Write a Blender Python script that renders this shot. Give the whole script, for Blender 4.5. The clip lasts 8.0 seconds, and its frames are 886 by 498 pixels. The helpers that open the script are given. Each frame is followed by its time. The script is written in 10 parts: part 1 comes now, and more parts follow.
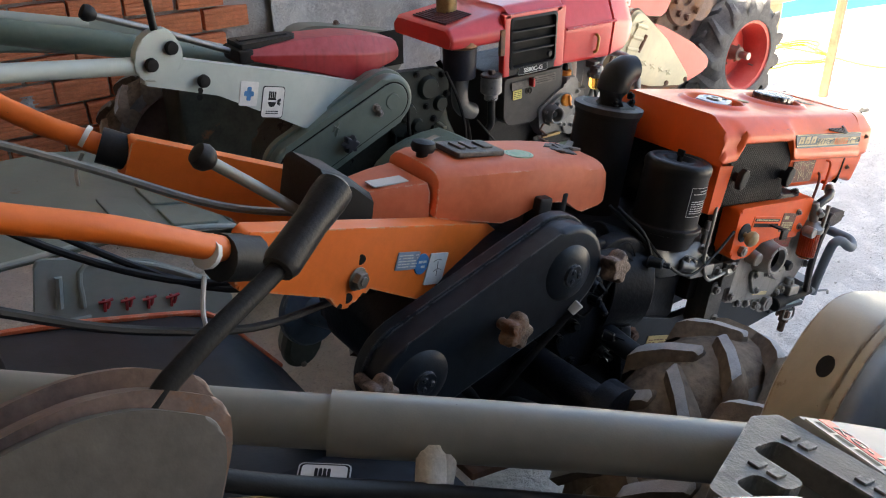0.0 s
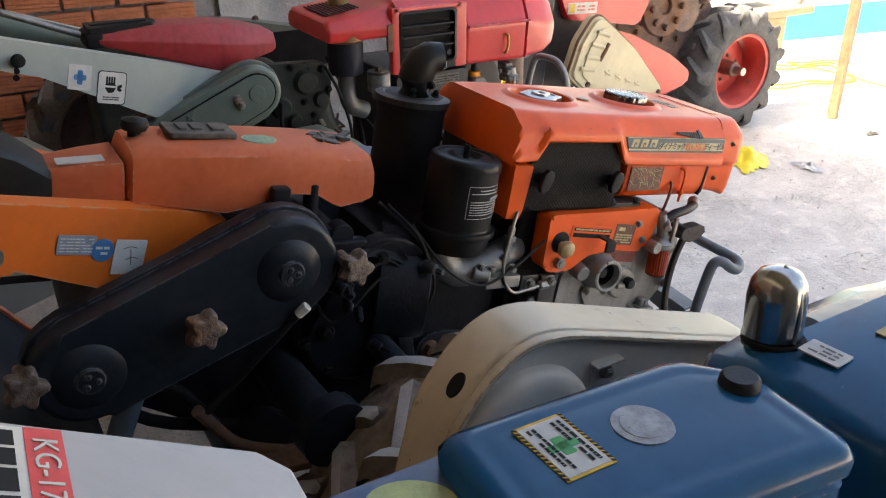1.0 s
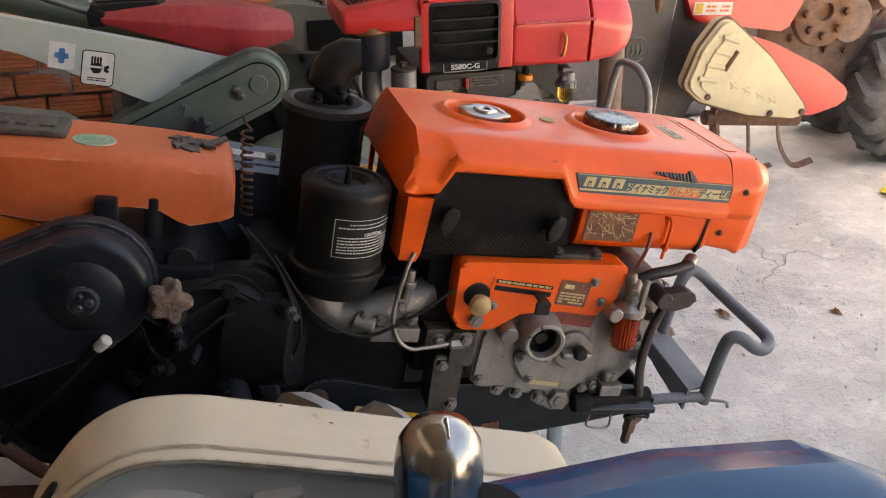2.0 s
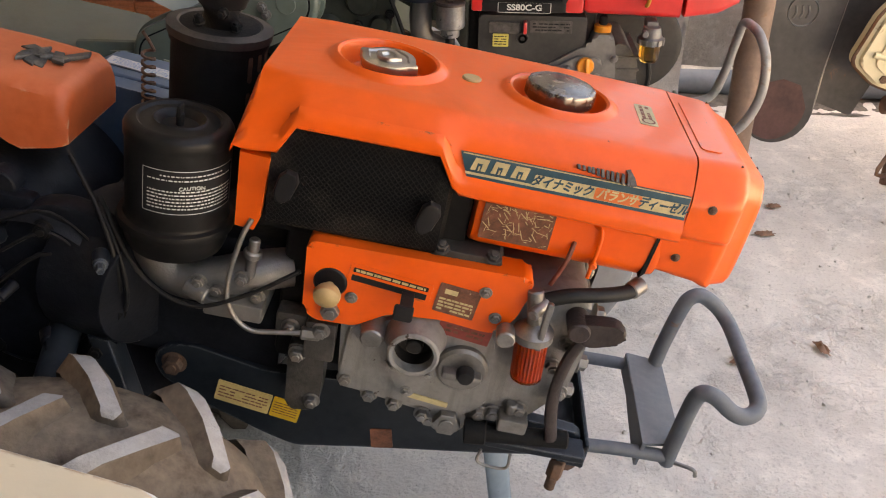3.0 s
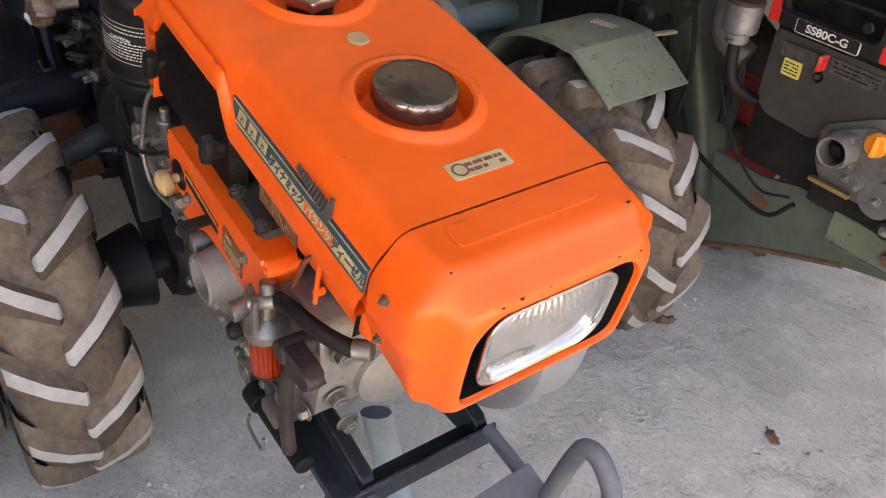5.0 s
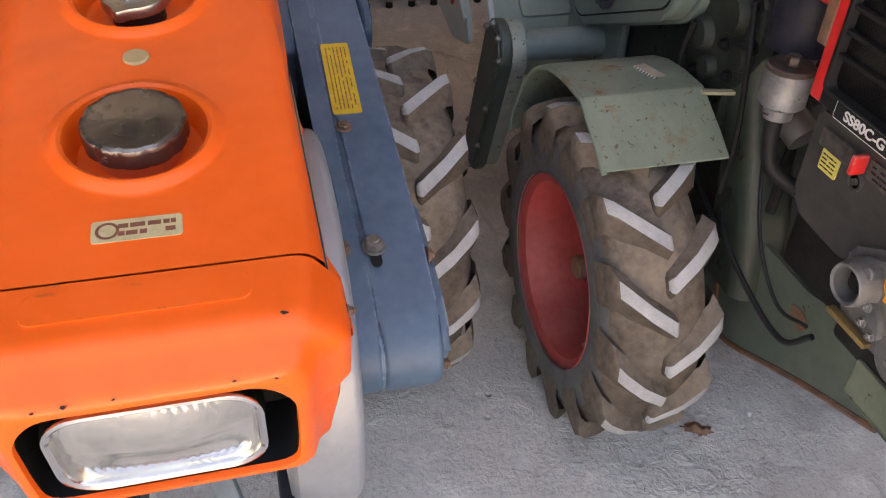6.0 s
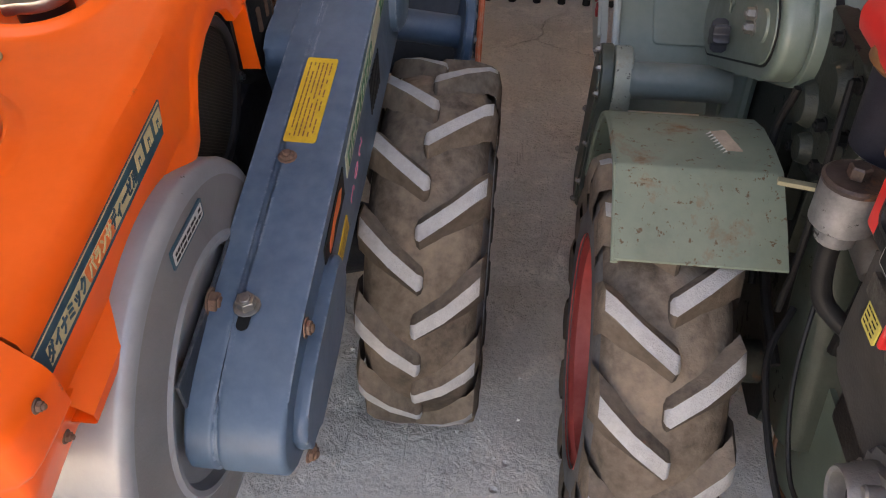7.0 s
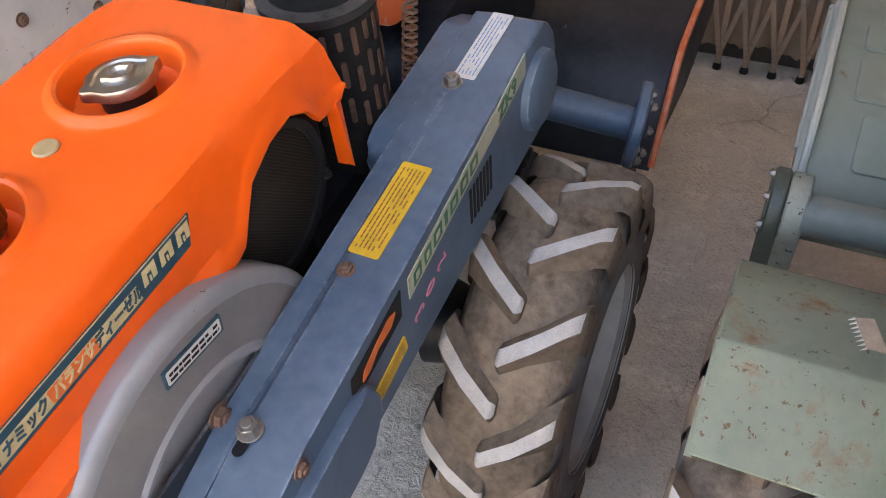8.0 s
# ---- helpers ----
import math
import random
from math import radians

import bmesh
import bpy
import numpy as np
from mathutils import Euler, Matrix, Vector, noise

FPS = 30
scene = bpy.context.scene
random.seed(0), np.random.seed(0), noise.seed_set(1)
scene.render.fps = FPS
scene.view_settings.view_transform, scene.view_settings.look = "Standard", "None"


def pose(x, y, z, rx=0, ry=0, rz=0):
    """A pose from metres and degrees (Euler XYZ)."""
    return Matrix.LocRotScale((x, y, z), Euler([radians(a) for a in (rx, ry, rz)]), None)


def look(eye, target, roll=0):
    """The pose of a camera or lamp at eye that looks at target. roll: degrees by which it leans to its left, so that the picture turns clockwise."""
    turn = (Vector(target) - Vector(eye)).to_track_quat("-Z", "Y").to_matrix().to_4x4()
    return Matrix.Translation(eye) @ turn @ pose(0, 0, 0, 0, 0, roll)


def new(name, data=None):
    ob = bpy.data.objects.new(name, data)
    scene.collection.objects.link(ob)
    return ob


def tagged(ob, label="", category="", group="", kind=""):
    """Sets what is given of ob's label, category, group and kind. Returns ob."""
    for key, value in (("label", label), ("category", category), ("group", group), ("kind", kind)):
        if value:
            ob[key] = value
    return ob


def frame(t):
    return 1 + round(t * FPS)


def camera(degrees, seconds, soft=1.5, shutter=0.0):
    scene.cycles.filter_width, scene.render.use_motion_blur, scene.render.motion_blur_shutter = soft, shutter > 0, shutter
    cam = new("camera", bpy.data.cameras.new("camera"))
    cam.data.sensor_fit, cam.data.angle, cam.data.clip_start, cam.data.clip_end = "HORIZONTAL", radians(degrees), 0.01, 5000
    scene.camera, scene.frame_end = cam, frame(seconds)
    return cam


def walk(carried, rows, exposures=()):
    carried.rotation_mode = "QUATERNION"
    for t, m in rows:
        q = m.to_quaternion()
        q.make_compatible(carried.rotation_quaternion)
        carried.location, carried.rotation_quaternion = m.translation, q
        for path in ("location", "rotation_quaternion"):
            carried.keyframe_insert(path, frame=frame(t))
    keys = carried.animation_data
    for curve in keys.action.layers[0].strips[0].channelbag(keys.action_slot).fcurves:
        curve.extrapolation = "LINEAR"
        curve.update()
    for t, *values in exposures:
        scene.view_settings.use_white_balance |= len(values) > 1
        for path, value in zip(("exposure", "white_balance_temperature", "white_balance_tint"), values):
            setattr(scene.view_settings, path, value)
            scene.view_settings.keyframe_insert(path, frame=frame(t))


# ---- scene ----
cam = camera(55.3, 8.0, soft=1.1)
PATH = [
    (0, (-1.577, -1.052, 1.422), (-0.53, 0.382, 0.502), -0.2),
    (0.5, (-1.328, -1.233, 1.369), (-0.336, 0.255, 0.475), -0.2),
    (1, (-1.056, -1.268, 1.326), (-0.153, 0.285, 0.448), -0.1),
    (1.5, (-0.773, -1.227, 1.311), (-0.057, 0.42, 0.432), -0.8),
    (1.7, (-0.652, -1.235, 1.298), (-0.03, 0.449, 0.417), -0.8),
    (2.8, (-0.084, -1.047, 1.226), (-0.102, 0.694, 0.24), 0.5),
    (3, (0.022, -1.02, 1.214), (-0.072, 0.699, 0.195), 0.6),
    (3.5, (0.268, -0.988, 1.23), (-0.158, 0.65, 0.165), 1.1),
    (4, (0.451, -0.8, 1.212), (-0.29, 0.705, 0.123), 1.4),
    (4.2, (0.51, -0.728, 1.213), (-0.357, 0.702, 0.117), 1.6),
    (5.3, (0.778, -0.293, 1.228), (-0.606, 0.489, 0.014), 3.9),
    (5.5, (0.776, -0.18, 1.241), (-0.669, 0.473, 0.022), 3.3),
    (5.7, (0.786, -0.072, 1.25), (-0.707, 0.475, 0.037), 2.7),
    (5.8, (0.783, -0.019, 1.242), (-0.716, 0.493, 0.021), 2.6),
    (6, (0.789, 0.087, 1.212), (-0.737, 0.516, -0.007), 2.4),
    (6.2, (0.81, 0.202, 1.224), (-0.738, 0.519, -0.002), 2.3),
    (6.5, (0.795, 0.306, 1.214), (-0.77, 0.464, -0.021), 1.9),
    (6.8, (0.705, 0.399, 1.193), (-0.852, 0.346, -0.061), 1.4),
    (7, (0.624, 0.453, 1.202), (-0.912, 0.315, -0.072), 1.0),
    (7.2, (0.574, 0.48, 1.216), (-0.938, 0.239, -0.07), 0.8),
    (7.5, (0.514, 0.542, 1.216), (-0.949, 0.089, -0.07), -0.9),
    (7.8, (0.452, 0.604, 1.241), (-0.951, -0.022, -0.039), -1.5),
    (8, (0.436, 0.591, 1.25), (-0.983, -0.074, 0.007), -0.9),
]
walk(cam, [(t, look(eye, target, roll)) for t, eye, target, roll in PATH],
     exposures=[(0, 2.85, 7000, 10), (0.5, 2.64, 7100, 10), (1.5, 2.7, 8200, 14), (3.0, 2.95, 9500, 18), (4.0, 3.0, 9200, 16), (5.5, 2.95, 8400, 20), (6.5, 2.95, 8300, 20), (7, 3.0, 8500, 20), (7.5, 3.42, 8800, 20), (8, 3.58, 8300, 18)])

# ---- light ----
world = bpy.data.worlds.new("sky")
scene.world = world
world.use_nodes = True
wn = world.node_tree
sky = wn.nodes.new("ShaderNodeTexSky")
sky.sky_type, sky.sun_disc = "NISHITA", False
sky.sun_elevation, sky.sun_rotation = radians(63.5), radians(270)
sky.dust_density, sky.ozone_density = 3.0, 1.0
wn.links.new(sky.outputs[0], wn.nodes["Background"].inputs[0])
wn.nodes["Background"].inputs[1].default_value = 0.11
sun = new("sun", bpy.data.lights.new("sun", "SUN"))
sun.data.energy, sun.data.angle, sun.data.color = 5.0, radians(0.6), (1.0, 0.94, 0.85)
sun.matrix_world = look((-4.6, 1.0, 9.3), (0, 0, 0))

# ---- building helpers ----
def V(*a):
    return Vector(a)


def part(name, bm, mat, parent=None, label="", angle=38, flat=False):
    """One mesh object from a bmesh, under parent."""
    bmesh.ops.recalc_face_normals(bm, faces=bm.faces)
    me = bpy.data.meshes.new(name)
    bm.to_mesh(me)
    bm.free()
    for m in (mat if isinstance(mat, (list, tuple)) else [mat]):
        me.materials.append(m)
    if not flat:
        me.polygons.foreach_set("use_smooth", [True] * len(me.polygons))
        me.set_sharp_from_angle(angle=radians(angle))
    ob = new(name, me)
    if parent:
        ob.parent = parent
    if label:
        ob["label"] = label
    if not flat and name not in ("bolt", "tread_lug"):
        wn_mod = ob.modifiers.new("face_weighted", "WEIGHTED_NORMAL")
        wn_mod.keep_sharp = True
    return ob


def thing(name, m, label, category, group=""):
    ob = new(name)
    ob.matrix_world = m
    ob.empty_display_size = 0.1
    return tagged(ob, label, category, group)


def structure(ob, label):
    return tagged(ob, label, kind="structure")


def bm_new():
    return bmesh.new()


def grow(bm, verts, faces, m=None, slot=0):
    vs = [bm.verts.new(m @ Vector(v) if m else v) for v in verts]
    for f in faces:
        try:
            bm.faces.new([vs[i] for i in f]).material_index = slot
        except ValueError:
            pass


def merge(bm, tmp, m=None, slot=None):
    tmp.verts.index_update()
    vs = [bm.verts.new(m @ v.co if m else v.co) for v in tmp.verts]
    for f in tmp.faces:
        nf = bm.faces.new([vs[v.index] for v in f.verts])
        nf.material_index = f.material_index if slot is None else slot
    tmp.free()


def box(bm, x0, x1, y0, y1, z0, z1, bev=0.004, m=None, slot=0, seg=2):
    tmp = bm_new()
    bmesh.ops.create_cube(tmp, size=1)
    for v in tmp.verts:
        v.co = ((x0 + x1) / 2 + v.co.x * (x1 - x0), (y0 + y1) / 2 + v.co.y * (y1 - y0), (z0 + z1) / 2 + v.co.z * (z1 - z0))
    if bev:
        bmesh.ops.bevel(tmp, geom=tmp.edges[:], offset=bev, segments=seg, affect="EDGES", profile=0.5, clamp_overlap=True)
    merge(bm, tmp, m, slot)


def axis_m(p, d):
    return Matrix.Translation(p) @ Vector(d).to_track_quat("Z", "Y").to_matrix().to_4x4()


def lathe(bm, prof, p=(0, 0, 0), d=(0, 0, 1), seg=28, m=None, slot=0, arc=1.0):
    """Turns (radius, height) pairs about the axis d through p."""
    mm = axis_m(p, d)
    if m:
        mm = m @ mm
    closed = arc >= 1.0
    n = seg if closed else seg + 1
    rings = []
    for r, h in prof:
        if r < 1e-6:
            rings.append([bm.verts.new(mm @ V(0, 0, h))])
        else:
            rings.append([bm.verts.new(mm @ V(r * math.cos(2 * math.pi * arc * i / seg), r * math.sin(2 * math.pi * arc * i / seg), h)) for i in range(n)])
    for a, b in zip(rings, rings[1:]):
        for i in range(seg):
            j = (i + 1) % n
            q = [a[i if len(a) > 1 else 0], a[j if len(a) > 1 else 0], b[j if len(b) > 1 else 0], b[i if len(b) > 1 else 0]]
            q = list(dict.fromkeys(q))
            if len(q) > 2:
                bm.faces.new(q).material_index = slot


def cyl(bm, p0, p1, r, r1=None, seg=20, bev=0.002, m=None, slot=0):
    p0, p1 = Vector(p0), Vector(p1)
    h = (p1 - p0).length
    r1 = r if r1 is None else r1
    b = min(bev, r * 0.4, r1 * 0.4, h * 0.4)
    lathe(bm, [(0, 0), (r - b, 0), (r, b), (r1, h - b), (r1 - b, h), (0, h)], p0, p1 - p0, seg, m, slot)


def smooth_path(pts, n=6):
    pts = [Vector(p) for p in pts]
    if len(pts) < 3:
        return pts
    ext = [2 * pts[0] - pts[1], *pts, 2 * pts[-1] - pts[-2]]
    out = []
    for i in range(1, len(ext) - 2):
        a, b, c, d = ext[i - 1:i + 3]
        for k in range(n):
            t = k / n
            out.append(0.5 * (2 * b + (c - a) * t + (2 * a - 5 * b + 4 * c - d) * t * t + (3 * b - a - 3 * c + d) * t ** 3))
    out.append(pts[-1])
    return out


def tube(bm, pts, r, seg=10, n=6, m=None, slot=0, squash=1.0):
    """A round bar along a smooth path; r a number or one for each end."""
    ps = smooth_path(pts, n)
    if m:
        ps = [m @ p for p in ps]
    r0, r1 = r if isinstance(r, tuple) else (r, r)
    side = None
    rings = []
    for i, p in enumerate(ps):
        t = (ps[min(i + 1, len(ps) - 1)] - ps[max(i - 1, 0)]).normalized()
        if side is None:
            side = t.orthogonal().normalized()
        side = (side - t * side.dot(t)).normalized()
        up = t.cross(side)
        rr = r0 + (r1 - r0) * i / max(len(ps) - 1, 1)
        rings.append([bm.verts.new(p + side * rr * math.cos(a) + up * rr * squash * math.sin(a)) for a in [2 * math.pi * k / seg for k in range(seg)]])
    for a, b in zip(rings, rings[1:]):
        for k in range(seg):
            bm.faces.new((a[k], a[(k + 1) % seg], b[(k + 1) % seg], b[k])).material_index = slot
    bm.faces.new(rings[0][::-1]).material_index = slot
    bm.faces.new(rings[-1]).material_index = slot


def round_poly(poly, r, n=4):
    """Rounds the corners of a 2D polygon."""
    out = []
    k = len(poly)
    for i in range(k):
        a, b, c = Vector(poly[i - 1]), Vector(poly[i]), Vector(poly[(i + 1) % k])
        d0, d1 = (a - b), (c - b)
        q = min(r, d0.length * 0.45, d1.length * 0.45)
        p0, p1 = b + d0.normalized() * q, b + d1.normalized() * q
        for j in range(n + 1):
            t = j / n
            out.append(tuple((1 - t) ** 2 * p0 + 2 * t * (1 - t) * b + t * t * p1))
    return out


SIDE = Matrix(((1, 0, 0, 0), (0, 0, 1, 0), (0, 1, 0, 0), (0, 0, 0, 1)))   # (u, w) polygon, thickness along v


def prism(bm, poly, h0, h1, bev=0.004, m=SIDE, slot=0, seg=2, r=0.0, rn=4):
    """A plate of a 2D outline between h0 and h1, with softened rims."""
    if r:
        poly = round_poly(poly, r, rn)
    tmp = bm_new()
    lo = [tmp.verts.new((x, y, h0)) for x, y in poly]
    hi = [tmp.verts.new((x, y, h1)) for x, y in poly]
    k = len(poly)
    a = tmp.faces.new(lo[::-1])
    b = tmp.faces.new(hi)
    for i in range(k):
        tmp.faces.new((lo[i], lo[(i + 1) % k], hi[(i + 1) % k], hi[i]))
    if bev:
        rim = [e for f in (a, b) for e in f.edges]
        bmesh.ops.bevel(tmp, geom=rim, offset=bev, segments=seg, affect="EDGES", profile=0.5, clamp_overlap=True)
    merge(bm, tmp, m, slot)


def loft(bm, rings, closed=True, caps=True, m=None, slot=0):
    rs = [[bm.verts.new(m @ Vector(p) if m else p) for p in ring] for ring in rings]
    n = len(rs[0])
    for a, b in zip(rs, rs[1:]):
        for i in range(n if closed else n - 1):
            bm.faces.new((a[i], a[(i + 1) % n], b[(i + 1) % n], b[i])).material_index = slot
    if caps and closed:
        bm.faces.new(rs[0][::-1]).material_index = slot
        bm.faces.new(rs[-1]).material_index = slot


def rrect(hx, hy, r, n=5, cx=0.0, cy=0.0):
    pts = []
    for sx, sy, a0 in ((1, 1, 0), (-1, 1, 90), (-1, -1, 180), (1, -1, 270)):
        for i in range(n + 1):
            a = radians(a0 + 90 * i / n)
            pts.append((cx + sx * (hx - r) + r * math.cos(a), cy + sy * (hy - r) + r * math.sin(a)))
    return pts


def bolt(bm, p, d, r=0.008, h=0.006, slot=0, washer=True, m=None):
    p, d = Vector(p), Vector(d).normalized()
    if washer:
        cyl(bm, p, p + d * 0.0018, r * 1.35, seg=14, bev=0.0004, m=m, slot=slot)
    cyl(bm, p + d * 0.0012, p + d * h, r, seg=6, bev=0.0008, m=m, slot=slot)
    cyl(bm, p + d * h * 0.9, p + d * (h + 0.0025), r * 0.55, seg=10, bev=0.0006, m=m, slot=slot)


def star_knob(bm, p, d, r=0.03, h=0.03, lobes=5, m=None):
    mm = axis_m(p, d)
    if m:
        mm = m @ mm
    rings = []
    for hh, s in ((0, 0.55), (0.002, 0.86), (h * 0.3, 1.0), (h * 0.75, 0.98), (h * 0.95, 0.82), (h, 0.6)):
        rings.append([mm @ V(r * s * (0.83 + 0.17 * math.cos(lobes * a)) * math.cos(a), r * s * (0.83 + 0.17 * math.cos(lobes * a)) * math.sin(a), hh)
                      for a in [2 * math.pi * i / 40 for i in range(40)]])
    loft(bm, rings)


def text_part(name, body, size, mat, parent, m, label="", thick=0.0004, sx=1.0, bold=0.0):
    """Raised lettering: a mesh made from the built-in font, in the plane of m."""
    cu = bpy.data.curves.new(name, "FONT")
    cu.body, cu.size, cu.align_x, cu.align_y, cu.extrude, cu.offset = body, size, "CENTER", "CENTER", thick, bold
    tmp = new(name + "_curve", cu)
    dg = bpy.context.evaluated_depsgraph_get()
    me = bpy.data.meshes.new_from_object(tmp.evaluated_get(dg))
    bpy.data.objects.remove(tmp)
    bpy.data.curves.remove(cu)
    me.name = name
    me.transform(m @ Matrix.Diagonal((sx, 1, 1, 1)))
    me.materials.clear()
    me.materials.append(mat)
    ob = new(name, me)
    ob.parent = parent
    if label:
        ob["label"] = label
    return ob


def face_m(p, x_dir, normal):
    """A frame on a face at p: local x along x_dir, z along the normal."""
    z = Vector(normal).normalized()
    x = Vector(x_dir).normalized()
    x = (x - z * x.dot(z)).normalized()
    y = z.cross(x)
    return Matrix(((x.x, y.x, z.x, p[0]), (x.y, y.y, z.y, p[1]), (x.z, y.z, z.z, p[2]), (0, 0, 0, 1)))


def decal(bm, m, hx, hy, r=0.002, t=0.0006, slot=0, cx=0, cy=0):
    prism(bm, rrect(hx, hy, min(r, hx * 0.9, hy * 0.9), 3, cx, cy), -0.001, t, 0, m, slot)


def bars(bm, m, hx, hy, rows, seed=1, slot=1, t=0.0011, fill=0.6, chop=True):
    """Rows of short bars: small print that cannot be read."""
    rnd = random.Random(seed)
    step = 2 * hy / rows
    for i in range(rows):
        y = hy - step * (i + 0.5)
        x = -hx
        while x < hx - 0.001:
            w = min(rnd.uniform(0.6, 2.2) * step if chop else 2 * hx, hx - x)
            if rnd.random() < 0.88:
                grow(bm, [(x, y - step * fill / 2, t), (x + w * 0.85, y - step * fill / 2, t), (x + w * 0.85, y + step * fill / 2, t), (x, y + step * fill / 2, t)], [(0, 1, 2, 3)], m, slot)
            x += w


def put_bolts(parent, mat, spots, r=0.008, h=0.007):
    """Each bolt an object of its own on a shared mesh; spots: (place, direction)."""
    bm = bm_new()
    bolt(bm, (0, 0, 0), (0, 0, 1), r, h)
    first = part("bolt", bm, mat, parent)
    for i, (p, d) in enumerate(spots):
        ob = first if i == 0 else new("bolt", first.data)
        ob.parent = parent
        ob.matrix_local = axis_m(p, d)



# ---- materials ----
def surface(name, color, rough=0.5, metal=0.0, var=0.12, scale=18.0, dust=0.0, dust_color=(0.30, 0.26, 0.21), chips=0.0, chip_color=(0.06, 0.045, 0.035),
            grain=0.15, grain_scale=260.0, rust=0.0, coat=0.0, spec=0.5, streak=0.0, chip_scale=34.0, smudge=0.3, wear=0.0, wear_color=None):
    """Paint, metal, rubber and the like: colour that varies at two scales, settled dust, chips, rust and fine relief."""
    mat = bpy.data.materials.new(name)
    mat.use_nodes = True
    nt = mat.node_tree
    N, L = nt.nodes, nt.links
    bsdf = N["Principled BSDF"]
    co = N.new("ShaderNodeTexCoord")

    def noise_tex(s, detail=4.0, rgh=0.6, dist=0.0):
        n = N.new("ShaderNodeTexNoise")
        n.inputs["Scale"].default_value, n.inputs["Detail"].default_value = s, detail
        n.inputs["Roughness"].default_value, n.inputs["Distortion"].default_value = rgh, dist
        L.new(co.outputs["Object"], n.inputs["Vector"])
        return n.outputs["Fac"]

    def ramp(src, lo, hi):
        r = N.new("ShaderNodeMapRange")
        r.inputs["From Min"].default_value, r.inputs["From Max"].default_value = lo, hi
        L.new(src, r.inputs["Value"])
        return r.outputs["Result"]

    def math_op(op, a, b):
        mnode = N.new("ShaderNodeMath")
        mnode.operation = op
        for i, x in enumerate((a, b)):
            if isinstance(x, (int, float)):
                mnode.inputs[i].default_value = x
            else:
                L.new(x, mnode.inputs[i])
        return mnode.outputs[0]

    def mix(fac, a, b):
        mnode = N.new("ShaderNodeMix")
        mnode.data_type = "RGBA"
        for i, x in ((0, fac), (6, a), (7, b)):
            if isinstance(x, (int, float)):
                mnode.inputs[i].default_value = x
            elif isinstance(x, tuple):
                mnode.inputs[i].default_value = (*x, 1)
            else:
                L.new(x, mnode.inputs[i])
        return mnode.outputs[2]

    big = noise_tex(scale, 5.0)
    fine = noise_tex(scale * 7, 4.0)
    dark = tuple(c * (1 - var) for c in color)
    light = tuple(min(1, c * (1 + var) + var * 0.02) for c in color)
    col = mix(ramp(math_op("ADD", math_op("MULTIPLY", big, 0.7), math_op("MULTIPLY", fine, 0.3)), 0.35, 0.65), dark, light)
    rgh = math_op("ADD", rough - 0.08, math_op("MULTIPLY", fine, 0.16))
    if smudge:
        sm = ramp(noise_tex(scale * 0.45, 7.0, 0.68, 0.9), 0.50, 0.72)
        col = mix(math_op("MULTIPLY", sm, smudge), col, tuple(c * 0.5 + g for c, g in zip(color, (0.012, 0.009, 0.007))))
        rgh = math_op("ADD", rgh, math_op("MULTIPLY", sm, 0.12))
    if wear:
        pn, bv, dt = N.new("ShaderNodeNewGeometry"), N.new("ShaderNodeBevel"), N.new("ShaderNodeVectorMath")
        bv.samples, dt.operation = 4, "DOT_PRODUCT"
        bv.inputs["Radius"].default_value = 0.005
        L.new(bv.outputs[0], dt.inputs[0])
        L.new(pn.outputs["Normal"], dt.inputs[1])
        we = math_op("MULTIPLY", ramp(dt.outputs["Value"], 0.985, 0.90), ramp(noise_tex(40.0, 6.0, 0.7), 0.60 - 0.2 * wear, 0.68 - 0.2 * wear))
        col = mix(we, col, wear_color or tuple(min(0.8, c * 2.2 + 0.05) for c in color))
    if streak:
        st = N.new("ShaderNodeTexNoise")
        mp = N.new("ShaderNodeMapping")
        mp.inputs["Scale"].default_value = (1, 1, 0.12)
        L.new(co.outputs["Object"], mp.inputs["Vector"])
        L.new(mp.outputs[0], st.inputs["Vector"])
        st.inputs["Scale"].default_value, st.inputs["Detail"].default_value = 60, 3
        col = mix(math_op("MULTIPLY", ramp(st.outputs["Fac"], 0.52, 0.7), streak), col, tuple(c * 0.45 for c in color))
    if rust:
        rn = noise_tex(9.0, 8.0, 0.7, 0.4)
        rm = ramp(rn, 0.66 - 0.26 * rust, 0.74 - 0.2 * rust)
        rcol = mix(noise_tex(70.0), (0.09, 0.035, 0.015), (0.26, 0.11, 0.04))
        col = mix(rm, col, rcol)
        rgh = math_op("MAXIMUM", rgh, math_op("MULTIPLY", rm, 0.85))
        if metal:
            inv = math_op("MULTIPLY", math_op("SUBTRACT", 1.0, rm), metal)
            L.new(inv, bsdf.inputs["Metallic"])
    if chips:
        cn = noise_tex(chip_scale, 6.0, 0.72)
        cm = ramp(cn, 0.74 - 0.12 * chips, 0.755 - 0.12 * chips)
        col = mix(cm, col, chip_color)
        rgh = math_op("MAXIMUM", rgh, math_op("MULTIPLY", cm, 0.8))
    if dust:
        geo = N.new("ShaderNodeNewGeometry")
        sep = N.new("ShaderNodeSeparateXYZ")
        L.new(geo.outputs["Normal"], sep.inputs[0])
        up = ramp(sep.outputs["Z"], -0.4, 1.0)
        dm = math_op("MULTIPLY", math_op("MULTIPLY", math_op("ADD", up, 0.12), ramp(math_op("ADD", math_op("MULTIPLY", big, 0.6), math_op("MULTIPLY", fine, 0.4)), 0.32, 0.68)), dust)
        col = mix(dm, col, dust_color)
        rgh = math_op("ADD", rgh, math_op("MULTIPLY", dm, 0.5))
    L.new(col, bsdf.inputs["Base Color"])
    L.new(rgh, bsdf.inputs["Roughness"])
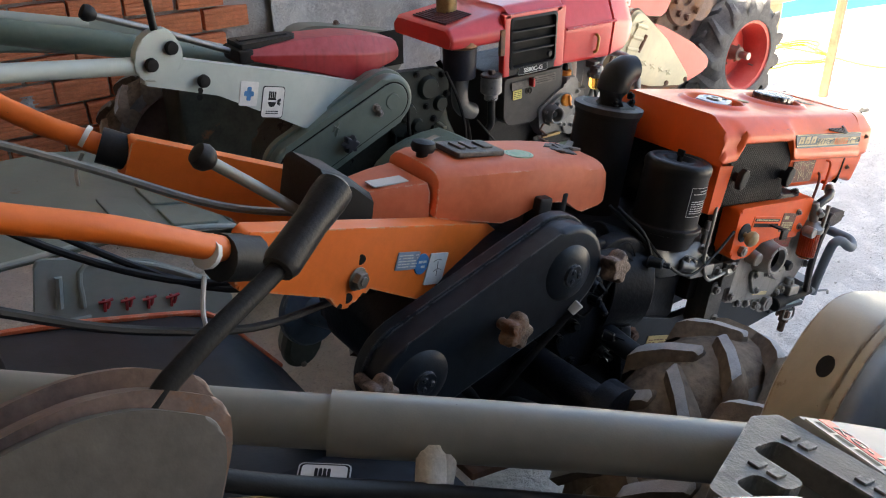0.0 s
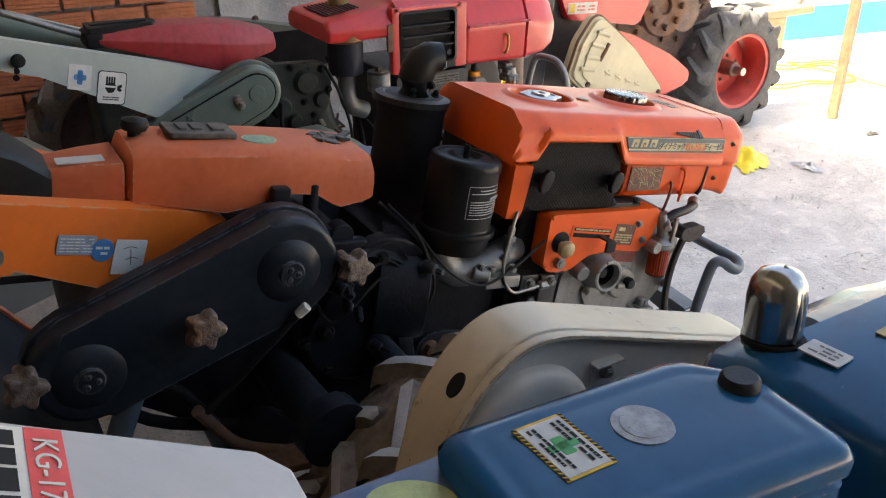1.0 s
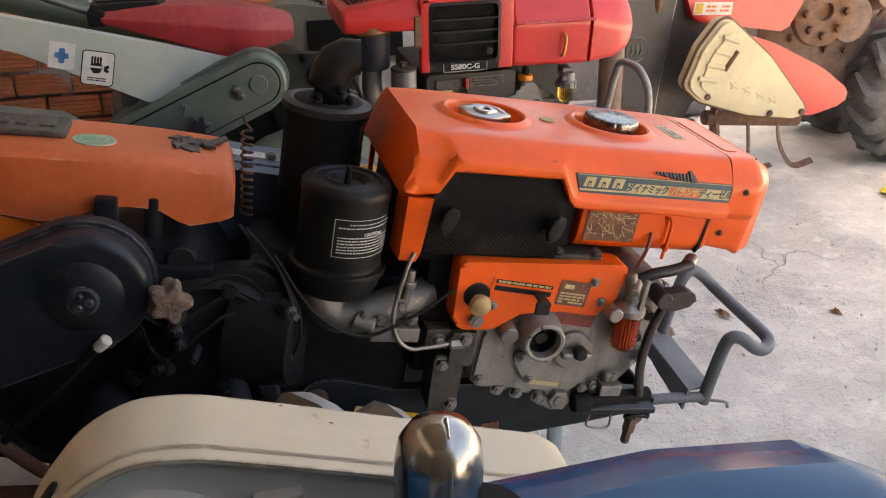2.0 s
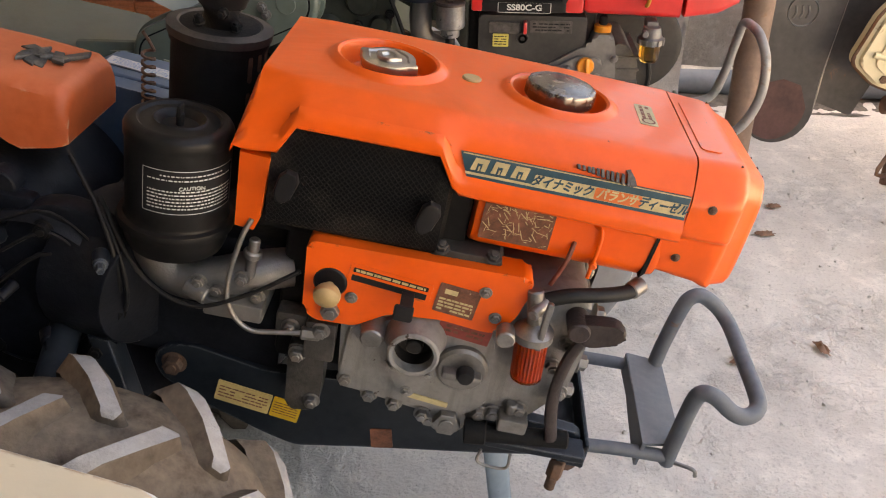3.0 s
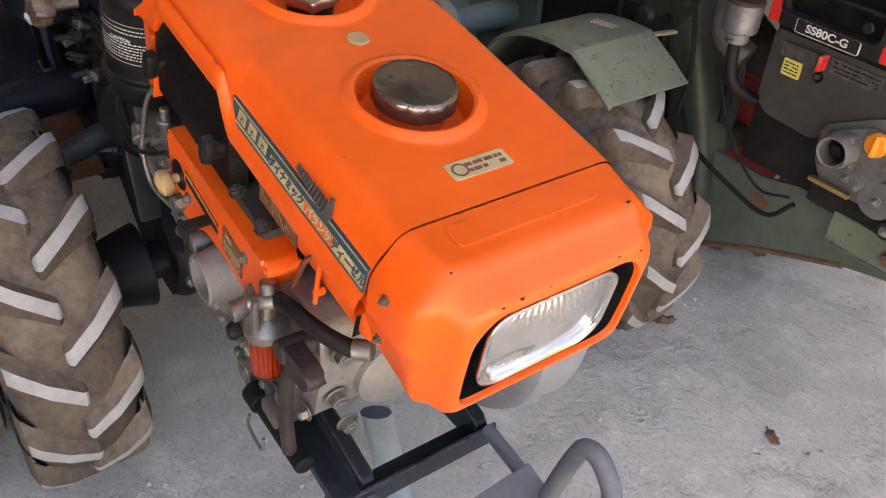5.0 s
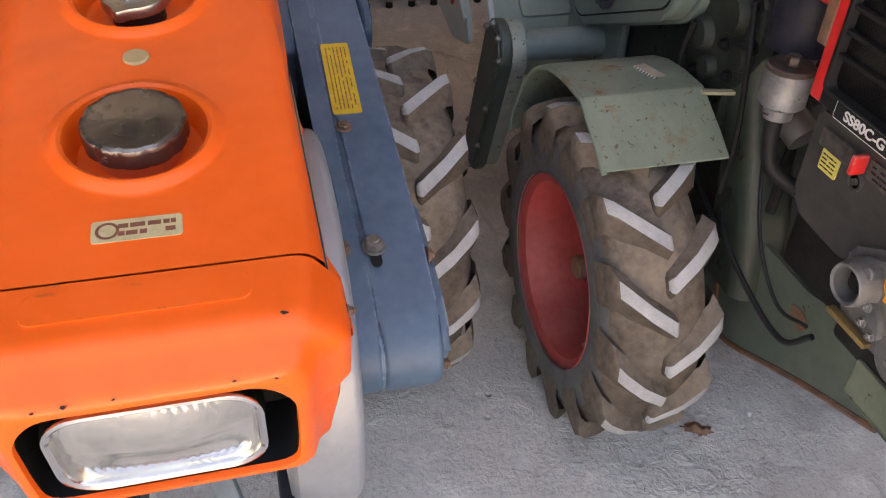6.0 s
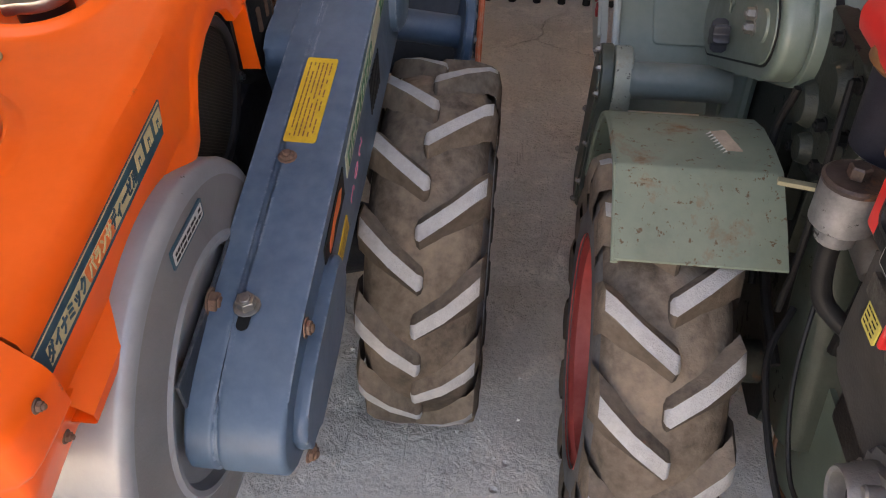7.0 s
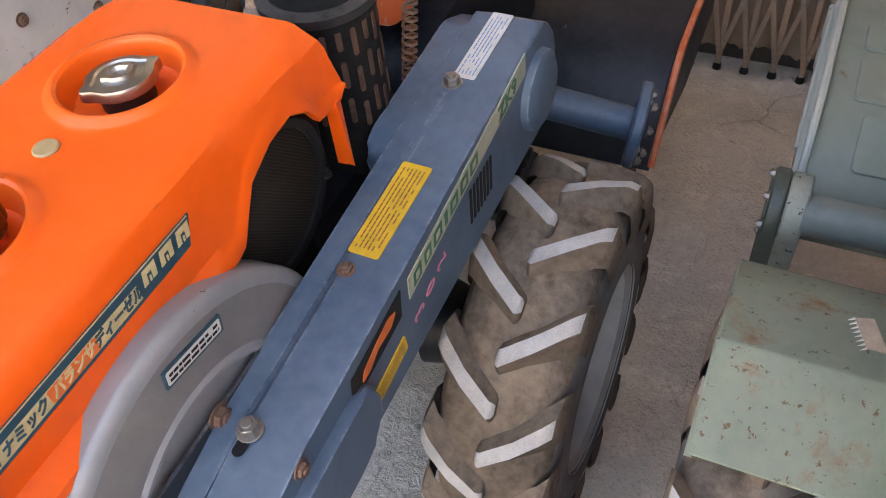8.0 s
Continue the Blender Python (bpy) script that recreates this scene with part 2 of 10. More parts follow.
    if not (rust and metal):
        bsdf.inputs["Metallic"].default_value = metal
    bsdf.inputs["Specular IOR Level"].default_value = spec
    bsdf.inputs["Coat Weight"].default_value = coat
    bsdf.inputs["Coat Roughness"].default_value = 0.12
    if grain:
        bp = N.new("ShaderNodeBump")
        bp.inputs["Strength"].default_value, bp.inputs["Distance"].default_value = grain, 0.002
        h = math_op("ADD", noise_tex(grain_scale, 3.0), math_op("MULTIPLY", big, 1.2))
        L.new(h, bp.inputs["Height"])
        L.new(bp.outputs[0], bsdf.inputs["Normal"])
    return mat


ORANGE = surface("orange_paint", (0.90, 0.112, 0.009), 0.36, spec=0.3, var=0.09, scale=6, dust=0.06, dust_color=(0.50, 0.20, 0.10), chips=0.3, chip_color=(0.07, 0.03, 0.02), grain=0.07, grain_scale=60, coat=0.2, wear=0.1, wear_color=(0.16, 0.07, 0.04))
ORANGE_OLD = surface("faded_orange_paint", (0.62, 0.110, 0.026), 0.5, var=0.14, scale=9, dust=0.28, dust_color=(0.52, 0.30, 0.20), chips=0.3, grain=0.08, wear=0.6, wear_color=(0.62, 0.42, 0.3))
ORANGE_BEAM = surface("orange_beam_paint", (0.78, 0.15, 0.012), 0.42, var=0.1, scale=10, dust=0.2, dust_color=(0.5, 0.26, 0.12), chips=0.3, grain=0.06, wear=0.6, wear_color=(0.55, 0.38, 0.26))
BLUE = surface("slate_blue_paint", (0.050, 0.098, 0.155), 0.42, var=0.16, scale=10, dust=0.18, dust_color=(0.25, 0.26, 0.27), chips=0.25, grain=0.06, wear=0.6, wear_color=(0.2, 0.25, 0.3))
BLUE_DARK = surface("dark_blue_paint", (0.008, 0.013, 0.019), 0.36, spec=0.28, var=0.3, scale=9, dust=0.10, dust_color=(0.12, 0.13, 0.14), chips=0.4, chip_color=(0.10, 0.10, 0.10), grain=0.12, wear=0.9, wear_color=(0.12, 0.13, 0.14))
# oily casting blue, with the shade of the deep hollows put into the colour
BLUE_OIL_SHADE = surface("oily_shade_dark_blue_casting", (0.005, 0.007, 0.011), 0.40, spec=0.16, var=0.35, scale=16, dust=0.03, dust_color=(0.10, 0.09, 0.075), grain=0.35, grain_scale=140)
BLUE_GLOSS = surface("glossy_blue_paint", (0.002, 0.078, 0.180), 0.18, spec=0.25, var=0.12, scale=8, dust=0.0, smudge=0.12, chips=0.2, grain=0.05, grain_scale=60, wear=0.4, wear_color=(0.25, 0.3, 0.34))
GREY_TUBE = surface("grey_green_tube_paint", (0.20, 0.20, 0.175), 0.35, var=0.1, scale=9, dust=0.2, chips=0.3, grain=0.05, coat=0.2, wear=0.5, wear_color=(0.36, 0.3, 0.26))
GREY_BLUE = surface("grey_blue_bumper_paint", (0.095, 0.115, 0.135), 0.5, var=0.14, scale=12, dust=0.3, dust_color=(0.34, 0.32, 0.29), chips=0.2, rust=0.12, grain=0.1)
GREEN_LT = surface("pale_grey_green_paint", (0.40, 0.45, 0.41), 0.42, var=0.08, scale=8, dust=0.3, dust_color=(0.38, 0.35, 0.3), chips=0.25, grain=0.05)
GREEN = surface("sage_green_paint", (0.15, 0.20, 0.16), 0.42, var=0.13, scale=10, dust=0.25, dust_color=(0.30, 0.29, 0.24), chips=0.45, rust=0.16, grain=0.08, wear=0.6, wear_color=(0.3, 0.3, 0.24))
CLEAN_SAGE = surface("clean_sage_paint", (0.115, 0.155, 0.128), 0.36, var=0.1, scale=9, dust=0.2, chips=0.3, coat=0.2)
GREEN_DK = surface("oily_green_casting", (0.024, 0.031, 0.024), 0.48, spec=0.25, var=0.3, scale=14, dust=0.3, dust_color=(0.16, 0.14, 0.11), chips=0.3, rust=0.12, grain=0.3)
RED = surface("red_paint", (0.60, 0.018, 0.016), 0.34, var=0.1, scale=8, dust=0.12, dust_color=(0.46, 0.22, 0.2), chips=0.2, grain=0.04, coat=0.25, wear=0.4, wear_color=(0.55, 0.22, 0.2))
RED_DULL = surface("dusty_red_paint", (0.44, 0.024, 0.030), 0.40, var=0.2, scale=6, dust=0.38, dust_color=(0.46, 0.26, 0.24), chips=0.35, streak=0.4, grain=0.06)
RED_RIM = surface("red_rim_paint", (0.42, 0.045, 0.04), 0.5, var=0.2, scale=12, dust=0.4, dust_color=(0.36, 0.2, 0.17), chips=0.4, rust=0.1, grain=0.1)
CREAM = surface("cream_paint", (0.62, 0.53, 0.38), 0.4, var=0.08, scale=8, dust=0.2, dust_color=(0.42, 0.34, 0.25), chips=0.5, chip_color=(0.16, 0.09, 0.05), rust=0.1, grain=0.06, wear=0.8, wear_color=(0.24, 0.13, 0.08))
OFFWHITE = surface("warm_white_paint", (0.58, 0.55, 0.48), 0.4, var=0.08, scale=9, dust=0.2, dust_color=(0.4, 0.34, 0.26), chips=0.45, chip_color=(0.2, 0.1, 0.05), grain=0.05, wear=0.7, wear_color=(0.28, 0.17, 0.11))
BOX_GREY = surface("light_grey_cover_paint", (0.40, 0.405, 0.42), 0.42, var=0.07, scale=9, dust=0.2, chips=0.15, grain=0.06)
SILVER = surface("silver_grey_casting", (0.25, 0.243, 0.23), 0.45, 0.25, var=0.22, scale=20, dust=0.3, dust_color=(0.18, 0.14, 0.10), chips=0.6, grain=0.4, grain_scale=320, streak=0.45)
CASE_ALLOY = surface("oily_cast_alloy", (0.165, 0.162, 0.155), 0.42, 0.4, spec=0.4, var=0.25, scale=18, dust=0.15, dust_color=(0.16, 0.14, 0.11), chips=0.3, chip_color=(0.05, 0.045, 0.04), grain=0.3)
STEEL_GREY = surface("dark_grey_engine_paint", (0.046, 0.044, 0.041), 0.45, 0.1, spec=0.25, var=0.2, scale=12, dust=0.12, dust_color=(0.22, 0.19, 0.16), chips=0.25, grain=0.2)
ALU = surface("bare_aluminium_casting", (0.23, 0.225, 0.215), 0.45, 0.75, var=0.18, scale=20, dust=0.3, dust_color=(0.25, 0.22, 0.18), grain=0.3, rust=0.03)
STEEL = surface("zinc_plated_steel", (0.27, 0.255, 0.235), 0.45, 0.85, var=0.2, scale=40, grain=0.1, rust=0.12)
RUSTY = surface("rusty_steel", (0.16, 0.09, 0.06), 0.75, 0.2, var=0.35, scale=30, rust=0.7, grain=0.5)
RUSTY_KNOB = surface("corroded_cast_knob", (0.15, 0.105, 0.08), 0.5, 0.4, var=0.6, scale=70, dust=0.2, dust_color=(0.45, 0.38, 0.32), rust=0.35, grain=0.8, grain_scale=200)
CHROME = surface("chrome", (0.72, 0.71, 0.68), 0.13, 1.0, var=0.05, scale=30, grain=0.015, grain_scale=60, chips=0.2, chip_color=(0.3, 0.26, 0.2))
CHROME_DULL = surface("hazy_chrome", (0.40, 0.38, 0.35), 0.18, 1.0, var=0.2, scale=20, grain=0.12, grain_scale=30, streak=0.3)
CHROME_WORN = surface("worn_chrome", (0.42, 0.41, 0.39), 0.30, 1.0, var=0.10, scale=26, dust=0.06, grain=0.03)
BLACK = surface("black_enamel", (0.007, 0.007, 0.008), 0.34, spec=0.25, var=0.2, scale=14, dust=0.04, dust_color=(0.14, 0.125, 0.11), chips=0.1, chip_color=(0.12, 0.11, 0.1), grain=0.08)
BLACK_PLASTIC = surface("black_plastic", (0.009, 0.009, 0.010), 0.45, spec=0.25, var=0.15, scale=20, dust=0.08, dust_color=(0.14, 0.13, 0.11), grain=0.2)
# sooty black parts; also paints the shade in a seam and a groove
BLACK_DULL = surface("sooty_black_and_gap_shade", (0.007, 0.007, 0.007), 0.6, spec=0.14, var=0.25, scale=18, dust=0.04, dust_color=(0.13, 0.115, 0.10), grain=0.25)
HOSE = surface("black_rubber_hose", (0.010, 0.010, 0.010), 0.5, spec=0.25, var=0.15, scale=30, dust=0.04, dust_color=(0.12, 0.11, 0.10), grain=0.15)
TYRE = surface("dusty_tyre_rubber", (0.080, 0.064, 0.051), 0.88, var=0.3, scale=9, dust=1.0, dust_color=(0.285, 0.222, 0.165), grain=0.8, grain_scale=120, spec=0.15, chips=0.25, chip_color=(0.060, 0.050, 0.043), chip_scale=22, smudge=0.5, streak=0.3)
TYRE_SIDE = surface("grey_tyre_rubber", (0.085, 0.085, 0.086), 0.8, var=0.25, scale=14, dust=0.5, dust_color=(0.26, 0.245, 0.225), grain=0.4, grain_scale=140, spec=0.25)
LUG = surface("worn_lug_face", (0.385, 0.38, 0.37), 0.8, var=0.16, scale=30, chips=0.5, chip_color=(0.22, 0.2, 0.18), chip_scale=60, grain=0.6, grain_scale=420, spec=0.25)
TAN = surface("tan_plastic", (0.42, 0.29, 0.13), 0.45, var=0.12, scale=50, dust=0.1, grain=0.1)
YELLOW_TAG = surface("yellow_label", (0.66, 0.40, 0.03), 0.5, var=0.15, scale=40, chips=0.3, chip_color=(0.75, 0.7, 0.6), grain=0.05)
WHITE_TAG = surface("white_label", (0.62, 0.61, 0.57), 0.5, var=0.14, scale=30, dust=0.2, grain=0.05)
BLUE_TAG = surface("blue_label", (0.05, 0.20, 0.42), 0.5, var=0.2, scale=40, chips=0.5, chip_color=(0.5, 0.5, 0.5), grain=0.05)
TEAL_TAG = surface("dark_teal_label", (0.012, 0.060, 0.085), 0.4, var=0.2, scale=40, chips=0.25, chip_color=(0.3, 0.26, 0.16), grain=0.05)
GOLD_TAG = surface("pale_gold_print", (0.52, 0.42, 0.22), 0.45, var=0.18, scale=50, grain=0.05)
GREEN_TAG = surface("green_label", (0.16, 0.42, 0.25), 0.5, var=0.2, scale=60, grain=0.05)
ORANGE_TAG = surface("orange_label_print", (0.66, 0.14, 0.03), 0.5, var=0.15, scale=60, grain=0.05)
RED_TAG = surface("red_label_print", (0.62, 0.05, 0.04), 0.45, var=0.15, scale=50, grain=0.05)
# black print and chips; also the painted shade of holes, slots and recesses
BLACK_MARK_SHADE = surface("flat_black_marks_and_shade", (0.015, 0.015, 0.015), 0.6, spec=0.15, var=0.1, scale=50, grain=0.0)
BROWN_TAG = surface("worn_brown_plate", (0.16, 0.055, 0.028), 0.5, var=0.5, scale=55, chips=0.6, chip_color=(0.45, 0.33, 0.2), grain=0.3)
RED_PLATE = surface("dark_red_plate", (0.24, 0.04, 0.03), 0.5, var=0.25, scale=30, chips=0.25, grain=0.05)
BADGE = surface("cast_pewter_badge", (0.075, 0.070, 0.065), 0.5, 0.5, var=0.4, scale=70, dust=0.35, grain=0.4)
BRASS = surface("dirty_brass", (0.36, 0.24, 0.09), 0.42, 0.6, var=0.3, scale=40, dust=0.2, grain=0.2)
TAPE = surface("soiled_white_tape", (0.55, 0.52, 0.46), 0.7, var=0.25, scale=60, grain=0.5)
ORANGE_CAP = surface("orange_plastic", (0.80, 0.27, 0.02), 0.4, var=0.08, scale=40, grain=0.05)
YELLOW_ROPE = surface("yellow_rope", (0.72, 0.50, 0.04), 0.7, var=0.2, scale=60, grain=0.4)
YELLOW_BAG = surface("yellow_plastic_bag", (0.85, 0.72, 0.06), 0.4, var=0.1, scale=20, grain=0.2)
LEAF = surface("dry_leaf", (0.22, 0.11, 0.06), 0.75, var=0.35, scale=60, grain=0.4)
PAPER = surface("crumpled_paper", (0.62, 0.60, 0.62), 0.7, var=0.15, scale=40, grain=0.3)
CHALK = surface("pink_chalk", (0.62, 0.18, 0.26), 0.9, var=0.2, scale=120, grain=0.0)
GATE = surface("brown_gate_steel", (0.29, 0.205, 0.145), 0.6, 0.1, var=0.25, scale=14, dust=0.2, rust=0.25, grain=0.2)
WOOD = surface("weathered_post_wood", (0.24, 0.14, 0.075), 0.75, var=0.3, scale=14, grain=0.5, streak=0.5)
PIPE_PAINT = surface("rusty_brown_pipe", (0.19, 0.12, 0.085), 0.6, 0.1, var=0.25, scale=14, dust=0.15, rust=0.25, grain=0.25)


def fuel_glass(name, tint):
    mat = bpy.data.materials.new(name)
    mat.use_nodes = True
    b = mat.node_tree.nodes["Principled BSDF"]
    b.inputs["Base Color"].default_value = (*tint, 1)
    b.inputs["Transmission Weight"].default_value = 1.0
    b.inputs["Roughness"].default_value = 0.06
    b.inputs["IOR"].default_value = 1.45
    return mat


AMBER = fuel_glass("amber_glass", (0.9, 0.5, 0.1))


def mesh_screen(name, color, cell):
    """Woven wire screen: a diamond relief with darker holes."""
    mat = bpy.data.materials.new(name)
    mat.use_nodes = True
    N, L = mat.node_tree.nodes, mat.node_tree.links
    b = N["Principled BSDF"]
    co = N.new("ShaderNodeTexCoord")
    mp = N.new("ShaderNodeMapping")
    mp.inputs["Rotation"].default_value = (0, radians(45), 0)
    mp.inputs["Scale"].default_value = (1 / cell, 0.0, 1 / cell)
    L.new(co.outputs["Object"], mp.inputs["Vector"])
    vo = N.new("ShaderNodeTexVoronoi")
    vo.inputs["Scale"].default_value, vo.inputs["Randomness"].default_value = 1.0, 0.0
    vo.distance = "CHEBYCHEV"
    L.new(mp.outputs[0], vo.inputs["Vector"])
    nz = N.new("ShaderNodeTexNoise")
    nz.inputs["Scale"].default_value, nz.inputs["Detail"].default_value = 12, 5
    L.new(co.outputs["Object"], nz.inputs["Vector"])
    r = N.new("ShaderNodeMapRange")
    r.inputs["From Min"].default_value, r.inputs["From Max"].default_value = 0.34, 0.46
    L.new(vo.outputs["Distance"], r.inputs["Value"])
    mx = N.new("ShaderNodeMix")
    mx.data_type = "RGBA"
    mx.inputs[6].default_value = (*[c * 0.25 for c in color], 1)
    mx.inputs[7].default_value = (*color, 1)
    L.new(r.outputs[0], mx.inputs[0])
    mx2 = N.new("ShaderNodeMix")
    mx2.data_type = "RGBA"
    mx2.inputs[7].default_value = (0.045, 0.04, 0.034, 1)
    r2 = N.new("ShaderNodeMapRange")
    r2.inputs["From Min"].default_value, r2.inputs["From Max"].default_value = 0.5, 0.95
    L.new(nz.outputs["Fac"], r2.inputs["Value"])
    L.new(r2.outputs[0], mx2.inputs[0])
    L.new(mx.outputs[2], mx2.inputs[6])
    L.new(mx2.outputs[2], b.inputs["Base Color"])
    b.inputs["Roughness"].default_value = 0.6
    b.inputs["Specular IOR Level"].default_value = 0.15
    bp = N.new("ShaderNodeBump")
    bp.inputs["Strength"].default_value, bp.inputs["Distance"].default_value = 0.6, 0.0015
    L.new(r.outputs[0], bp.inputs["Height"])
    L.new(bp.outputs[0], b.inputs["Normal"])
    return mat


SCREEN = mesh_screen("black_wire_screen", (0.006, 0.006, 0.006), 0.005)


def ground_material(name, base, dark, crack=True, scale=1.0):
    """Trowelled, dusty concrete: patches, pits, grit and a few cracks."""
    mat = bpy.data.materials.new(name)
    mat.use_nodes = True
    N, L = mat.node_tree.nodes, mat.node_tree.links
    b = N["Principled BSDF"]
    co = N.new("ShaderNodeTexCoord")

    def noise_tex(s, d=6.0, r=0.62, w=0.0):
        n = N.new("ShaderNodeTexNoise")
        n.inputs["Scale"].default_value, n.inputs["Detail"].default_value = s * scale, d
        n.inputs["Roughness"].default_value, n.inputs["Distortion"].default_value = r, w
        L.new(co.outputs["Object"], n.inputs["Vector"])
        return n.outputs["Fac"]

    def rng(src, a, c):
        r = N.new("ShaderNodeMapRange")
        r.inputs["From Min"].default_value, r.inputs["From Max"].default_value = a, c
        L.new(src, r.inputs["Value"])
        return r.outputs[0]

    def mix(f, a, c):
        mx = N.new("ShaderNodeMix")
        mx.data_type = "RGBA"
        L.new(f, mx.inputs[0])
        for i, x in ((6, a), (7, c)):
            if isinstance(x, tuple):
                mx.inputs[i].default_value = (*x, 1)
            else:
                L.new(x, mx.inputs[i])
        return mx.outputs[2]

    def op(o, a, c):
        mn = N.new("ShaderNodeMath")
        mn.operation = o
        for i, x in enumerate((a, c)):
            if isinstance(x, (int, float)):
                mn.inputs[i].default_value = x
            else:
                L.new(x, mn.inputs[i])
        return mn.outputs[0]

    patch = noise_tex(1.6, 5)
    mid = noise_tex(11, 7, 0.7, 0.3)
    grit = noise_tex(120, 4)
    col = mix(rng(patch, 0.35, 0.68), base, tuple(c * 0.78 for c in base))
    col = mix(rng(mid, 0.5, 0.72), col, tuple(min(1, c * 1.18) for c in base))
    col = mix(op("MULTIPLY", rng(grit, 0.54, 0.70), 0.6), col, dark)
    sm = N.new("ShaderNodeMapping")
    sm.inputs["Scale"].default_value, sm.inputs["Rotation"].default_value = (7, 60, 7), (0, 0, 0.5)
    L.new(co.outputs["Object"], sm.inputs["Vector"])
    sn = N.new("ShaderNodeTexNoise")
    sn.inputs["Scale"].default_value, sn.inputs["Detail"].default_value, sn.inputs["Distortion"].default_value = 1.0 * scale, 5, 0.6
    L.new(sm.outputs[0], sn.inputs["Vector"])
    scuff = op("MULTIPLY", rng(sn.outputs["Fac"], 0.58, 0.74), rng(noise_tex(2.7, 3), 0.45, 0.60))
    col = mix(op("MULTIPLY", scuff, 0.45), col, tuple(c * 0.6 for c in base))
    stain = noise_tex(3.4, 3)
    col = mix(op("MULTIPLY", rng(stain, 0.66, 0.8), 0.25), col, (0.30, 0.19, 0.12))
    pit = N.new("ShaderNodeTexVoronoi")
    pit.inputs["Scale"].default_value = 16 * scale
    L.new(co.outputs["Object"], pit.inputs["Vector"])
    pits = op("MULTIPLY", rng(pit.outputs["Distance"], 0.13, 0.05), rng(noise_tex(5), 0.5, 0.62))
    lump = rng(noise_tex(34, 5, 0.65, 0.6), 0.42, 0.66)
    flake = rng(noise_tex(26, 6, 0.72, 0.3), 0.48, 0.68)
    height = op("ADD", op("ADD", op("MULTIPLY", mid, 0.30), op("MULTIPLY", grit, 0.16)), op("ADD", op("MULTIPLY", op("MULTIPLY", lump, rng(noise_tex(2.3, 3), 0.48, 0.62)), 0.26), op("MULTIPLY", op("MULTIPLY", flake, rng(noise_tex(3.1, 3, 0.6, 0.5), 0.46, 0.58)), 0.24)))
    col = mix(op("MULTIPLY", rng(noise_tex(24, 6, 0.75, 0.8), 0.60, 0.70), 0.5), col, dark)
    height = op("SUBTRACT", height, op("ADD", op("MULTIPLY", pits, 0.35), op("MULTIPLY", scuff, 0.10)))
    if crack:
        vo = N.new("ShaderNodeTexVoronoi")
        vo.feature = "DISTANCE_TO_EDGE"
        vo.inputs["Scale"].default_value = 0.75
        warp = N.new("ShaderNodeVectorMath")
        warp.operation = "ADD"
        wn_ = N.new("ShaderNodeTexNoise")
        wn_.inputs["Scale"].default_value, wn_.inputs["Detail"].default_value = 4.0, 6
        L.new(co.outputs["Object"], wn_.inputs["Vector"])
        sc = N.new("ShaderNodeVectorMath")
        sc.operation = "SCALE"
        sc.inputs["Scale"].default_value = 0.35
        L.new(wn_.outputs["Color"], sc.inputs[0])
        L.new(co.outputs["Object"], warp.inputs[0])
        L.new(sc.outputs[0], warp.inputs[1])
        L.new(warp.outputs[0], vo.inputs["Vector"])
        cm = op("MULTIPLY", rng(vo.outputs["Distance"], 0.0035, 0.0005), rng(noise_tex(0.9, 2), 0.50, 0.60))
        col = mix(op("MULTIPLY", cm, 0.5), col, dark)
        height = op("SUBTRACT", height, op("MULTIPLY", cm, 0.3))
    L.new(col, b.inputs["Base Color"])
    b.inputs["Roughness"].default_value = 0.92
    b.inputs["Specular IOR Level"].default_value = 0.2
    bp = N.new("ShaderNodeBump")
    bp.inputs["Strength"].default_value, bp.inputs["Distance"].default_value = 1.0, 0.018
    L.new(height, bp.inputs["Height"])
    L.new(bp.outputs[0], b.inputs["Normal"])
    return mat


CONCRETE = ground_material("dusty_concrete", (0.76, 0.70, 0.61), (0.44, 0.39, 0.33))
MORTAR = ground_material("rough_mortar", (0.55, 0.52, 0.48), (0.26, 0.24, 0.215), crack=False, scale=2.5)
BRICK = surface("hollow_clay_brick", (0.68, 0.225, 0.095), 0.85, var=0.25, scale=16, dust=0.2, dust_color=(0.38, 0.28, 0.22), grain=0.6, grain_scale=160)

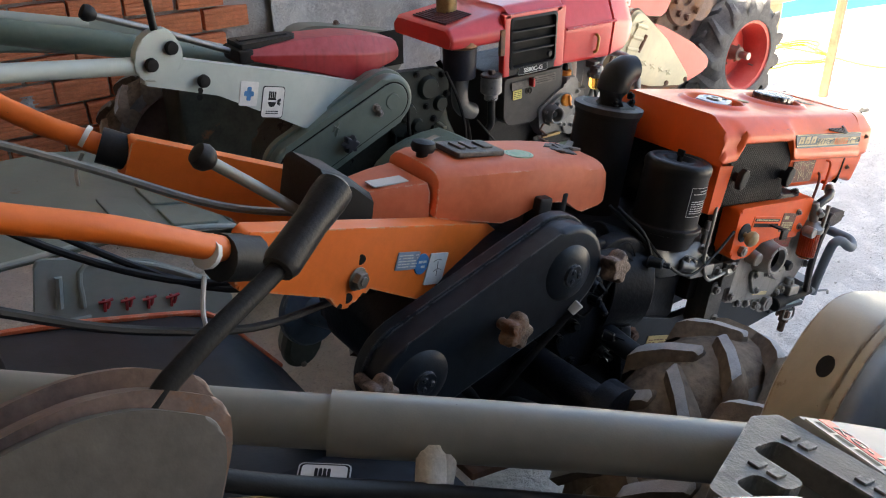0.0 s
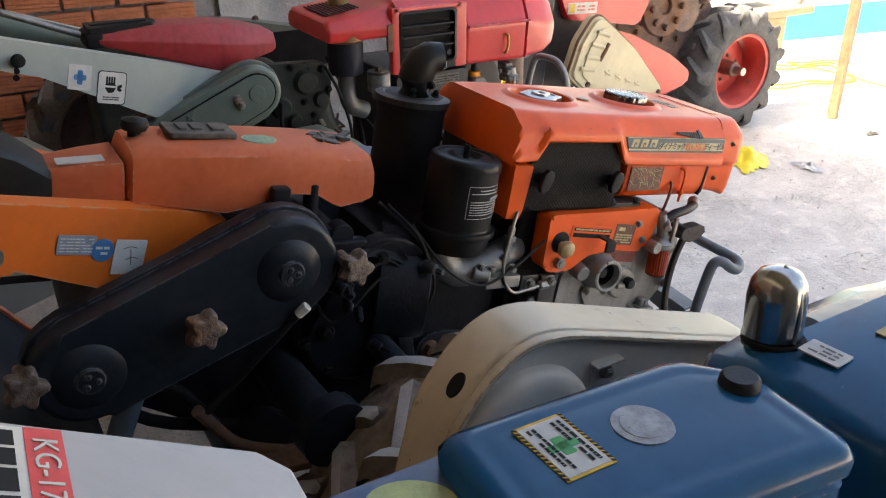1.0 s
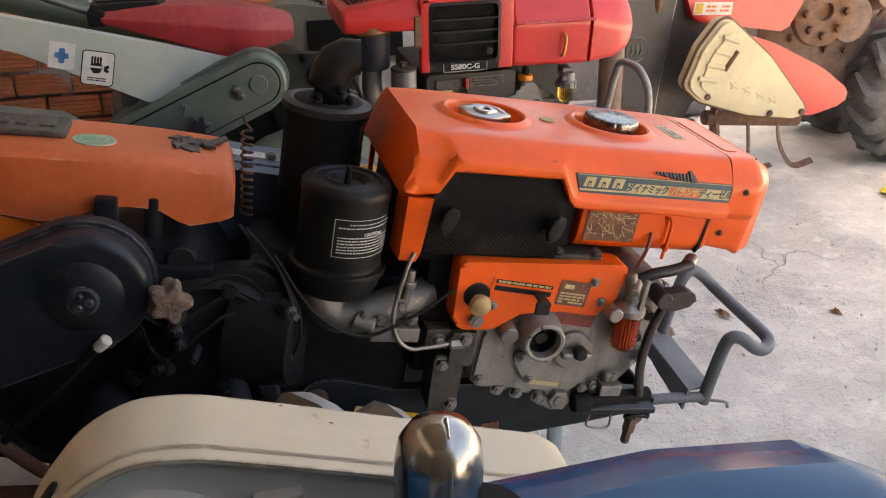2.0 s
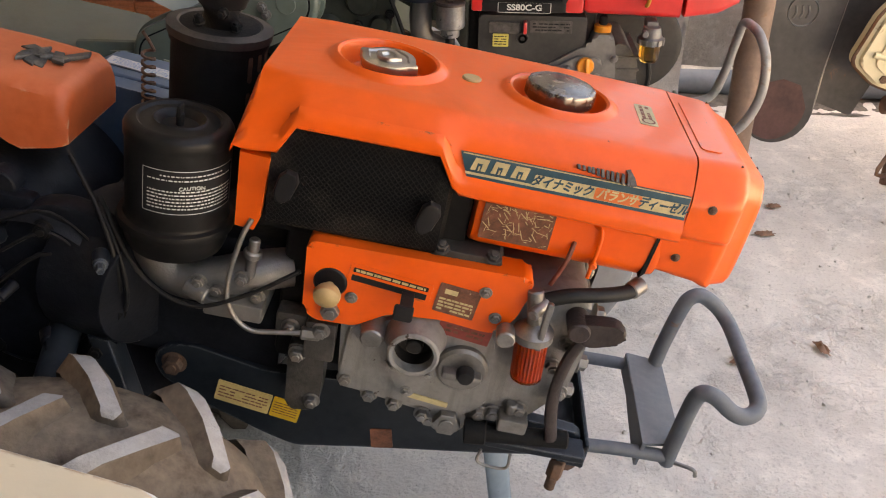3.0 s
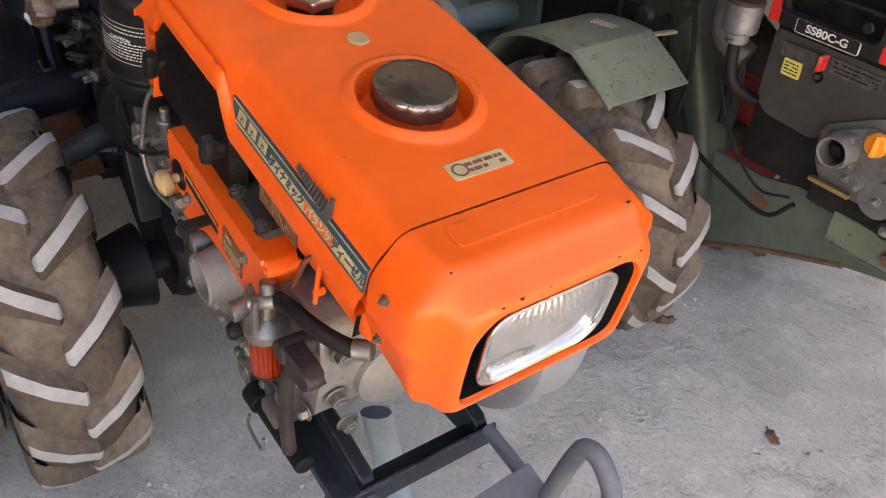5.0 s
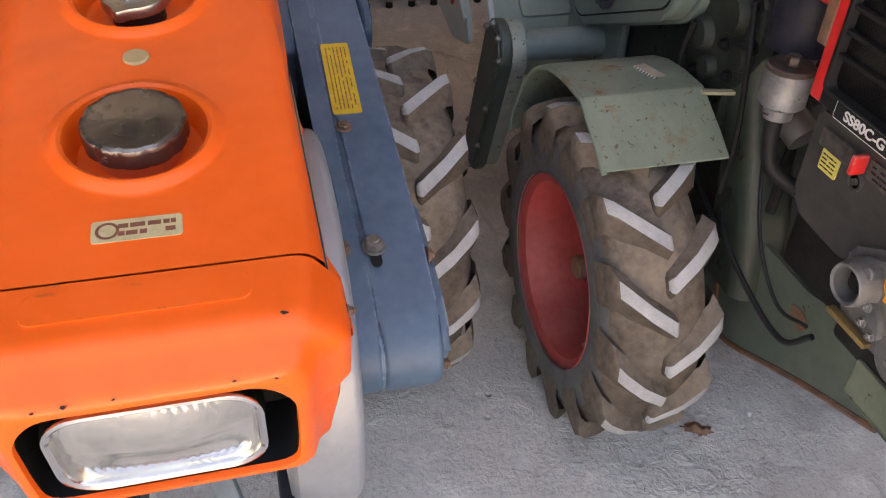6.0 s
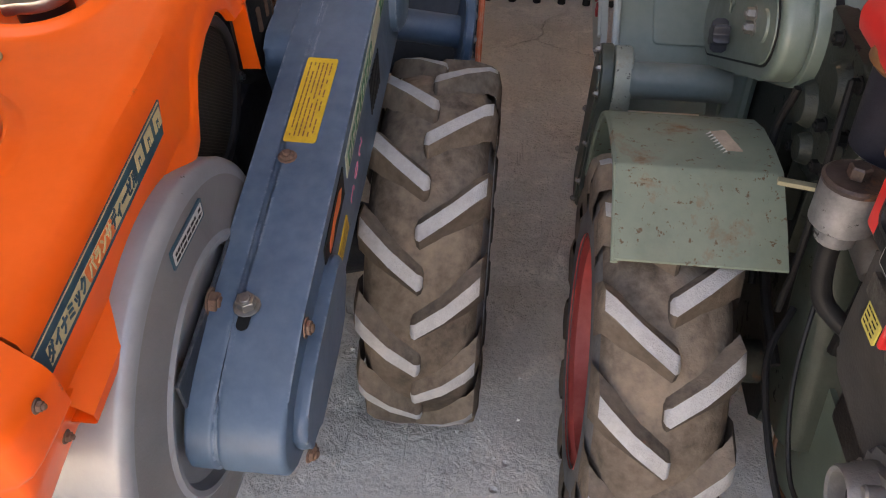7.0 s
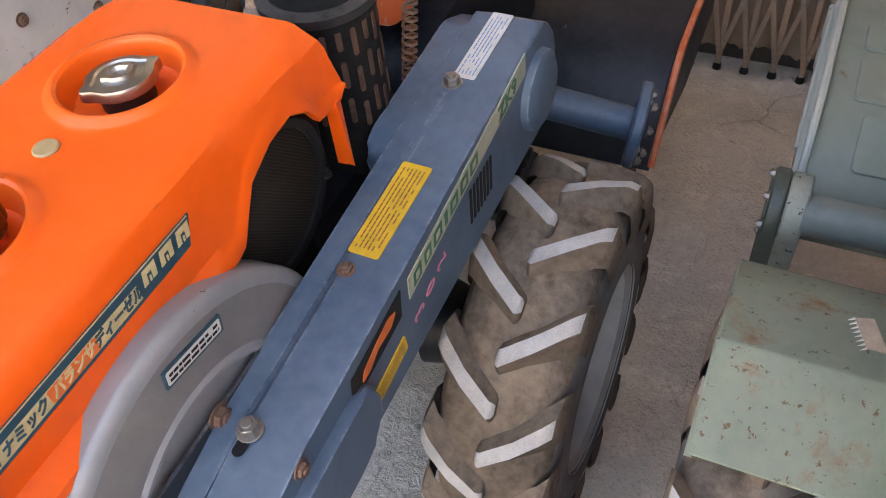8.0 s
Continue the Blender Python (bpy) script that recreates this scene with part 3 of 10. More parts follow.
# ---- the place ----
def floor_sheet():
    bm = bm_new()
    rnd = random.Random(4)
    x0, x1, y0, y1, s = -2.3, 3.2, -2.2, 2.2, 0.024
    nx, ny = int((x1 - x0) / s), int((y1 - y0) / s)
    idx = {}
    for i in range(nx + 1):
        for j in range(ny + 1):
            x, y = x0 + (x1 - x0) * i / nx, y0 + (y1 - y0) * j / ny
            edge = min(i, j, nx - i, ny - j)
            z = 0.0 if edge == 0 else 0.004 * noise.noise((x * 2.2, y * 2.2, 0)) + 0.003 * noise.noise((x * 9, y * 9, 3)) + 0.0075 * max(0.0, noise.fractal((x * 8, y * 12, 5), 0.9, 2.1, 4) - 0.12) - 0.006 * max(0.0, noise.fractal((x * 6, y * 5, 8), 0.9, 2.1, 4) - 0.25) - 0.003
            idx[i, j] = bm.verts.new((x, y, z))
    for i in range(nx):
        for j in range(ny):
            bm.faces.new((idx[i, j], idx[i + 1, j], idx[i + 1, j + 1], idx[i, j + 1]))
    F = 900
    a = [(-F, -F), (F, -F), (F, F), (-F, F)]
    b = [(x0, y0), (x1, y0), (x1, y1), (x0, y1)]
    va = [bm.verts.new((*p, 0)) for p in a]
    vb = [idx[0, 0], idx[nx, 0], idx[nx, ny], idx[0, ny]]
    sides = [[idx[i, 0] for i in range(nx + 1)], [idx[nx, j] for j in range(ny + 1)], [idx[i, ny] for i in range(nx, -1, -1)], [idx[0, j] for j in range(ny, -1, -1)]]
    for k in range(4):
        bm.faces.new([va[k], va[(k + 1) % 4], *reversed(sides[k])])
    return structure(part("floor", bm, CONCRETE), "rough dusty grey concrete floor with pits and cracks")


floor_sheet()

WALL_Y, ROOF_Z, ROOF_X, GATE_X, SIDE_Y = 2.17, 3.7, 0.6, -2.2, -3.6


def plastered(name, x0, x1, z0, z1, y, mat, label, amp=0.012, s=0.04):
    """A rough rendered wall face with real lumps, and its thickness behind."""
    bm = bm_new()
    nx, nz = max(2, int((x1 - x0) / s)), max(2, int((z1 - z0) / s))
    g = {}
    for i in range(nx + 1):
        for k in range(nz + 1):
            x, z = x0 + (x1 - x0) * i / nx, z0 + (z1 - z0) * k / nz
            d = amp * (noise.fractal((x * 5, z * 5, y), 1.0, 2.0, 4) * 0.9)
            g[i, k] = bm.verts.new((x, y - max(-0.012, d), z))
    for i in range(nx):
        for k in range(nz):
            bm.faces.new((g[i, k], g[i + 1, k], g[i + 1, k + 1], g[i, k + 1]))
    box(bm, x0, x1, y + 0.014, y + 0.12, z0, z1, 0)
    return structure(part(name, bm, mat, angle=60), label)


wall_north = plastered("wall_north", GATE_X - 0.2, -0.10, 0, ROOF_Z, WALL_Y + 0.012, MORTAR, "wall of orange hollow clay bricks in rough grey mortar", amp=0.048, s=0.026)
plastered("wall_north_2", -0.10, 0.75, 0, ROOF_Z, WALL_Y - 0.02, MORTAR, "wall smeared with rough grey cement render", amp=0.05)
plastered("wall_north_3", 0.75, 2.05, 0, 1.25, WALL_Y + 0.55, ground_material("weathered_render", (0.34, 0.32, 0.295), (0.17, 0.16, 0.145), crack=False, scale=2.5), "low cement-rendered parapet wall", amp=0.03)
# added wall out of view, dark to keep bounced light off the rear
bm = bm_new()
box(bm, GATE_X - 0.3, ROOF_X + 0.7, SIDE_Y - 0.12, SIDE_Y, 0, ROOF_Z, 0)
structure(part("unseen_wall_south", bm, surface("unseen_dark_wall", (0.10, 0.09, 0.08), 0.8, var=0.2, scale=4), flat=True), "plain dark side wall added out of view")
# roof out of view, carried past the wall to shade the floor there
bm = bm_new()
box(bm, GATE_X - 0.5, ROOF_X, SIDE_Y - 0.2, WALL_Y + 1.3, ROOF_Z, ROOF_Z + 0.06, 0)
structure(part("ceiling", bm, surface("roof_sheet", (0.10, 0.09, 0.08), 0.6, var=0.15, scale=3, grain=0.1), flat=True), "dull grey sheet roof")

# ---- wheels ----
def wheel(parent, p, radius, half, rim_mat, rim_r=0.155, side=1, lug_turn=0.0, lugs=14, tread=None, face=None, deep=0.040):
    """A rim with a ribbed farm tyre under it; axle along y, outer face towards side."""
    bm = bm_new()
    hw = half * 0.99
    prof = [(rim_r + 0.012, -hw), (rim_r + 0.014, -hw + 0.006), (rim_r - 0.004, -hw + 0.012), (rim_r - 0.010, -hw * 0.62), (rim_r - 0.022, -hw * 0.3), (rim_r - 0.022, hw * 0.3),
            (rim_r - 0.010, hw * 0.62), (rim_r - 0.004, hw - 0.012), (rim_r + 0.014, hw - 0.006), (rim_r + 0.012, hw)]
    lathe(bm, prof, p, (0, 1, 0), 40)
    dv = -deep * side
    lathe(bm, [(rim_r - 0.028, 0.0), (rim_r - 0.06, 0.004), (0.085, 0.012), (0.06, 0.006), (0.03, 0.0), (0.0, 0.0)], (p[0], p[1] + dv, p[2]), (0, side, 0), 36)
    lathe(bm, [(rim_r - 0.028, -0.004), (0.06, -0.004), (0.0, -0.004)], (p[0], p[1] + dv, p[2]), (0, side, 0), 36)
    rim = part("wheel", bm, rim_mat, parent)
    bm = bm_new()
    cyl(bm, (p[0], p[1] - side * 0.05, p[2]), (p[0], p[1] + side * 0.035, p[2]), 0.021, seg=18)
    cyl(bm, (p[0], p[1] - side * 0.018, p[2]), (p[0], p[1] + side * 0.0, p[2]), 0.038, seg=18)
    for k in range(5):
        a = 2 * math.pi * k / 5 + 0.4
        bolt(bm, (p[0] + 0.062 * math.cos(a), p[1] - side * 0.010, p[2] + 0.062 * math.sin(a)), (0, side, 0), 0.008, 0.008)
    part("hub", bm, RUSTY, rim)
    bm = bm_new()
    tube(bm, [(p[0] + 0.11, p[1] + side * 0.03, p[2] - 0.07), (p[0] + 0.115, p[1] + side * 0.055, p[2] - 0.075)], 0.004, 8)
    part("valve", bm, STEEL, rim)
    bm = bm_new()
    rc = radius - 0.019
    prof = [(rim_r + 0.010, -hw + 0.004), (rim_r + 0.020, -half * 1.01), (rim_r + 0.050, -half * 1.0), (rc - 0.040, -half * 0.93), (rc - 0.012, -half * 0.74), (rc, -half * 0.35), (rc + 0.002, 0),
            (rc, half * 0.35), (rc - 0.012, half * 0.74), (rc - 0.040, half * 0.93), (rim_r + 0.050, half * 1.0), (rim_r + 0.020, half * 1.01), (rim_r + 0.010, hw - 0.004)]
    lathe(bm, prof, p, (0, 1, 0), 56)
    for f in bm.faces:
        c = f.calc_center_median()
        r = math.hypot(c.x - p[0], c.z - p[2])
        f.material_index = 1 if r < rc - 0.03 else 0
    part("tyre", bm, [tread or TYRE, TYRE_SIDE], rim, angle=50)
    for sd in (-1, 1):
        bm = bm_new()
        wdt = 0.0132
        rings = []
        for s, top, wd in ((-0.085, radius - 0.008, 0.55), (-0.055, radius - 0.002, 0.85), (0.0, radius, 1.0), (0.45, radius + 0.001, 1.0), (0.82, radius - 0.003, 1.05), (0.96, radius - 0.010, 1.1), (1.03, radius - 0.034, 1.25), (1.0, radius - 0.060, 1.3)):
            f = 0.25 * max(0.0, min(s, 1.0)) ** 1.15
            base = min(rc - 0.012, top - 0.006) if s < 0.9 else top - 0.03
            rings.append([(rr * math.cos(f + ww * wd * wdt / radius), sd * s * half, rr * math.sin(f + ww * wd * wdt / radius)) for rr, ww in ((base, 2.6), (top - 0.004, 1.10), (top, 0.92), (top, -0.92), (top - 0.004, -1.10), (base, -2.6))])
        loft(bm, rings, closed=True, caps=True)
        bm.faces.ensure_lookup_table()
        for i, fc in enumerate(bm.faces):
            fc.material_index = 1 if (i % 6 == 2 and i // 6 < 5) else 0
        first = part("tread_lug", bm, [tread or TYRE, face or LUG], rim, angle=50)
        rnd = random.Random(int(abs(p[1]) * 1000))
        for k in range(lugs):
            a = 2 * math.pi * (k + (0.5 if sd > 0 else 0)) / lugs + lug_turn + rnd.uniform(-0.012, 0.012)
            ob = first if k == 0 else new("tread_lug", first.data)
            ob.parent = rim
            ob.matrix_local = Matrix.Translation(p) @ Matrix.Rotation(-a, 4, "Y")
    return rim


# ---- the orange tiller ----
PITCH = 10.5
MA = pose(0, 0, 0.858, 0, PITCH, 0)
tiller = thing("power_tiller", MA, "orange walking tractor with diesel engine and slate-blue belt cover", "power tiller", "parked power tillers")
OUT_R, OUT_L, UP = (0, -1, 0), (0, 1, 0), (0, 0, 1)


def hood_profile(u, sd, wl):
    vc = float(np.interp(u, [-0.25, -0.2, 0.0, 0.27], [0.098, 0.112, 0.117, 0.112]))
    k = min(1.0, -wl / 0.088)
    pts = [(0.080, 0.0), (vc - 0.008, 0.0), (vc + 0.002, -0.003), (vc + 0.008, -0.008), (0.135, -0.022 * k - 0.004), (0.142, -0.030 * k - 0.010), (0.1435, min(-0.02, wl + 0.028)),
           (0.150, min(-0.024, wl + 0.019)), (0.1525, wl + 0.012), (0.152, wl + 0.003), (0.149, wl), (0.137, wl), (0.136, wl + 0.012)]
    if sd > 0:
        fl = float(np.interp(u, [-0.06, 0.0, 0.27], [0.0, 0.008, 0.015]))
        pts = [(0.080, 0.0), (vc + 0.004, 0.0), (vc + 0.013, -0.002), (vc + 0.019, -0.006), (0.1385, -0.012 * k - 0.004), (0.1405, -0.022 * k - 0.010), (0.1415, min(-0.02, wl + 0.028)),
               (0.1435 + fl * 0.6, min(-0.024, wl + 0.021)), (0.1460 + fl, wl + 0.013), (0.1460 + fl, wl + 0.003), (0.143 + fl, wl), (0.135, wl), (0.134, wl + 0.012)]
    return [(u, sd * v, w) for v, w in pts]


def ring_patch(bm, uc, h, n=48):
    """A square of the hood top with a raised ring round a sunk filler well."""
    prof = [(0.0, -0.024), (0.046, -0.024), (0.053, -0.020), (0.0565, -0.010), (0.0585, 0.0), (0.0605, 0.005), (0.064, 0.0070), (0.0685, 0.006), (0.0735, 0.002), (0.077, 0.0)]
    rings = []
    for r, w in prof:
        rings.append([bm.verts.new((uc + r * math.cos(a), r * math.sin(a), w)) for a in [2 * math.pi * i / n for i in range(n)]] if r else [bm.verts.new((uc, 0, w))])
    sq = []
    for i in range(n):
        a = 2 * math.pi * i / n
        k = h / max(abs(math.cos(a)), abs(math.sin(a)))
        sq.append(bm.verts.new((uc + k * math.cos(a), k * math.sin(a), 0)))
    rings.append(sq)
    for a, b in zip(rings, rings[1:]):
        for i in range(n):
            j = (i + 1) % n
            q = [a[0], b[i], b[j]] if len(a) == 1 else [a[i], a[j], b[j], b[i]]
            bm.faces.new(q)


def hood_shell():
    bm = bm_new()
    for sd in (-1, 1):
        us = [-0.236, -0.228, -0.215, -0.205, -0.196, -0.186, -0.176, -0.16, -0.14, -0.12, -0.10, -0.08, -0.062, -0.05, -0.042, -0.032, -0.022, -0.012, -0.002, 0.008, 0.02, 0.1, 0.19, 0.2705]
        if sd < 0:
            wl = lambda u: float(np.interp(u, [-0.236, -0.205, -0.186, -0.022, -0.002, 0.008, 0.28], [-0.084, -0.080, -0.046, -0.045, -0.080, -0.088, -0.092]))
        else:
            wl = lambda u: float(np.interp(u, [-0.236, -0.205, -0.19, -0.16, -0.12, -0.08, -0.055, -0.042, -0.03, 0.28], [-0.100, -0.094, -0.070, -0.052, -0.055, -0.072, -0.108, -0.122, -0.124, -0.120]))
        rows = [hood_profile(u, sd, wl(u)) for u in us]
        loft(bm, rows, closed=False)
        back = [[(u - 0.003, v, w) for u, v, w in rows[0]], [(u - 0.009, v * 1.01, w * 0.8 - 0.016) for u, v, w in rows[0]],
                [(u - 0.020, v * 1.02, -0.070 + 0.35 * w * 0.3) for u, v, w in rows[0]], [(u - 0.022, v * 1.02, -0.088) for u, v, w in rows[0]]]
        loft(bm, [rows[0], *back], closed=False)
    for a, b in ((-0.236, -0.186), (-0.026, 0.032), (0.192, 0.2705)):
        grow(bm, [(a, -0.08, 0), (b, -0.08, 0), (b, 0.08, 0), (a, 0.08, 0)], [(0, 1, 2, 3)])
    grow(bm, [(-0.236, -0.08, 0), (-0.236, 0.08, 0), (-0.239, 0.08, 0), (-0.239, -0.08, 0), (-0.245, -0.081, -0.016), (-0.245, 0.081, -0.016), (-0.256, 0.0816, -0.07), (-0.256, -0.0816, -0.07),
              (-0.258, 0.0816, -0.088), (-0.258, -0.0816, -0.088)], [(0, 1, 2, 3), (3, 2, 5, 4), (4, 5, 6, 7), (7, 6, 8, 9)])
    ring_patch(bm, -0.106, 0.08)
    ring_patch(bm, 0.112, 0.08)
    bmesh.ops.remove_doubles(bm, verts=bm.verts[:], dist=0.0006)
    hood = part("hood", bm, ORANGE, tiller, "glossy orange sheet-metal engine hood", angle=34)
    bm = bm_new()
    cyl(bm, (0, 0, -0.001), (0, 0, 0.003), 0.0125, seg=24, bev=0.0015)
    part("plug", bm, TAN, hood, "round tan plastic plug")
    bm = bm_new()
    m = face_m((0.225, 0.0, 0.0), (0, 1, 0), UP)
    decal(bm, m, 0.034, 0.0115, 0.003, 0.0008)
    bars(bm, m @ Matrix.Translation((0.008, 0, 0)), 0.022, 0.008, 2, 7, 1)
    lathe(bm, [(0.0065, 0.0012), (0.009, 0.0012)], (0, 0, 0), (0, 0, 1), 20, m @ Matrix.Translation((-0.022, 0, 0)), 1)
    part("warning_sticker", bm, [GOLD_TAG, surface("brown_print", (0.20, 0.06, 0.03), 0.6, var=0.3, scale=60)], hood, "small worn gold sticker with brown print")
    # side stripes with lettering
    for sd in (-1, 1):
        bm = bm_new()
        m = face_m((0.136, 0.1422, -0.0475), (-1, 0, 0), (0, 0.9994, 0.035)) if sd > 0 else face_m((0.136, -0.1442, -0.0495), (1, 0, 0), (0, -0.997, 0.07))
        prism(bm, [(-0.136, 0.0145), (-0.136 + 0.012, -0.0145), (0.133, -0.0145), (0.133, 0.0145)] if sd < 0 else [(-0.133, 0.0145), (-0.133, -0.0145), (0.136 - 0.012, -0.0145), (0.136, 0.0145)], -0.004, 0.0006, 0, m, 0)
        x0 = -0.122 if sd < 0 else 0.064
        for k in range(3):
            x = x0 + k * 0.0235
            prism(bm, [(x, -0.0045), (x + 0.006, -0.0045), (x + 0.0075, 0.0045), (x + 0.0135, 0.0045), (x + 0.012, -0.0045), (x + 0.0175, -0.0045), (x + 0.0205, 0.0105), (x + 0.004, 0.0105)], 0.0, 0.001, 0, m, 1)
            prism(bm, [(x + 0.0085, -0.0045), (x + 0.0105, -0.0045), (x + 0.0112, 0.001), (x + 0.0092, 0.001)], 0.0, 0.0012, 0, m, 1)
        t0 = -0.050 if sd < 0 else -0.124
        prism(bm, [(t0, -0.0105), (t0 + 0.182, -0.0105), (t0 + 0.182, 0.0050), (t0 + 0.003, 0.0050)], 0.0, 0.0009, 0, m, 1)
        if sd < 0:
            prism(bm, [(-0.126, -0.0105), (t0, -0.0105), (t0, -0.0075), (-0.127, -0.0075)], 0.0, 0.0009, 0, m, 1)
        prism(bm, [(-0.133, 0.0132), (0.133, 0.0132), (0.133, 0.0145), (-0.133, 0.0145)], 0.0, 0.0009, 0, m, 1)
        prism(bm, rrect(0.0275, 0.0072, 0.002, 3, t0 + 0.101, -0.0028), 0.0, 0.0013, 0, m, 2)
        stripe = part("side_stripe", bm, [TEAL_TAG, GOLD_TAG, ORANGE_TAG], hood, "dark teal stripe with pale gold lettering")
        lean = Matrix(((1, 0.22, 0, 0), (0, 1, 0, 0), (0, 0, 1, 0), (0, 0, 0, 1)))
        for word, dx, mt, h in (("ダイナミック", 0.036, TEAL_TAG, 0.0012), ("バランサ", 0.101, GOLD_TAG, 0.0016), ("ディーゼル", 0.155, TEAL_TAG, 0.0012)):
            text_part("lettering", word, 0.0142, mt, stripe, m @ Matrix.Translation((t0 + dx, -0.0028, h)) @ lean, sx=0.84, bold=0.00045)
    # scratch left by something dragged along the side
    bm = bm_new()
    rnd = random.Random(44)
    m = face_m((0.168, -0.1412, -0.0285), (1, 0, -0.10), (0, -0.80, 0.60))
    for k in range(11):
        x = -0.034 + 0.0058 * k + rnd.uniform(-0.001, 0.001)
        hgt = 0.0025 + 0.0045 * (k / 11)
        prism(bm, [(x, -hgt), (x + 0.0035, -hgt * 0.9), (x + 0.001, hgt * 0.9), (x - 0.002, hgt)], -0.002, 0.0012, 0, m)
    prism(bm, [(0.030, -0.006), (0.036, -0.004), (0.032, 0.004), (0.024, 0.013), (0.020, 0.011), (0.027, 0.002)], -0.002, 0.0012, 0, m)
    tagged(part("scratch", bm, BADGE, hood, "grey scratch through the paint"), kind="stuff")
    return hood


hood = hood_shell()


def nose_ring(u, hwt, hws, hwb, top, bot, ch, r=0.012, step=0.0, back=0.0):
    low = hws - step
    poly = [(hwb - step, bot), (low, -0.110), (low, -0.093), (hws, -0.087), (hws, top - ch), (hwt, top)]
    poly = poly + [(-v, w) for v, w in reversed(poly)]
    return [(u - (back if w < -0.090 else 0.0), v * (1.075 if v > 0 else 1.0), w) for v, w in round_poly(poly, r, 4)]


bm = bm_new()
loft(bm, [nose_ring(0.2724, 0.110, 0.138, 0.13, -0.004, -0.146, 0.042, step=0.011, back=0.014), nose_ring(0.2724, 0.116, 0.1425, 0.134, 0.0, -0.150, 0.040, step=0.011, back=0.014), nose_ring(0.300, 0.110, 0.1420, 0.133, 0.0, -0.156, 0.038, step=0.011), nose_ring(0.318, 0.108, 0.1410, 0.132, 0.0, -0.158, 0.036, step=0.010),
          nose_ring(0.330, 0.102, 0.1385, 0.130, -0.001, -0.163, 0.032, step=0.008), nose_ring(0.3365, 0.100, 0.131, 0.124, -0.006, -0.165, 0.026, step=0.004), nose_ring(0.343, 0.098, 0.116, 0.112, -0.010, -0.164, 0.022),
          nose_ring(0.360, 0.094, 0.108, 0.106, -0.0155, -0.162, 0.020), nose_ring(0.3655, 0.088, 0.104, 0.102, -0.020, -0.159, 0.020, 0.016), nose_ring(0.368, 0.080, 0.100, 0.098, -0.025, -0.154, 0.024, 0.022),
          nose_ring(0.3675, 0.076, 0.096, 0.094, -0.029, -0.150, 0.026, 0.026), nose_ring(0.362, 0.075, 0.095, 0.093, -0.030, -0.149, 0.026, 0.026)], caps=False)
nose = part("nose_panel", bm, ORANGE, tiller, "orange front panel round the headlight", angle=42)
bm = bm_new()
m = face_m((0.295, 0, 0.0), (0, 1, 0), UP)
prism(bm, rrect(0.080, 0.0135, 0.007, 5), -0.003, 0.0013, 0.0012, m, seg=3)
part("raised_panel", bm, ORANGE, nose)
put_bolts(nose, RUSTY, [((u, sd * v * (1.075 if sd > 0 else 1.0), w), (0, sd, 0)) for sd in (-1, 1) for u, v, w in ((0.298, 0.141, -0.046), (0.282, 0.1285, -0.122))], 0.0042, 0.005)
# bare spots where the paint has chipped off
rnd = random.Random(12)
for (u, v, w), nrm, size in (((0.3265, 0.101, 0.0), (0.35, 0.1, 1), 0.0075), ((0.3655, 0.061, -0.0195), (0.7, 0, 0.7), 0.004), ((0.3655, 0.090, -0.0235), (0.7, 0.3, 0.6), 0.006),
                             ((0.327, -0.102, -0.0015), (0.4, -0.2, 1), 0.005), ((0.3655, -0.052, -0.0195), (0.7, 0, 0.7), 0.006), ((0.366, -0.072, -0.0205), (0.7, 0, 0.7), 0.004), ((0.3655, -0.02, -0.0195), (0.7, 0, 0.7), 0.003)):
    size *= 0.34
    bm = bm_new()
    prism(bm, [(size * rnd.uniform(0.3, 1.9) * math.cos(k * 0.524), size * rnd.uniform(0.2, 0.7) * math.sin(k * 0.524)) for k in range(12)], -0.003, 0.0010, 0, face_m((u, v, w), (0, 1, 0), nrm))
    part("paint_chip", bm, BLACK_MARK_SHADE, nose)

# black lining that paints the shade in the gap round the lamp
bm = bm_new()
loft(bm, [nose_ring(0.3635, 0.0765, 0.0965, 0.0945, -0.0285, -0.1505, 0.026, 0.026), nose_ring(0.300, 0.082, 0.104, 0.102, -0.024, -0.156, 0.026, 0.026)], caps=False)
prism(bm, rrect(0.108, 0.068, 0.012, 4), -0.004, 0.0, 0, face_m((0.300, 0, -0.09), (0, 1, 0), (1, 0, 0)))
part("lamp_recess_shade", bm, BLACK_MARK_SHADE, nose)

# headlight
bm = bm_new()
cw = -0.0885
LA, LB = 0.0795, 0.0535
rings = []
for da, rr, du in ((0.004, 0.030, 0.318), (0.0, 0.032, 0.346), (0.0, 0.032, 0.362), (0.0015, 0.031, 0.3655), (0.004, 0.029, 0.3665), (0.007, 0.026, 0.365), (0.0085, 0.025, 0.361), (0.0085, 0.025, 0.353)):
    rings.append([(du, x, cw + y) for x, y in rrect(LA - da, LB - da, rr, 6)])
loft(bm, rings, caps=False)
lamp = part("headlight", bm, CHROME, tiller, "rounded rectangular headlight with a chrome rim")
bm = bm_new()
n = 120
rows = []
for k in range(25):
    t = k / 24 * 2 - 1
    row = []
    cr = 1 - 0.26 * max(0.0, (abs(t) - 0.55) / 0.45) ** 2.2
    for i in range(n + 1):
        s = i / n * 2 - 1
        band = min(1.0, max(0.0, (abs(t) - 0.45) / 0.2))
        bulge = 0.012 * (1 - s * s) * (1 - t * t) + 0.00045 * math.cos(s * 58) * band + 0.0006 * math.exp(-((t - 0.12 - 0.1 * s) / 0.05) ** 2)
        row.append((0.3575 + bulge, s * (LA - 0.007) * cr, cw + t * (LB - 0.007)))
    rows.append(row)
loft(bm, rows, closed=False)
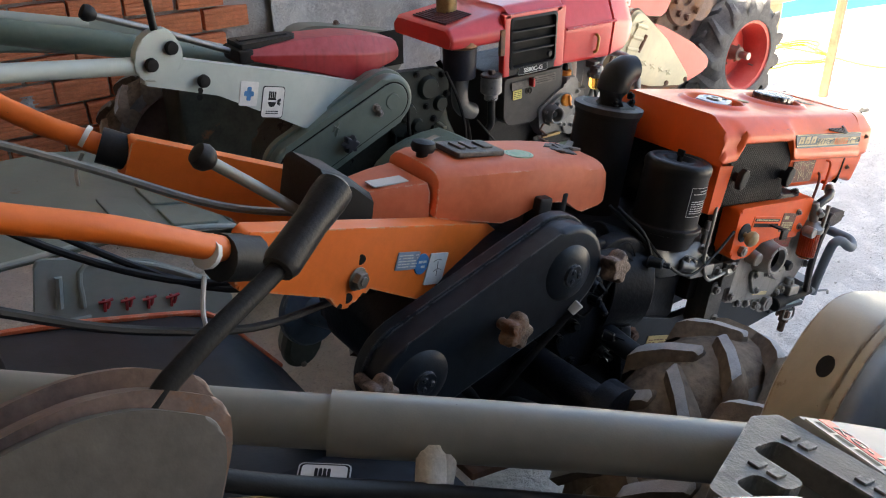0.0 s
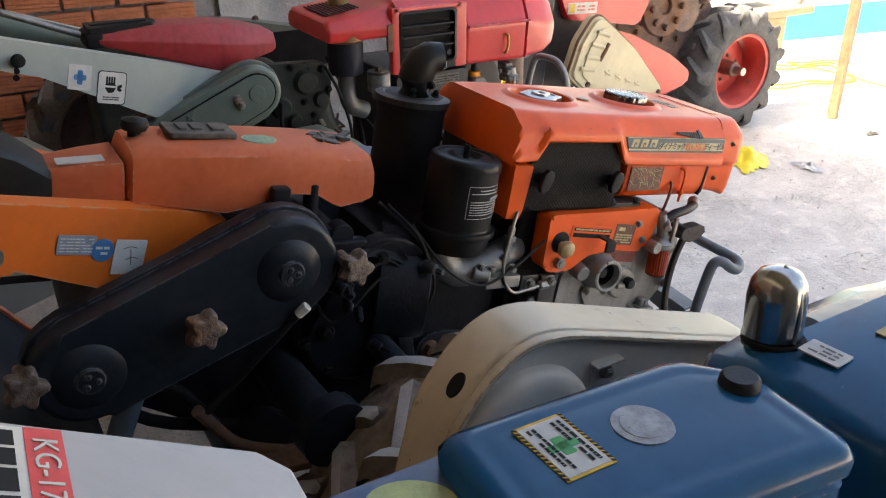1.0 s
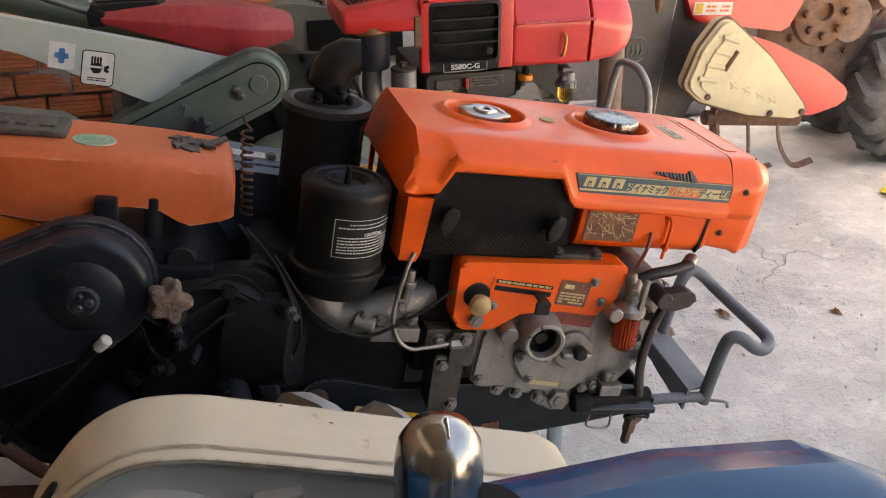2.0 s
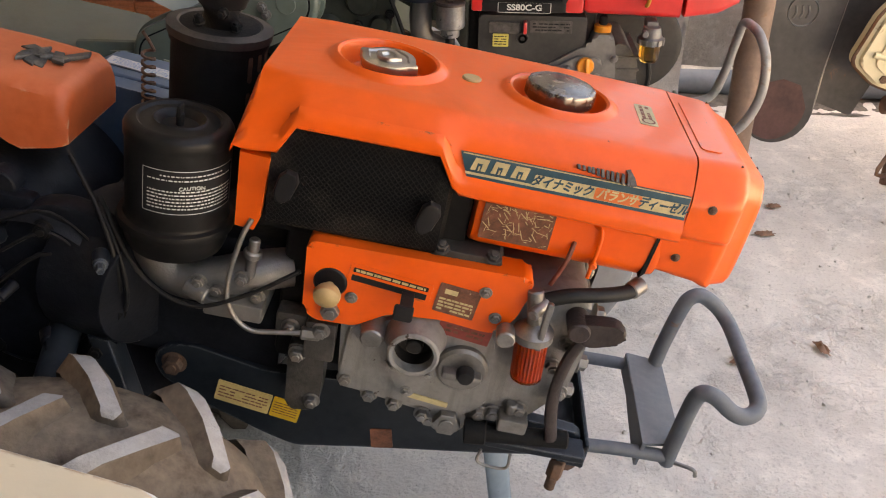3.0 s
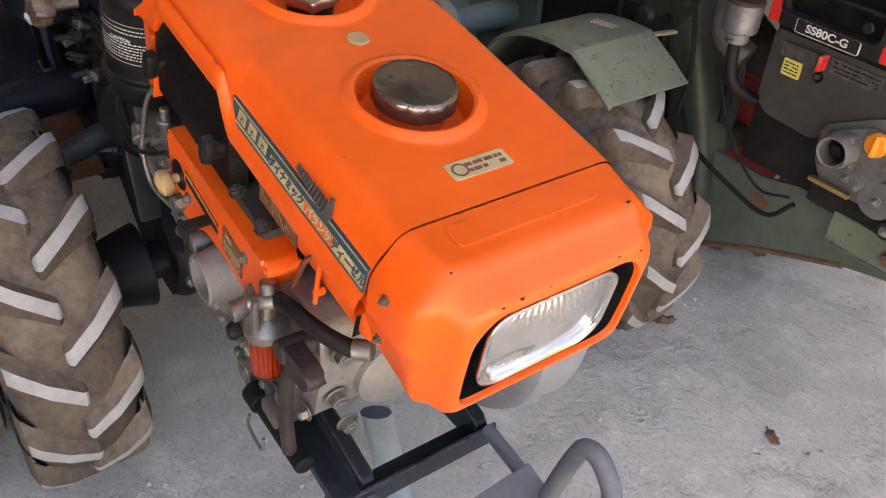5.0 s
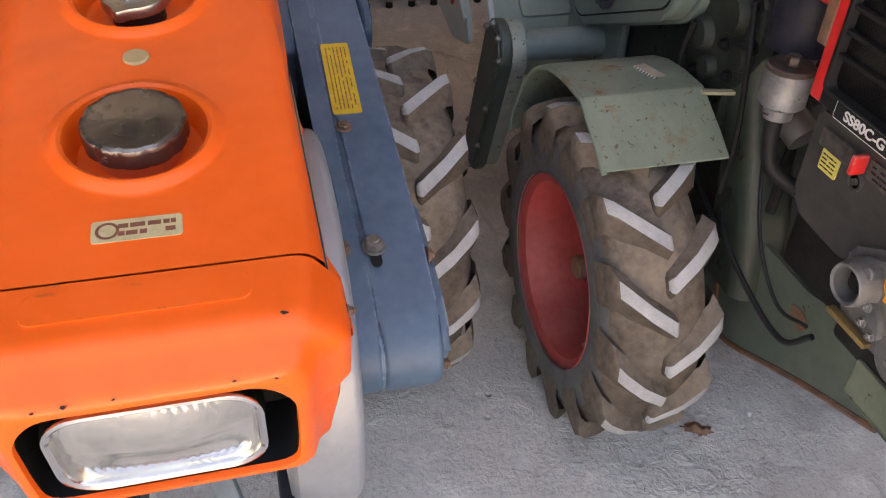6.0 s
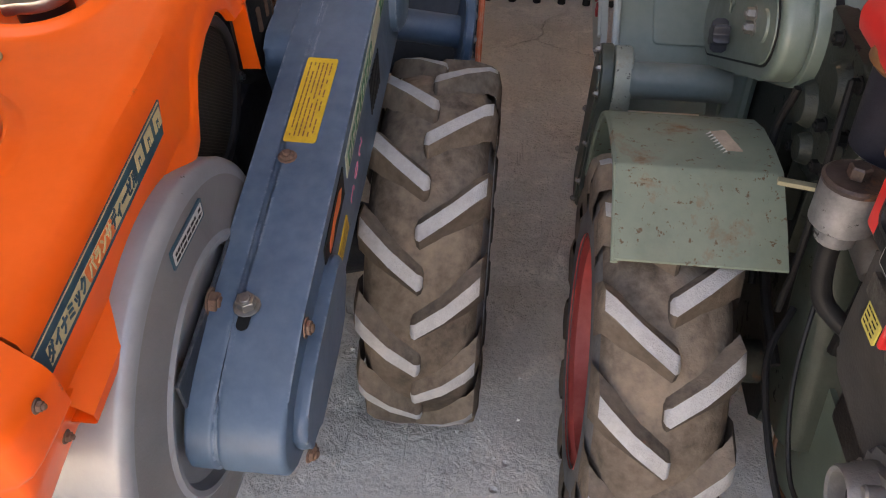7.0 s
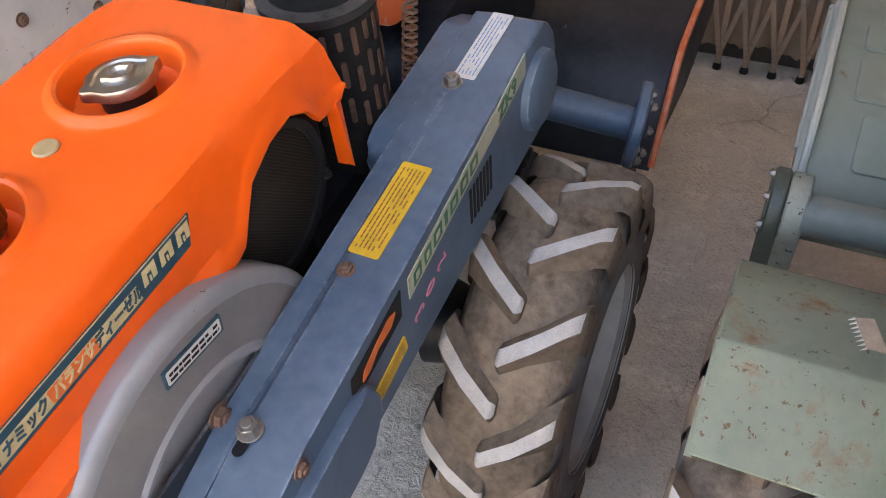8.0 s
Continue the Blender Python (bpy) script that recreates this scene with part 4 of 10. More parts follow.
lens = part("lens", bm, surface("frosted_headlight_glass", (0.50, 0.50, 0.47), 0.16, 0.75, var=0.3, scale=11, dust=0.12, dust_color=(0.30, 0.28, 0.24), grain=0.12, grain_scale=40, coat=0.8), lamp, "hazy lightly fluted glass lens over a dull reflector")
bm = bm_new()
loft(bm, [[(0.336, x, cw + y) for x, y in rrect(0.076, 0.050, 0.026, 6)], [(0.318, x, cw + y) for x, y in rrect(0.060, 0.036, 0.02, 6)], [(0.308, x, cw + y) for x, y in rrect(0.03, 0.015, 0.006, 6)]])
part("lamp_bowl", bm, BLACK_DULL, lamp)

# caps
bm = bm_new()
cyl(bm, (-0.106, 0, -0.03), (-0.106, 0, 0.0), 0.027, seg=24)
part("filler_neck", bm, BLACK, tiller)
bm = bm_new()
pts = []
for i in range(72):
    a = 2 * math.pi * i / 72
    ear = max(0.0, math.cos(a * 2 + 0.9)) ** 14
    pts.append(((0.0345 + 0.008 * ear) * math.cos(a), (0.0345 + 0.008 * ear) * math.sin(a)))
cm = Matrix.Translation((-0.106, 0, 0.0)) @ pose(0, 0, 0, 3, -3, 0)
loft(bm, [[(x * s, y * s, h) for x, y in pts] for s, h in ((0.96, -0.006), (1.0, -0.004), (1.0, 0.003), (0.97, 0.006), (0.72, 0.0075), (0.66, 0.0055), (0.45, 0.006), (0.42, 0.010), (0.25, 0.010), (0.2, 0.006), (0.05, 0.006))], m=cm)
part("radiator_cap", bm, CHROME_WORN, tiller, "worn chrome radiator cap with two ears", angle=30)
bm = bm_new()
cyl(bm, (0.112, 0, -0.025), (0.112, 0, 0.002), 0.036, seg=24)
part("fuel_neck", bm, ORANGE_OLD, tiller)
bm = bm_new()
pts = [((0.043 + 0.0016 * (abs(math.cos(6 * a)) ** 0.5)) * math.cos(a), (0.043 + 0.0016 * (abs(math.cos(6 * a)) ** 0.5)) * math.sin(a)) for a in [2 * math.pi * i / 96 for i in range(96)]]
loft(bm, [[(0.112 + x * s, y * s, h) for x, y in pts] for s, h in ((0.97, -0.002), (1.0, 0.0), (1.0, 0.013), (0.97, 0.017), (0.9, 0.0185), (0.86, 0.0178), (0.55, 0.0195), (0.2, 0.0205), (0.02, 0.0206))])
part("fuel_cap", bm, surface("black_chrome", (0.17, 0.165, 0.16), 0.24, 0.95, var=0.25, scale=9, dust=0.06, dust_color=(0.22, 0.17, 0.13), chips=0.15, chip_color=(0.32, 0.30, 0.27), grain=0.05), tiller, "scratched chrome fuel cap with fluted rim", angle=30)

# tank below the band, with its plate
bm = bm_new()
loft(bm, [[(u, sv * v, w) for v, w in round_poly([(0.137, -0.02), (0.137, -0.145), (0.118, -0.163), (-0.118, -0.163), (-0.1325, -0.145), (-0.1325, -0.02)], 0.014)] for u, sv in ((0.030, 0.9), (0.034, 0.97), (0.046, 1.0), (0.256, 0.995), (0.264, 0.97), (0.2655, 0.9))])
tank = part("fuel_tank", bm, ORANGE, tiller, "orange fuel tank under the hood band", angle=45)
bm = bm_new()
m = face_m((0.085, -0.1330, -0.121), (1, 0, 0), OUT_R)
decal(bm, m, 0.043, 0.024, 0.001, 0.0008)
rnd = random.Random(5)
for k in range(80):
    x, y = rnd.uniform(-0.04, 0.04), rnd.uniform(-0.022, 0.022)
    a, l = rnd.uniform(0, 3.1), rnd.uniform(0.004, 0.013)
    dx, dy = math.cos(a) * l, math.sin(a) * l
    x1, y1 = max(-0.042, min(0.042, x + dx)), max(-0.023, min(0.023, y + dy))
    grow(bm, [(x, y, 0.0012), (x1, y1, 0.0012), (x1 + 0.0008, y1 + 0.0008, 0.0012), (x + 0.0008, y + 0.0008, 0.0012)], [(0, 1, 2, 3)], m, 1)
part("instruction_plate", bm, [BROWN_TAG, GOLD_TAG], tank, "crackled brown instruction plate")
bm = bm_new()
tube(bm, [(0.176, -0.130, -0.100), (0.184, -0.138, -0.104), (0.186, -0.140, -0.125), (0.184, -0.140, -0.168)], 0.0028, 8)
cyl(bm, (0.186, -0.131, -0.15), (0.186, -0.144, -0.15), 0.005, seg=10)
part("breather_pipe", bm, ORANGE, tank)
bm = bm_new()
tube(bm, [(0.158, -0.131, -0.128), (0.156, -0.138, -0.135), (0.152, -0.142, -0.155), (0.142, -0.145, -0.185)], 0.0030, 8)
part("fuel_line", bm, surface("red_brown_hose", (0.16, 0.035, 0.018), 0.5, var=0.2, scale=30), tank, "thin red-brown fuel line")
# dark sliver painting the shade in the seam behind the nose
bm = bm_new()
prism(bm, [(0.252, -0.093), (0.256, -0.093), (0.252, -0.15), (0.246, -0.158)], -0.1335, -0.10, 0)
part("seam_gap", bm, BLACK_DULL, tank)

# radiator screen on the right, with wing knobs
bm = bm_new()
loft(bm, [[(u, -v, w) for v, w in ((0.118, -0.030), (0.138, -0.046), (0.146, -0.082), (0.1475, -0.088), (0.1475, -0.168), (0.142, -0.176), (0.10, -0.176))] for u in (-0.212, -0.205, -0.16, -0.11, -0.06, -0.012, -0.004)], closed=False)
loft(bm, [[(-0.004, -v, w) for v, w in ((0.118, -0.030), (0.138, -0.046), (0.146, -0.082), (0.1475, -0.088), (0.1475, -0.168), (0.142, -0.176), (0.10, -0.176))],
          [(0.002, -v + 0.02, w) for v, w in ((0.118, -0.034), (0.138, -0.05), (0.146, -0.084), (0.1475, -0.09), (0.1475, -0.166), (0.142, -0.172), (0.10, -0.172))]], closed=False)
grille = part("radiator_screen", bm, SCREEN, tiller, "black wire-mesh radiator screen")
for u, w in ((-0.188, -0.112), (-0.022, -0.116)):
    bm = bm_new()
    mm = face_m((u, -0.147, w), (1, 0.0, -0.3), OUT_R)
    prism(bm, rrect(0.010, 0.010, 0.006, 3), 0, 0.012, 0.002, mm)
    prism(bm, [(-0.004, -0.022), (0.004, -0.022), (0.011, -0.012), (0.012, 0.010), (0.006, 0.020), (-0.006, 0.020), (-0.012, 0.010), (-0.011, -0.012)], 0.010, 0.024, 0.004, mm)
    part("wing_knob", bm, BLACK_PLASTIC, grille)
bm = bm_new()
loft(bm, [[(-0.247 + du, v, w) for du, v, w in ((0.0, -0.148, ww), (0.036 + sh, -0.152, ww), (0.036 + sh, -0.140, ww), (0.004, -0.10, ww), (-0.004, -0.10, ww))] for ww, sh in ((-0.088, 0.0), (-0.17, -0.006), (-0.186, -0.012))], caps=True)
part("rear_post", bm, ORANGE, tiller, angle=30)
bm = bm_new()
loft(bm, [[(-0.247 + du, v, w) for du, v, w in ((0.0, 0.128, ww), (0.002, 0.146, ww), (0.016 - sh, 0.150, ww), (0.015 - sh, 0.146, ww), (0.008, 0.128, ww))] for ww, sh in ((-0.090, 0.0), (-0.14, 0.004), (-0.186, 0.009))], caps=True)
part("rear_post", bm, ORANGE, tiller, angle=30)
bm = bm_new()
box(bm, -0.236, 0.03, -0.118, 0.118, -0.20, -0.03, 0.006)
part("radiator", bm, BLACK_DULL, tiller)
# round fan screen on the left
bm = bm_new()
c0 = (-0.116, 0.119, -0.135)
lathe(bm, [(0.0, 0.016), (0.045, 0.0155), (0.076, 0.013), (0.080, 0.013)], c0, OUT_L, 44)
fan = part("fan_screen", bm, mesh_screen("brown_black_screen", (0.030, 0.025, 0.020), 0.0035), tiller, "round dark wire-mesh fan screen")
bm = bm_new()
lathe(bm, [(0.080, 0.0), (0.080, 0.017), (0.083, 0.019), (0.090, 0.019), (0.092, 0.016), (0.092, 0.0)], c0, OUT_L, 44)
bolt(bm, (-0.200, 0.136, -0.166), OUT_L, 0.006, 0.006)
part("screen_ring", bm, BLACK, fan)

# control panel
bm = bm_new()
prism(bm, [(-0.156, -0.184), (-0.147, -0.178), (0.112, -0.172), (0.122, -0.182), (0.110, -0.232), (0.094, -0.258), (0.078, -0.262), (0.02, -0.256), (-0.045, -0.262), (-0.085, -0.290), (-0.135, -0.292), (-0.152, -0.280)], -0.162, -0.120, 0.007, r=0.008)
panel = part("control_panel", bm, ORANGE, tiller, "orange control panel with throttle slot")
bm = bm_new()
mm = face_m((-0.050, -0.1622, -0.216), (1, 0, -0.10), OUT_R)
prism(bm, rrect(0.052, 0.0135, 0.003, 3), -0.002, 0.0012, 0.0006, mm, 2)
# black strip painted for the dark opening of the slot
prism(bm, rrect(0.047, 0.0042, 0.001, 2, 0, -0.006), 0.0, 0.0016, 0, mm, 0)
prism(bm, rrect(0.047, 0.0032, 0.001, 2, 0, 0.0055), 0.0, 0.0016, 0, mm, 0)
bars(bm, mm @ Matrix.Translation((0, 0.0055, 0)), 0.044, 0.003, 1, 3, 1, 0.002)
part("throttle_slot", bm, [BLACK_MARK_SHADE, GOLD_TAG, ORANGE], panel)
bm = bm_new()
mm = face_m((0.034, -0.1622, -0.224), (1, 0, -0.10), OUT_R)
decal(bm, mm, 0.026, 0.021, 0.002, 0.0008)
bars(bm, mm @ Matrix.Translation((0, 0.011, 0)), 0.018, 0.006, 1, 5, 1)
bars(bm, mm @ Matrix.Translation((0, -0.008, 0)), 0.022, 0.010, 4, 6, 1)
part("dial_plate", bm, [BROWN_TAG, GOLD_TAG], panel, "worn brown and gold plate")
bm = bm_new()
box(bm, -0.034, -0.018, -0.195, -0.160, -0.226, -0.222, 0.001)
box(bm, -0.040, -0.016, -0.199, -0.192, -0.244, -0.222, 0.003)
part("throttle_lever", bm, BLACK_PLASTIC, panel)
bm = bm_new()
cyl(bm, (-0.122, -0.155, -0.232), (-0.122, -0.164, -0.232), 0.021, seg=24)
part("knob_seat", bm, BLACK, panel)
bm = bm_new()
lathe(bm, [(0, 0), (0.006, 0), (0.006, 0.012), (0.014, 0.014), (0.017, 0.02), (0.016, 0.027), (0.010, 0.032), (0.0, 0.033)], (-0.122, -0.160, -0.235), (0, -1, -0.15), 24)
part("pull_knob", bm, TAN, panel, "tan plastic pull knob")
put_bolts(panel, STEEL, [((-0.117, -0.160, -0.272), OUT_R)], 0.012, 0.012)
put_bolts(panel, STEEL, [((u, -0.162, w), OUT_R) for u, w in ((-0.094, -0.248), (0.066, -0.203), (0.085, -0.237))], 0.006, 0.006)
bm = bm_new()
prism(bm, [(-0.005, -0.165), (0.075, -0.165), (0.082, -0.178), (0.07, -0.19), (0.0, -0.188), (-0.012, -0.178)], -0.145, -0.09, 0.004)
for u in (0.002, 0.066):
    bolt(bm, (u, -0.140, -0.166), (0, -0.5, 1), 0.008, 0.008)
part("head_cover", bm, STEEL_GREY, tiller)

# crankcase and what is bolted to it
bm = bm_new()
prism(bm, [(-0.105, -0.27), (-0.07, -0.26), (0.03, -0.235), (0.16, -0.19), (0.20, -0.20), (0.212, -0.26), (0.205, -0.345), (0.165, -0.40), (0.10, -0.425), (0.06, -0.44), (0.03, -0.425), (-0.095, -0.405)], -0.142, 0.10, 0.008, r=0.012)
prism(bm, [(-0.095, -0.40), (-0.09, -0.30), (0.0, -0.262), (0.085, -0.262), (0.10, -0.30), (0.105, -0.39), (0.06, -0.425), (0.03, -0.41)], -0.150, -0.140, 0.003, r=0.01)
case = part("crankcase", bm, SILVER, tiller, "silver-grey cast crankcase")
bm = bm_new()
box(bm, -0.19, 0.06, -0.115, 0.11, -0.40, -0.17, 0.01)
part("cylinder_block", bm, BLACK_DULL, tiller, "oily dark cylinder block")
bm = bm_new()
lathe(bm, [(0.043, 0), (0.037, 0.012), (0.033, 0.03), (0.033, 0.042), (0.030, 0.044), (0.026, 0.043), (0.0245, 0.02), (0.0245, 0.006)], (-0.005, -0.145, -0.299), OUT_R, 30)
part("crank_port", bm, SILVER, case)
bm = bm_new()
cyl(bm, (-0.005, -0.152, -0.299), (-0.005, -0.172, -0.299), 0.012, 0.011, 18)
lathe(bm, [(0.0242, 0.024), (0.0236, 0.024), (0.0232, 0.004), (0.0, 0.003)], (-0.005, -0.150, -0.299), OUT_R, 24)
part("crank_shaft", bm, surface("oily_dark_shaft", (0.03, 0.027, 0.025), 0.35, 0.6, var=0.3, scale=40, rust=0.2), case)
bm = bm_new()
prism(bm, [(-0.035, -0.335), (0.03, -0.335), (0.033, -0.348), (0.002, -0.392), (-0.008, -0.392), (-0.036, -0.348)], -0.158, -0.148, 0.003, r=0.008)
for u, w in ((-0.024, -0.343), (0.02, -0.345), (-0.003, -0.382)):
    bolt(bm, (u, -0.158, w), OUT_R, 0.0065, 0.006)
part("cover_plate", bm, SILVER, case)
bm = bm_new()
lathe(bm, [(0.034, 0), (0.034, 0.012), (0.030, 0.016), (0.018, 0.017), (0.0, 0.017)], (0.062, -0.146, -0.330), OUT_R, 28)
box(bm, 0.036, 0.088, -0.178, -0.160, -0.336, -0.324, 0.004)
part("oil_cap", bm, STEEL, case, "grey oil filler cap with a cross bar")
bm = bm_new()
lathe(bm, [(0.012, 0), (0.012, 0.008), (0.009, 0.014), (0, 0.016)], (0.066, -0.170, -0.324), OUT_R, 16)
part("dipstick_knob", bm, BLACK_PLASTIC, case)
bm = bm_new()
cyl(bm, (-0.060, -0.142, -0.292), (-0.060, -0.176, -0.296), 0.017, 0.015, 20)
part("blank_plug", bm, STEEL, case)
spots = [((u, -0.146, w), OUT_R) for u, w in ((-0.085, -0.388), (-0.05, -0.408), (-0.015, -0.415), (0.026, -0.425), (0.10, -0.405), (0.15, -0.385), (0.195, -0.345), (0.185, -0.265), (-0.09, -0.29), (0.118, -0.40), (0.175, -0.305), (0.035, -0.43))]
put_bolts(case, STEEL, spots, 0.009, 0.010)
put_bolts(case, STEEL, [((0.060, -0.148, -0.425), OUT_R)], 0.019, 0.014)
put_bolts(case, STEEL, [((0.2125, v, w), (1, 0, 0)) for v, w in ((-0.12, -0.23), (-0.12, -0.31), (-0.10, -0.375), (0.0, -0.24), (0.0, -0.37), (0.08, -0.30))], 0.011, 0.012)
bm = bm_new()
lathe(bm, [(0.062, 0.0), (0.060, 0.014), (0.045, 0.020), (0.02, 0.024), (0.0, 0.024)], (0.205, -0.035, -0.30), (1, 0, 0), 32)
part("end_cover", bm, SILVER, case, "round cast end cover")
bm = bm_new()
mm = face_m((0.054, -0.1512, -0.275), (1, 0, -0.12), OUT_R)
decal(bm, mm, 0.034, 0.0115, 0.0015, 0.0008)
bars(bm, mm, 0.026, 0.007, 2, 9, 1)
part("type_plate", bm, [RED_PLATE, BROWN_TAG], case, "dark red type plate")
bm = bm_new()
mm = face_m((0.028, -0.1512, -0.396), (1, 0, -0.12), OUT_R)
decal(bm, mm, 0.028, 0.004, 0.001, 0.0008)
part("small_plate", bm, GOLD_TAG, case)

# fuel filter
bm = bm_new()
lathe(bm, [(0, 0), (0.016, 0.0), (0.0205, 0.004), (0.0215, 0.065), (0.0215, 0.075)], (0.142, -0.168, -0.315), (-0.10, 0, 1), 24)
bowl = part("fuel_filter", bm, AMBER, tiller, "glass fuel filter with an orange pleated element")
bm = bm_new()
pts = [((0.0165 if i % 2 else 0.0185) * math.cos(2 * math.pi * i / 48), (0.0165 if i % 2 else 0.0185) * math.sin(2 * math.pi * i / 48)) for i in range(48)]
loft(bm, [[(x, y, h) for x, y in pts] for h in (0.006, 0.064)], m=axis_m((0.142, -0.168, -0.315), (-0.10, 0, 1)))
part("element", bm, surface("filter_paper", (0.62, 0.09, 0.035), 0.7, var=0.15, scale=60, grain=0.2), bowl, flat=True)
bm = bm_new()
lathe(bm, [(0.0225, 0.0), (0.0255, 0.002), (0.0255, 0.012), (0.018, 0.018), (0.012, 0.024), (0.0, 0.026)], (0.1357, -0.168, -0.252), (-0.10, 0, 1), 24)
cyl(bm, (0.133, -0.168, -0.23), (0.124, -0.162, -0.185), 0.010, seg=14)
cyl(bm, (0.124, -0.186, -0.208), (0.146, -0.152, -0.198), 0.008, seg=12)
box(bm, 0.138, 0.146, -0.190, -0.182, -0.255, -0.185, 0.002)
cyl(bm, (0.10, -0.17, -0.245), (0.10, -0.195, -0.245), 0.012, seg=14)
part("filter_head", bm, STEEL, bowl)
bm = bm_new()
tube(bm, [(0.140, -0.158, -0.200), (0.168, -0.156, -0.188), (0.205, -0.148, -0.184), (0.240, -0.132, -0.182), (0.258, -0.116, -0.176)], 0.0095, 12)
hose = part("fuel_hose", bm, HOSE, tiller, "black rubber fuel hose")
bm = bm_new()
cyl(bm, (0.244, -0.129, -0.182), (0.259, -0.115, -0.176), 0.0115, seg=14)
part("hose_clip", bm, STEEL, hose)

# speed-change arm in front of the case
bm = bm_new()
prism(bm, [(0.184, -0.212), (0.228, -0.206), (0.246, -0.214), (0.244, -0.230), (0.228, -0.236), (0.205, -0.244), (0.190, -0.240)], -0.178, -0.156, 0.005, r=0.008)
tube(bm, [(0.198, -0.168, -0.236), (0.188, -0.168, -0.27), (0.184, -0.168, -0.315), (0.188, -0.168, -0.36), (0.200, -0.168, -0.408)], 0.0095, 10, 5, squash=0.8)
cyl(bm, (0.187, -0.182, -0.224), (0.187, -0.13, -0.224), 0.014, seg=16)
part("tension_arm", bm, surface("oily_brown_steel", (0.035, 0.024, 0.022), 0.5, 0.2, var=0.4, scale=30, rust=0.25, grain=0.4), tiller, "oily brown steel arm")
bm = bm_new()
cyl(bm, (0.10, -0.160, -0.428), (0.225, -0.160, -0.412), 0.0125, seg=16)
cyl(bm, (0.085, -0.160, -0.43), (0.115, -0.160, -0.426), 0.017, seg=16)
part("pivot_bar", bm, BLACK_DULL, tiller)
bm = bm_new()
box(bm, 0.125, 0.165, -0.17, -0.12, -0.412, -0.39, 0.004)
cyl(bm, (0.14, -0.15, -0.405), (0.14, -0.15, -0.375), 0.008, seg=12)
part("clevis", bm, STEEL, tiller)
bm = bm_new()
tube(bm, [(0.112, -0.178, -0.440), (0.112, -0.180, -0.462), (0.150, -0.180, -0.465), (0.152, -0.178, -0.440)], 0.0022, 8, 4)
part("wire_clip", bm, STEEL, tiller)

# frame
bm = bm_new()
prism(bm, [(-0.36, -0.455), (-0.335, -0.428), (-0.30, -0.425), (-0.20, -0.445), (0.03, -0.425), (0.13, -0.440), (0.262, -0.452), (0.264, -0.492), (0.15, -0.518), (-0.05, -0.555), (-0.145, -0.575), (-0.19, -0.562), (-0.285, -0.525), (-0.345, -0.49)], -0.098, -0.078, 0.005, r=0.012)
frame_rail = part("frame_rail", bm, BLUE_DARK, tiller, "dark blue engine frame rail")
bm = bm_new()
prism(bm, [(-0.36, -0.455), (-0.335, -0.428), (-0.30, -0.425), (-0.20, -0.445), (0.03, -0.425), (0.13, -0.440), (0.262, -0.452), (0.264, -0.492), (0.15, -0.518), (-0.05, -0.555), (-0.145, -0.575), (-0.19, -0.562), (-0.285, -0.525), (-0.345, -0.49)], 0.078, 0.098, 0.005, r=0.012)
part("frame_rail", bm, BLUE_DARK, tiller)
bm = bm_new()
mm = face_m((-0.205, -0.0985, -0.503), (0.985, 0, -0.15), OUT_R)
decal(bm, mm, 0.040, 0.0185, 0.002, 0.001, 0, -0.022)
decal(bm, mm, 0.021, 0.0185, 0.002, 0.001, 1, 0.041)
bars(bm, mm @ Matrix.Translation((-0.022, 0, 0)), 0.036, 0.012, 4, 12, 2, 0.0014, 0.4)
bars(bm, mm @ Matrix.Translation((0.041, 0, 0)), 0.018, 0.012, 5, 13, 2, 0.0014, 0.35)
part("caution_label", bm, [surface("aged_cream_label", (0.55, 0.42, 0.18), 0.5, var=0.2, scale=40), YELLOW_TAG, BROWN_TAG], frame_rail, "yellow caution label")
bm = bm_new()
mm = face_m((-0.02, -0.0985, -0.53), (0.97, 0, 0.2), OUT_R)
decal(bm, mm, 0.016, 0.018, 0.002, 0.001)
part("bare_patch", bm, BROWN_TAG, frame_rail)
put_bolts(frame_rail, RUSTY, [((-0.328, -0.098, -0.460), OUT_R), ((0.25, -0.098, -0.50), (0, -1, -0.2))], 0.0135, 0.015)
bm = bm_new()
box(bm, 0.232, 0.272, -0.12, 0.105, -0.495, -0.487, 0.002)
box(bm, 0.265, 0.272, -0.12, 0.105, -0.497, -0.452, 0.003)
box(bm, 0.12, 0.265, -0.140, -0.100, -0.470, -0.458, 0.003)
part("front_channel", bm, BLUE_DARK, tiller, "slate-blue steel front channel")
# flat black oval in place of a slot's shaded inside
bm = bm_new()
prism(bm, rrect(0.028, 0.0045, 0.004, 3), 0, 0.0008, 0, face_m((0.212, -0.120, -0.4575), (1, 0, 0), UP))
part("slot", bm, BLACK_MARK_SHADE, tiller)
bm = bm_new()
cyl(bm, (0.235, -0.12, -0.52), (0.235, -0.12, -0.49), 0.012, seg=6)
cyl(bm, (0.235, -0.12, -0.545), (0.235, -0.12, -0.51), 0.008, seg=12)
part("front_bolt", bm, RUSTY, tiller)
# front stand to the floor
MAI = MA.inverted()
bm = bm_new()
tube(bm, [MAI @ V(0.045, 0.0, 0.32), MAI @ V(0.075, 0.05, 0.02), MAI @ V(0.078, 0.055, 0.0)], 0.024, 10, 3, squash=0.55)
box(bm, 0.055, 0.125, 0.02, 0.095, 0.0, 0.012, 0.003, MAI)
part("stand", bm, surface("grey_blue_stand_paint", (0.20, 0.26, 0.30), 0.45, var=0.15, scale=12, dust=0.25, chips=0.3), tiller, "pale blue-grey prop stand on the floor")
# bumper
bm = bm_new()
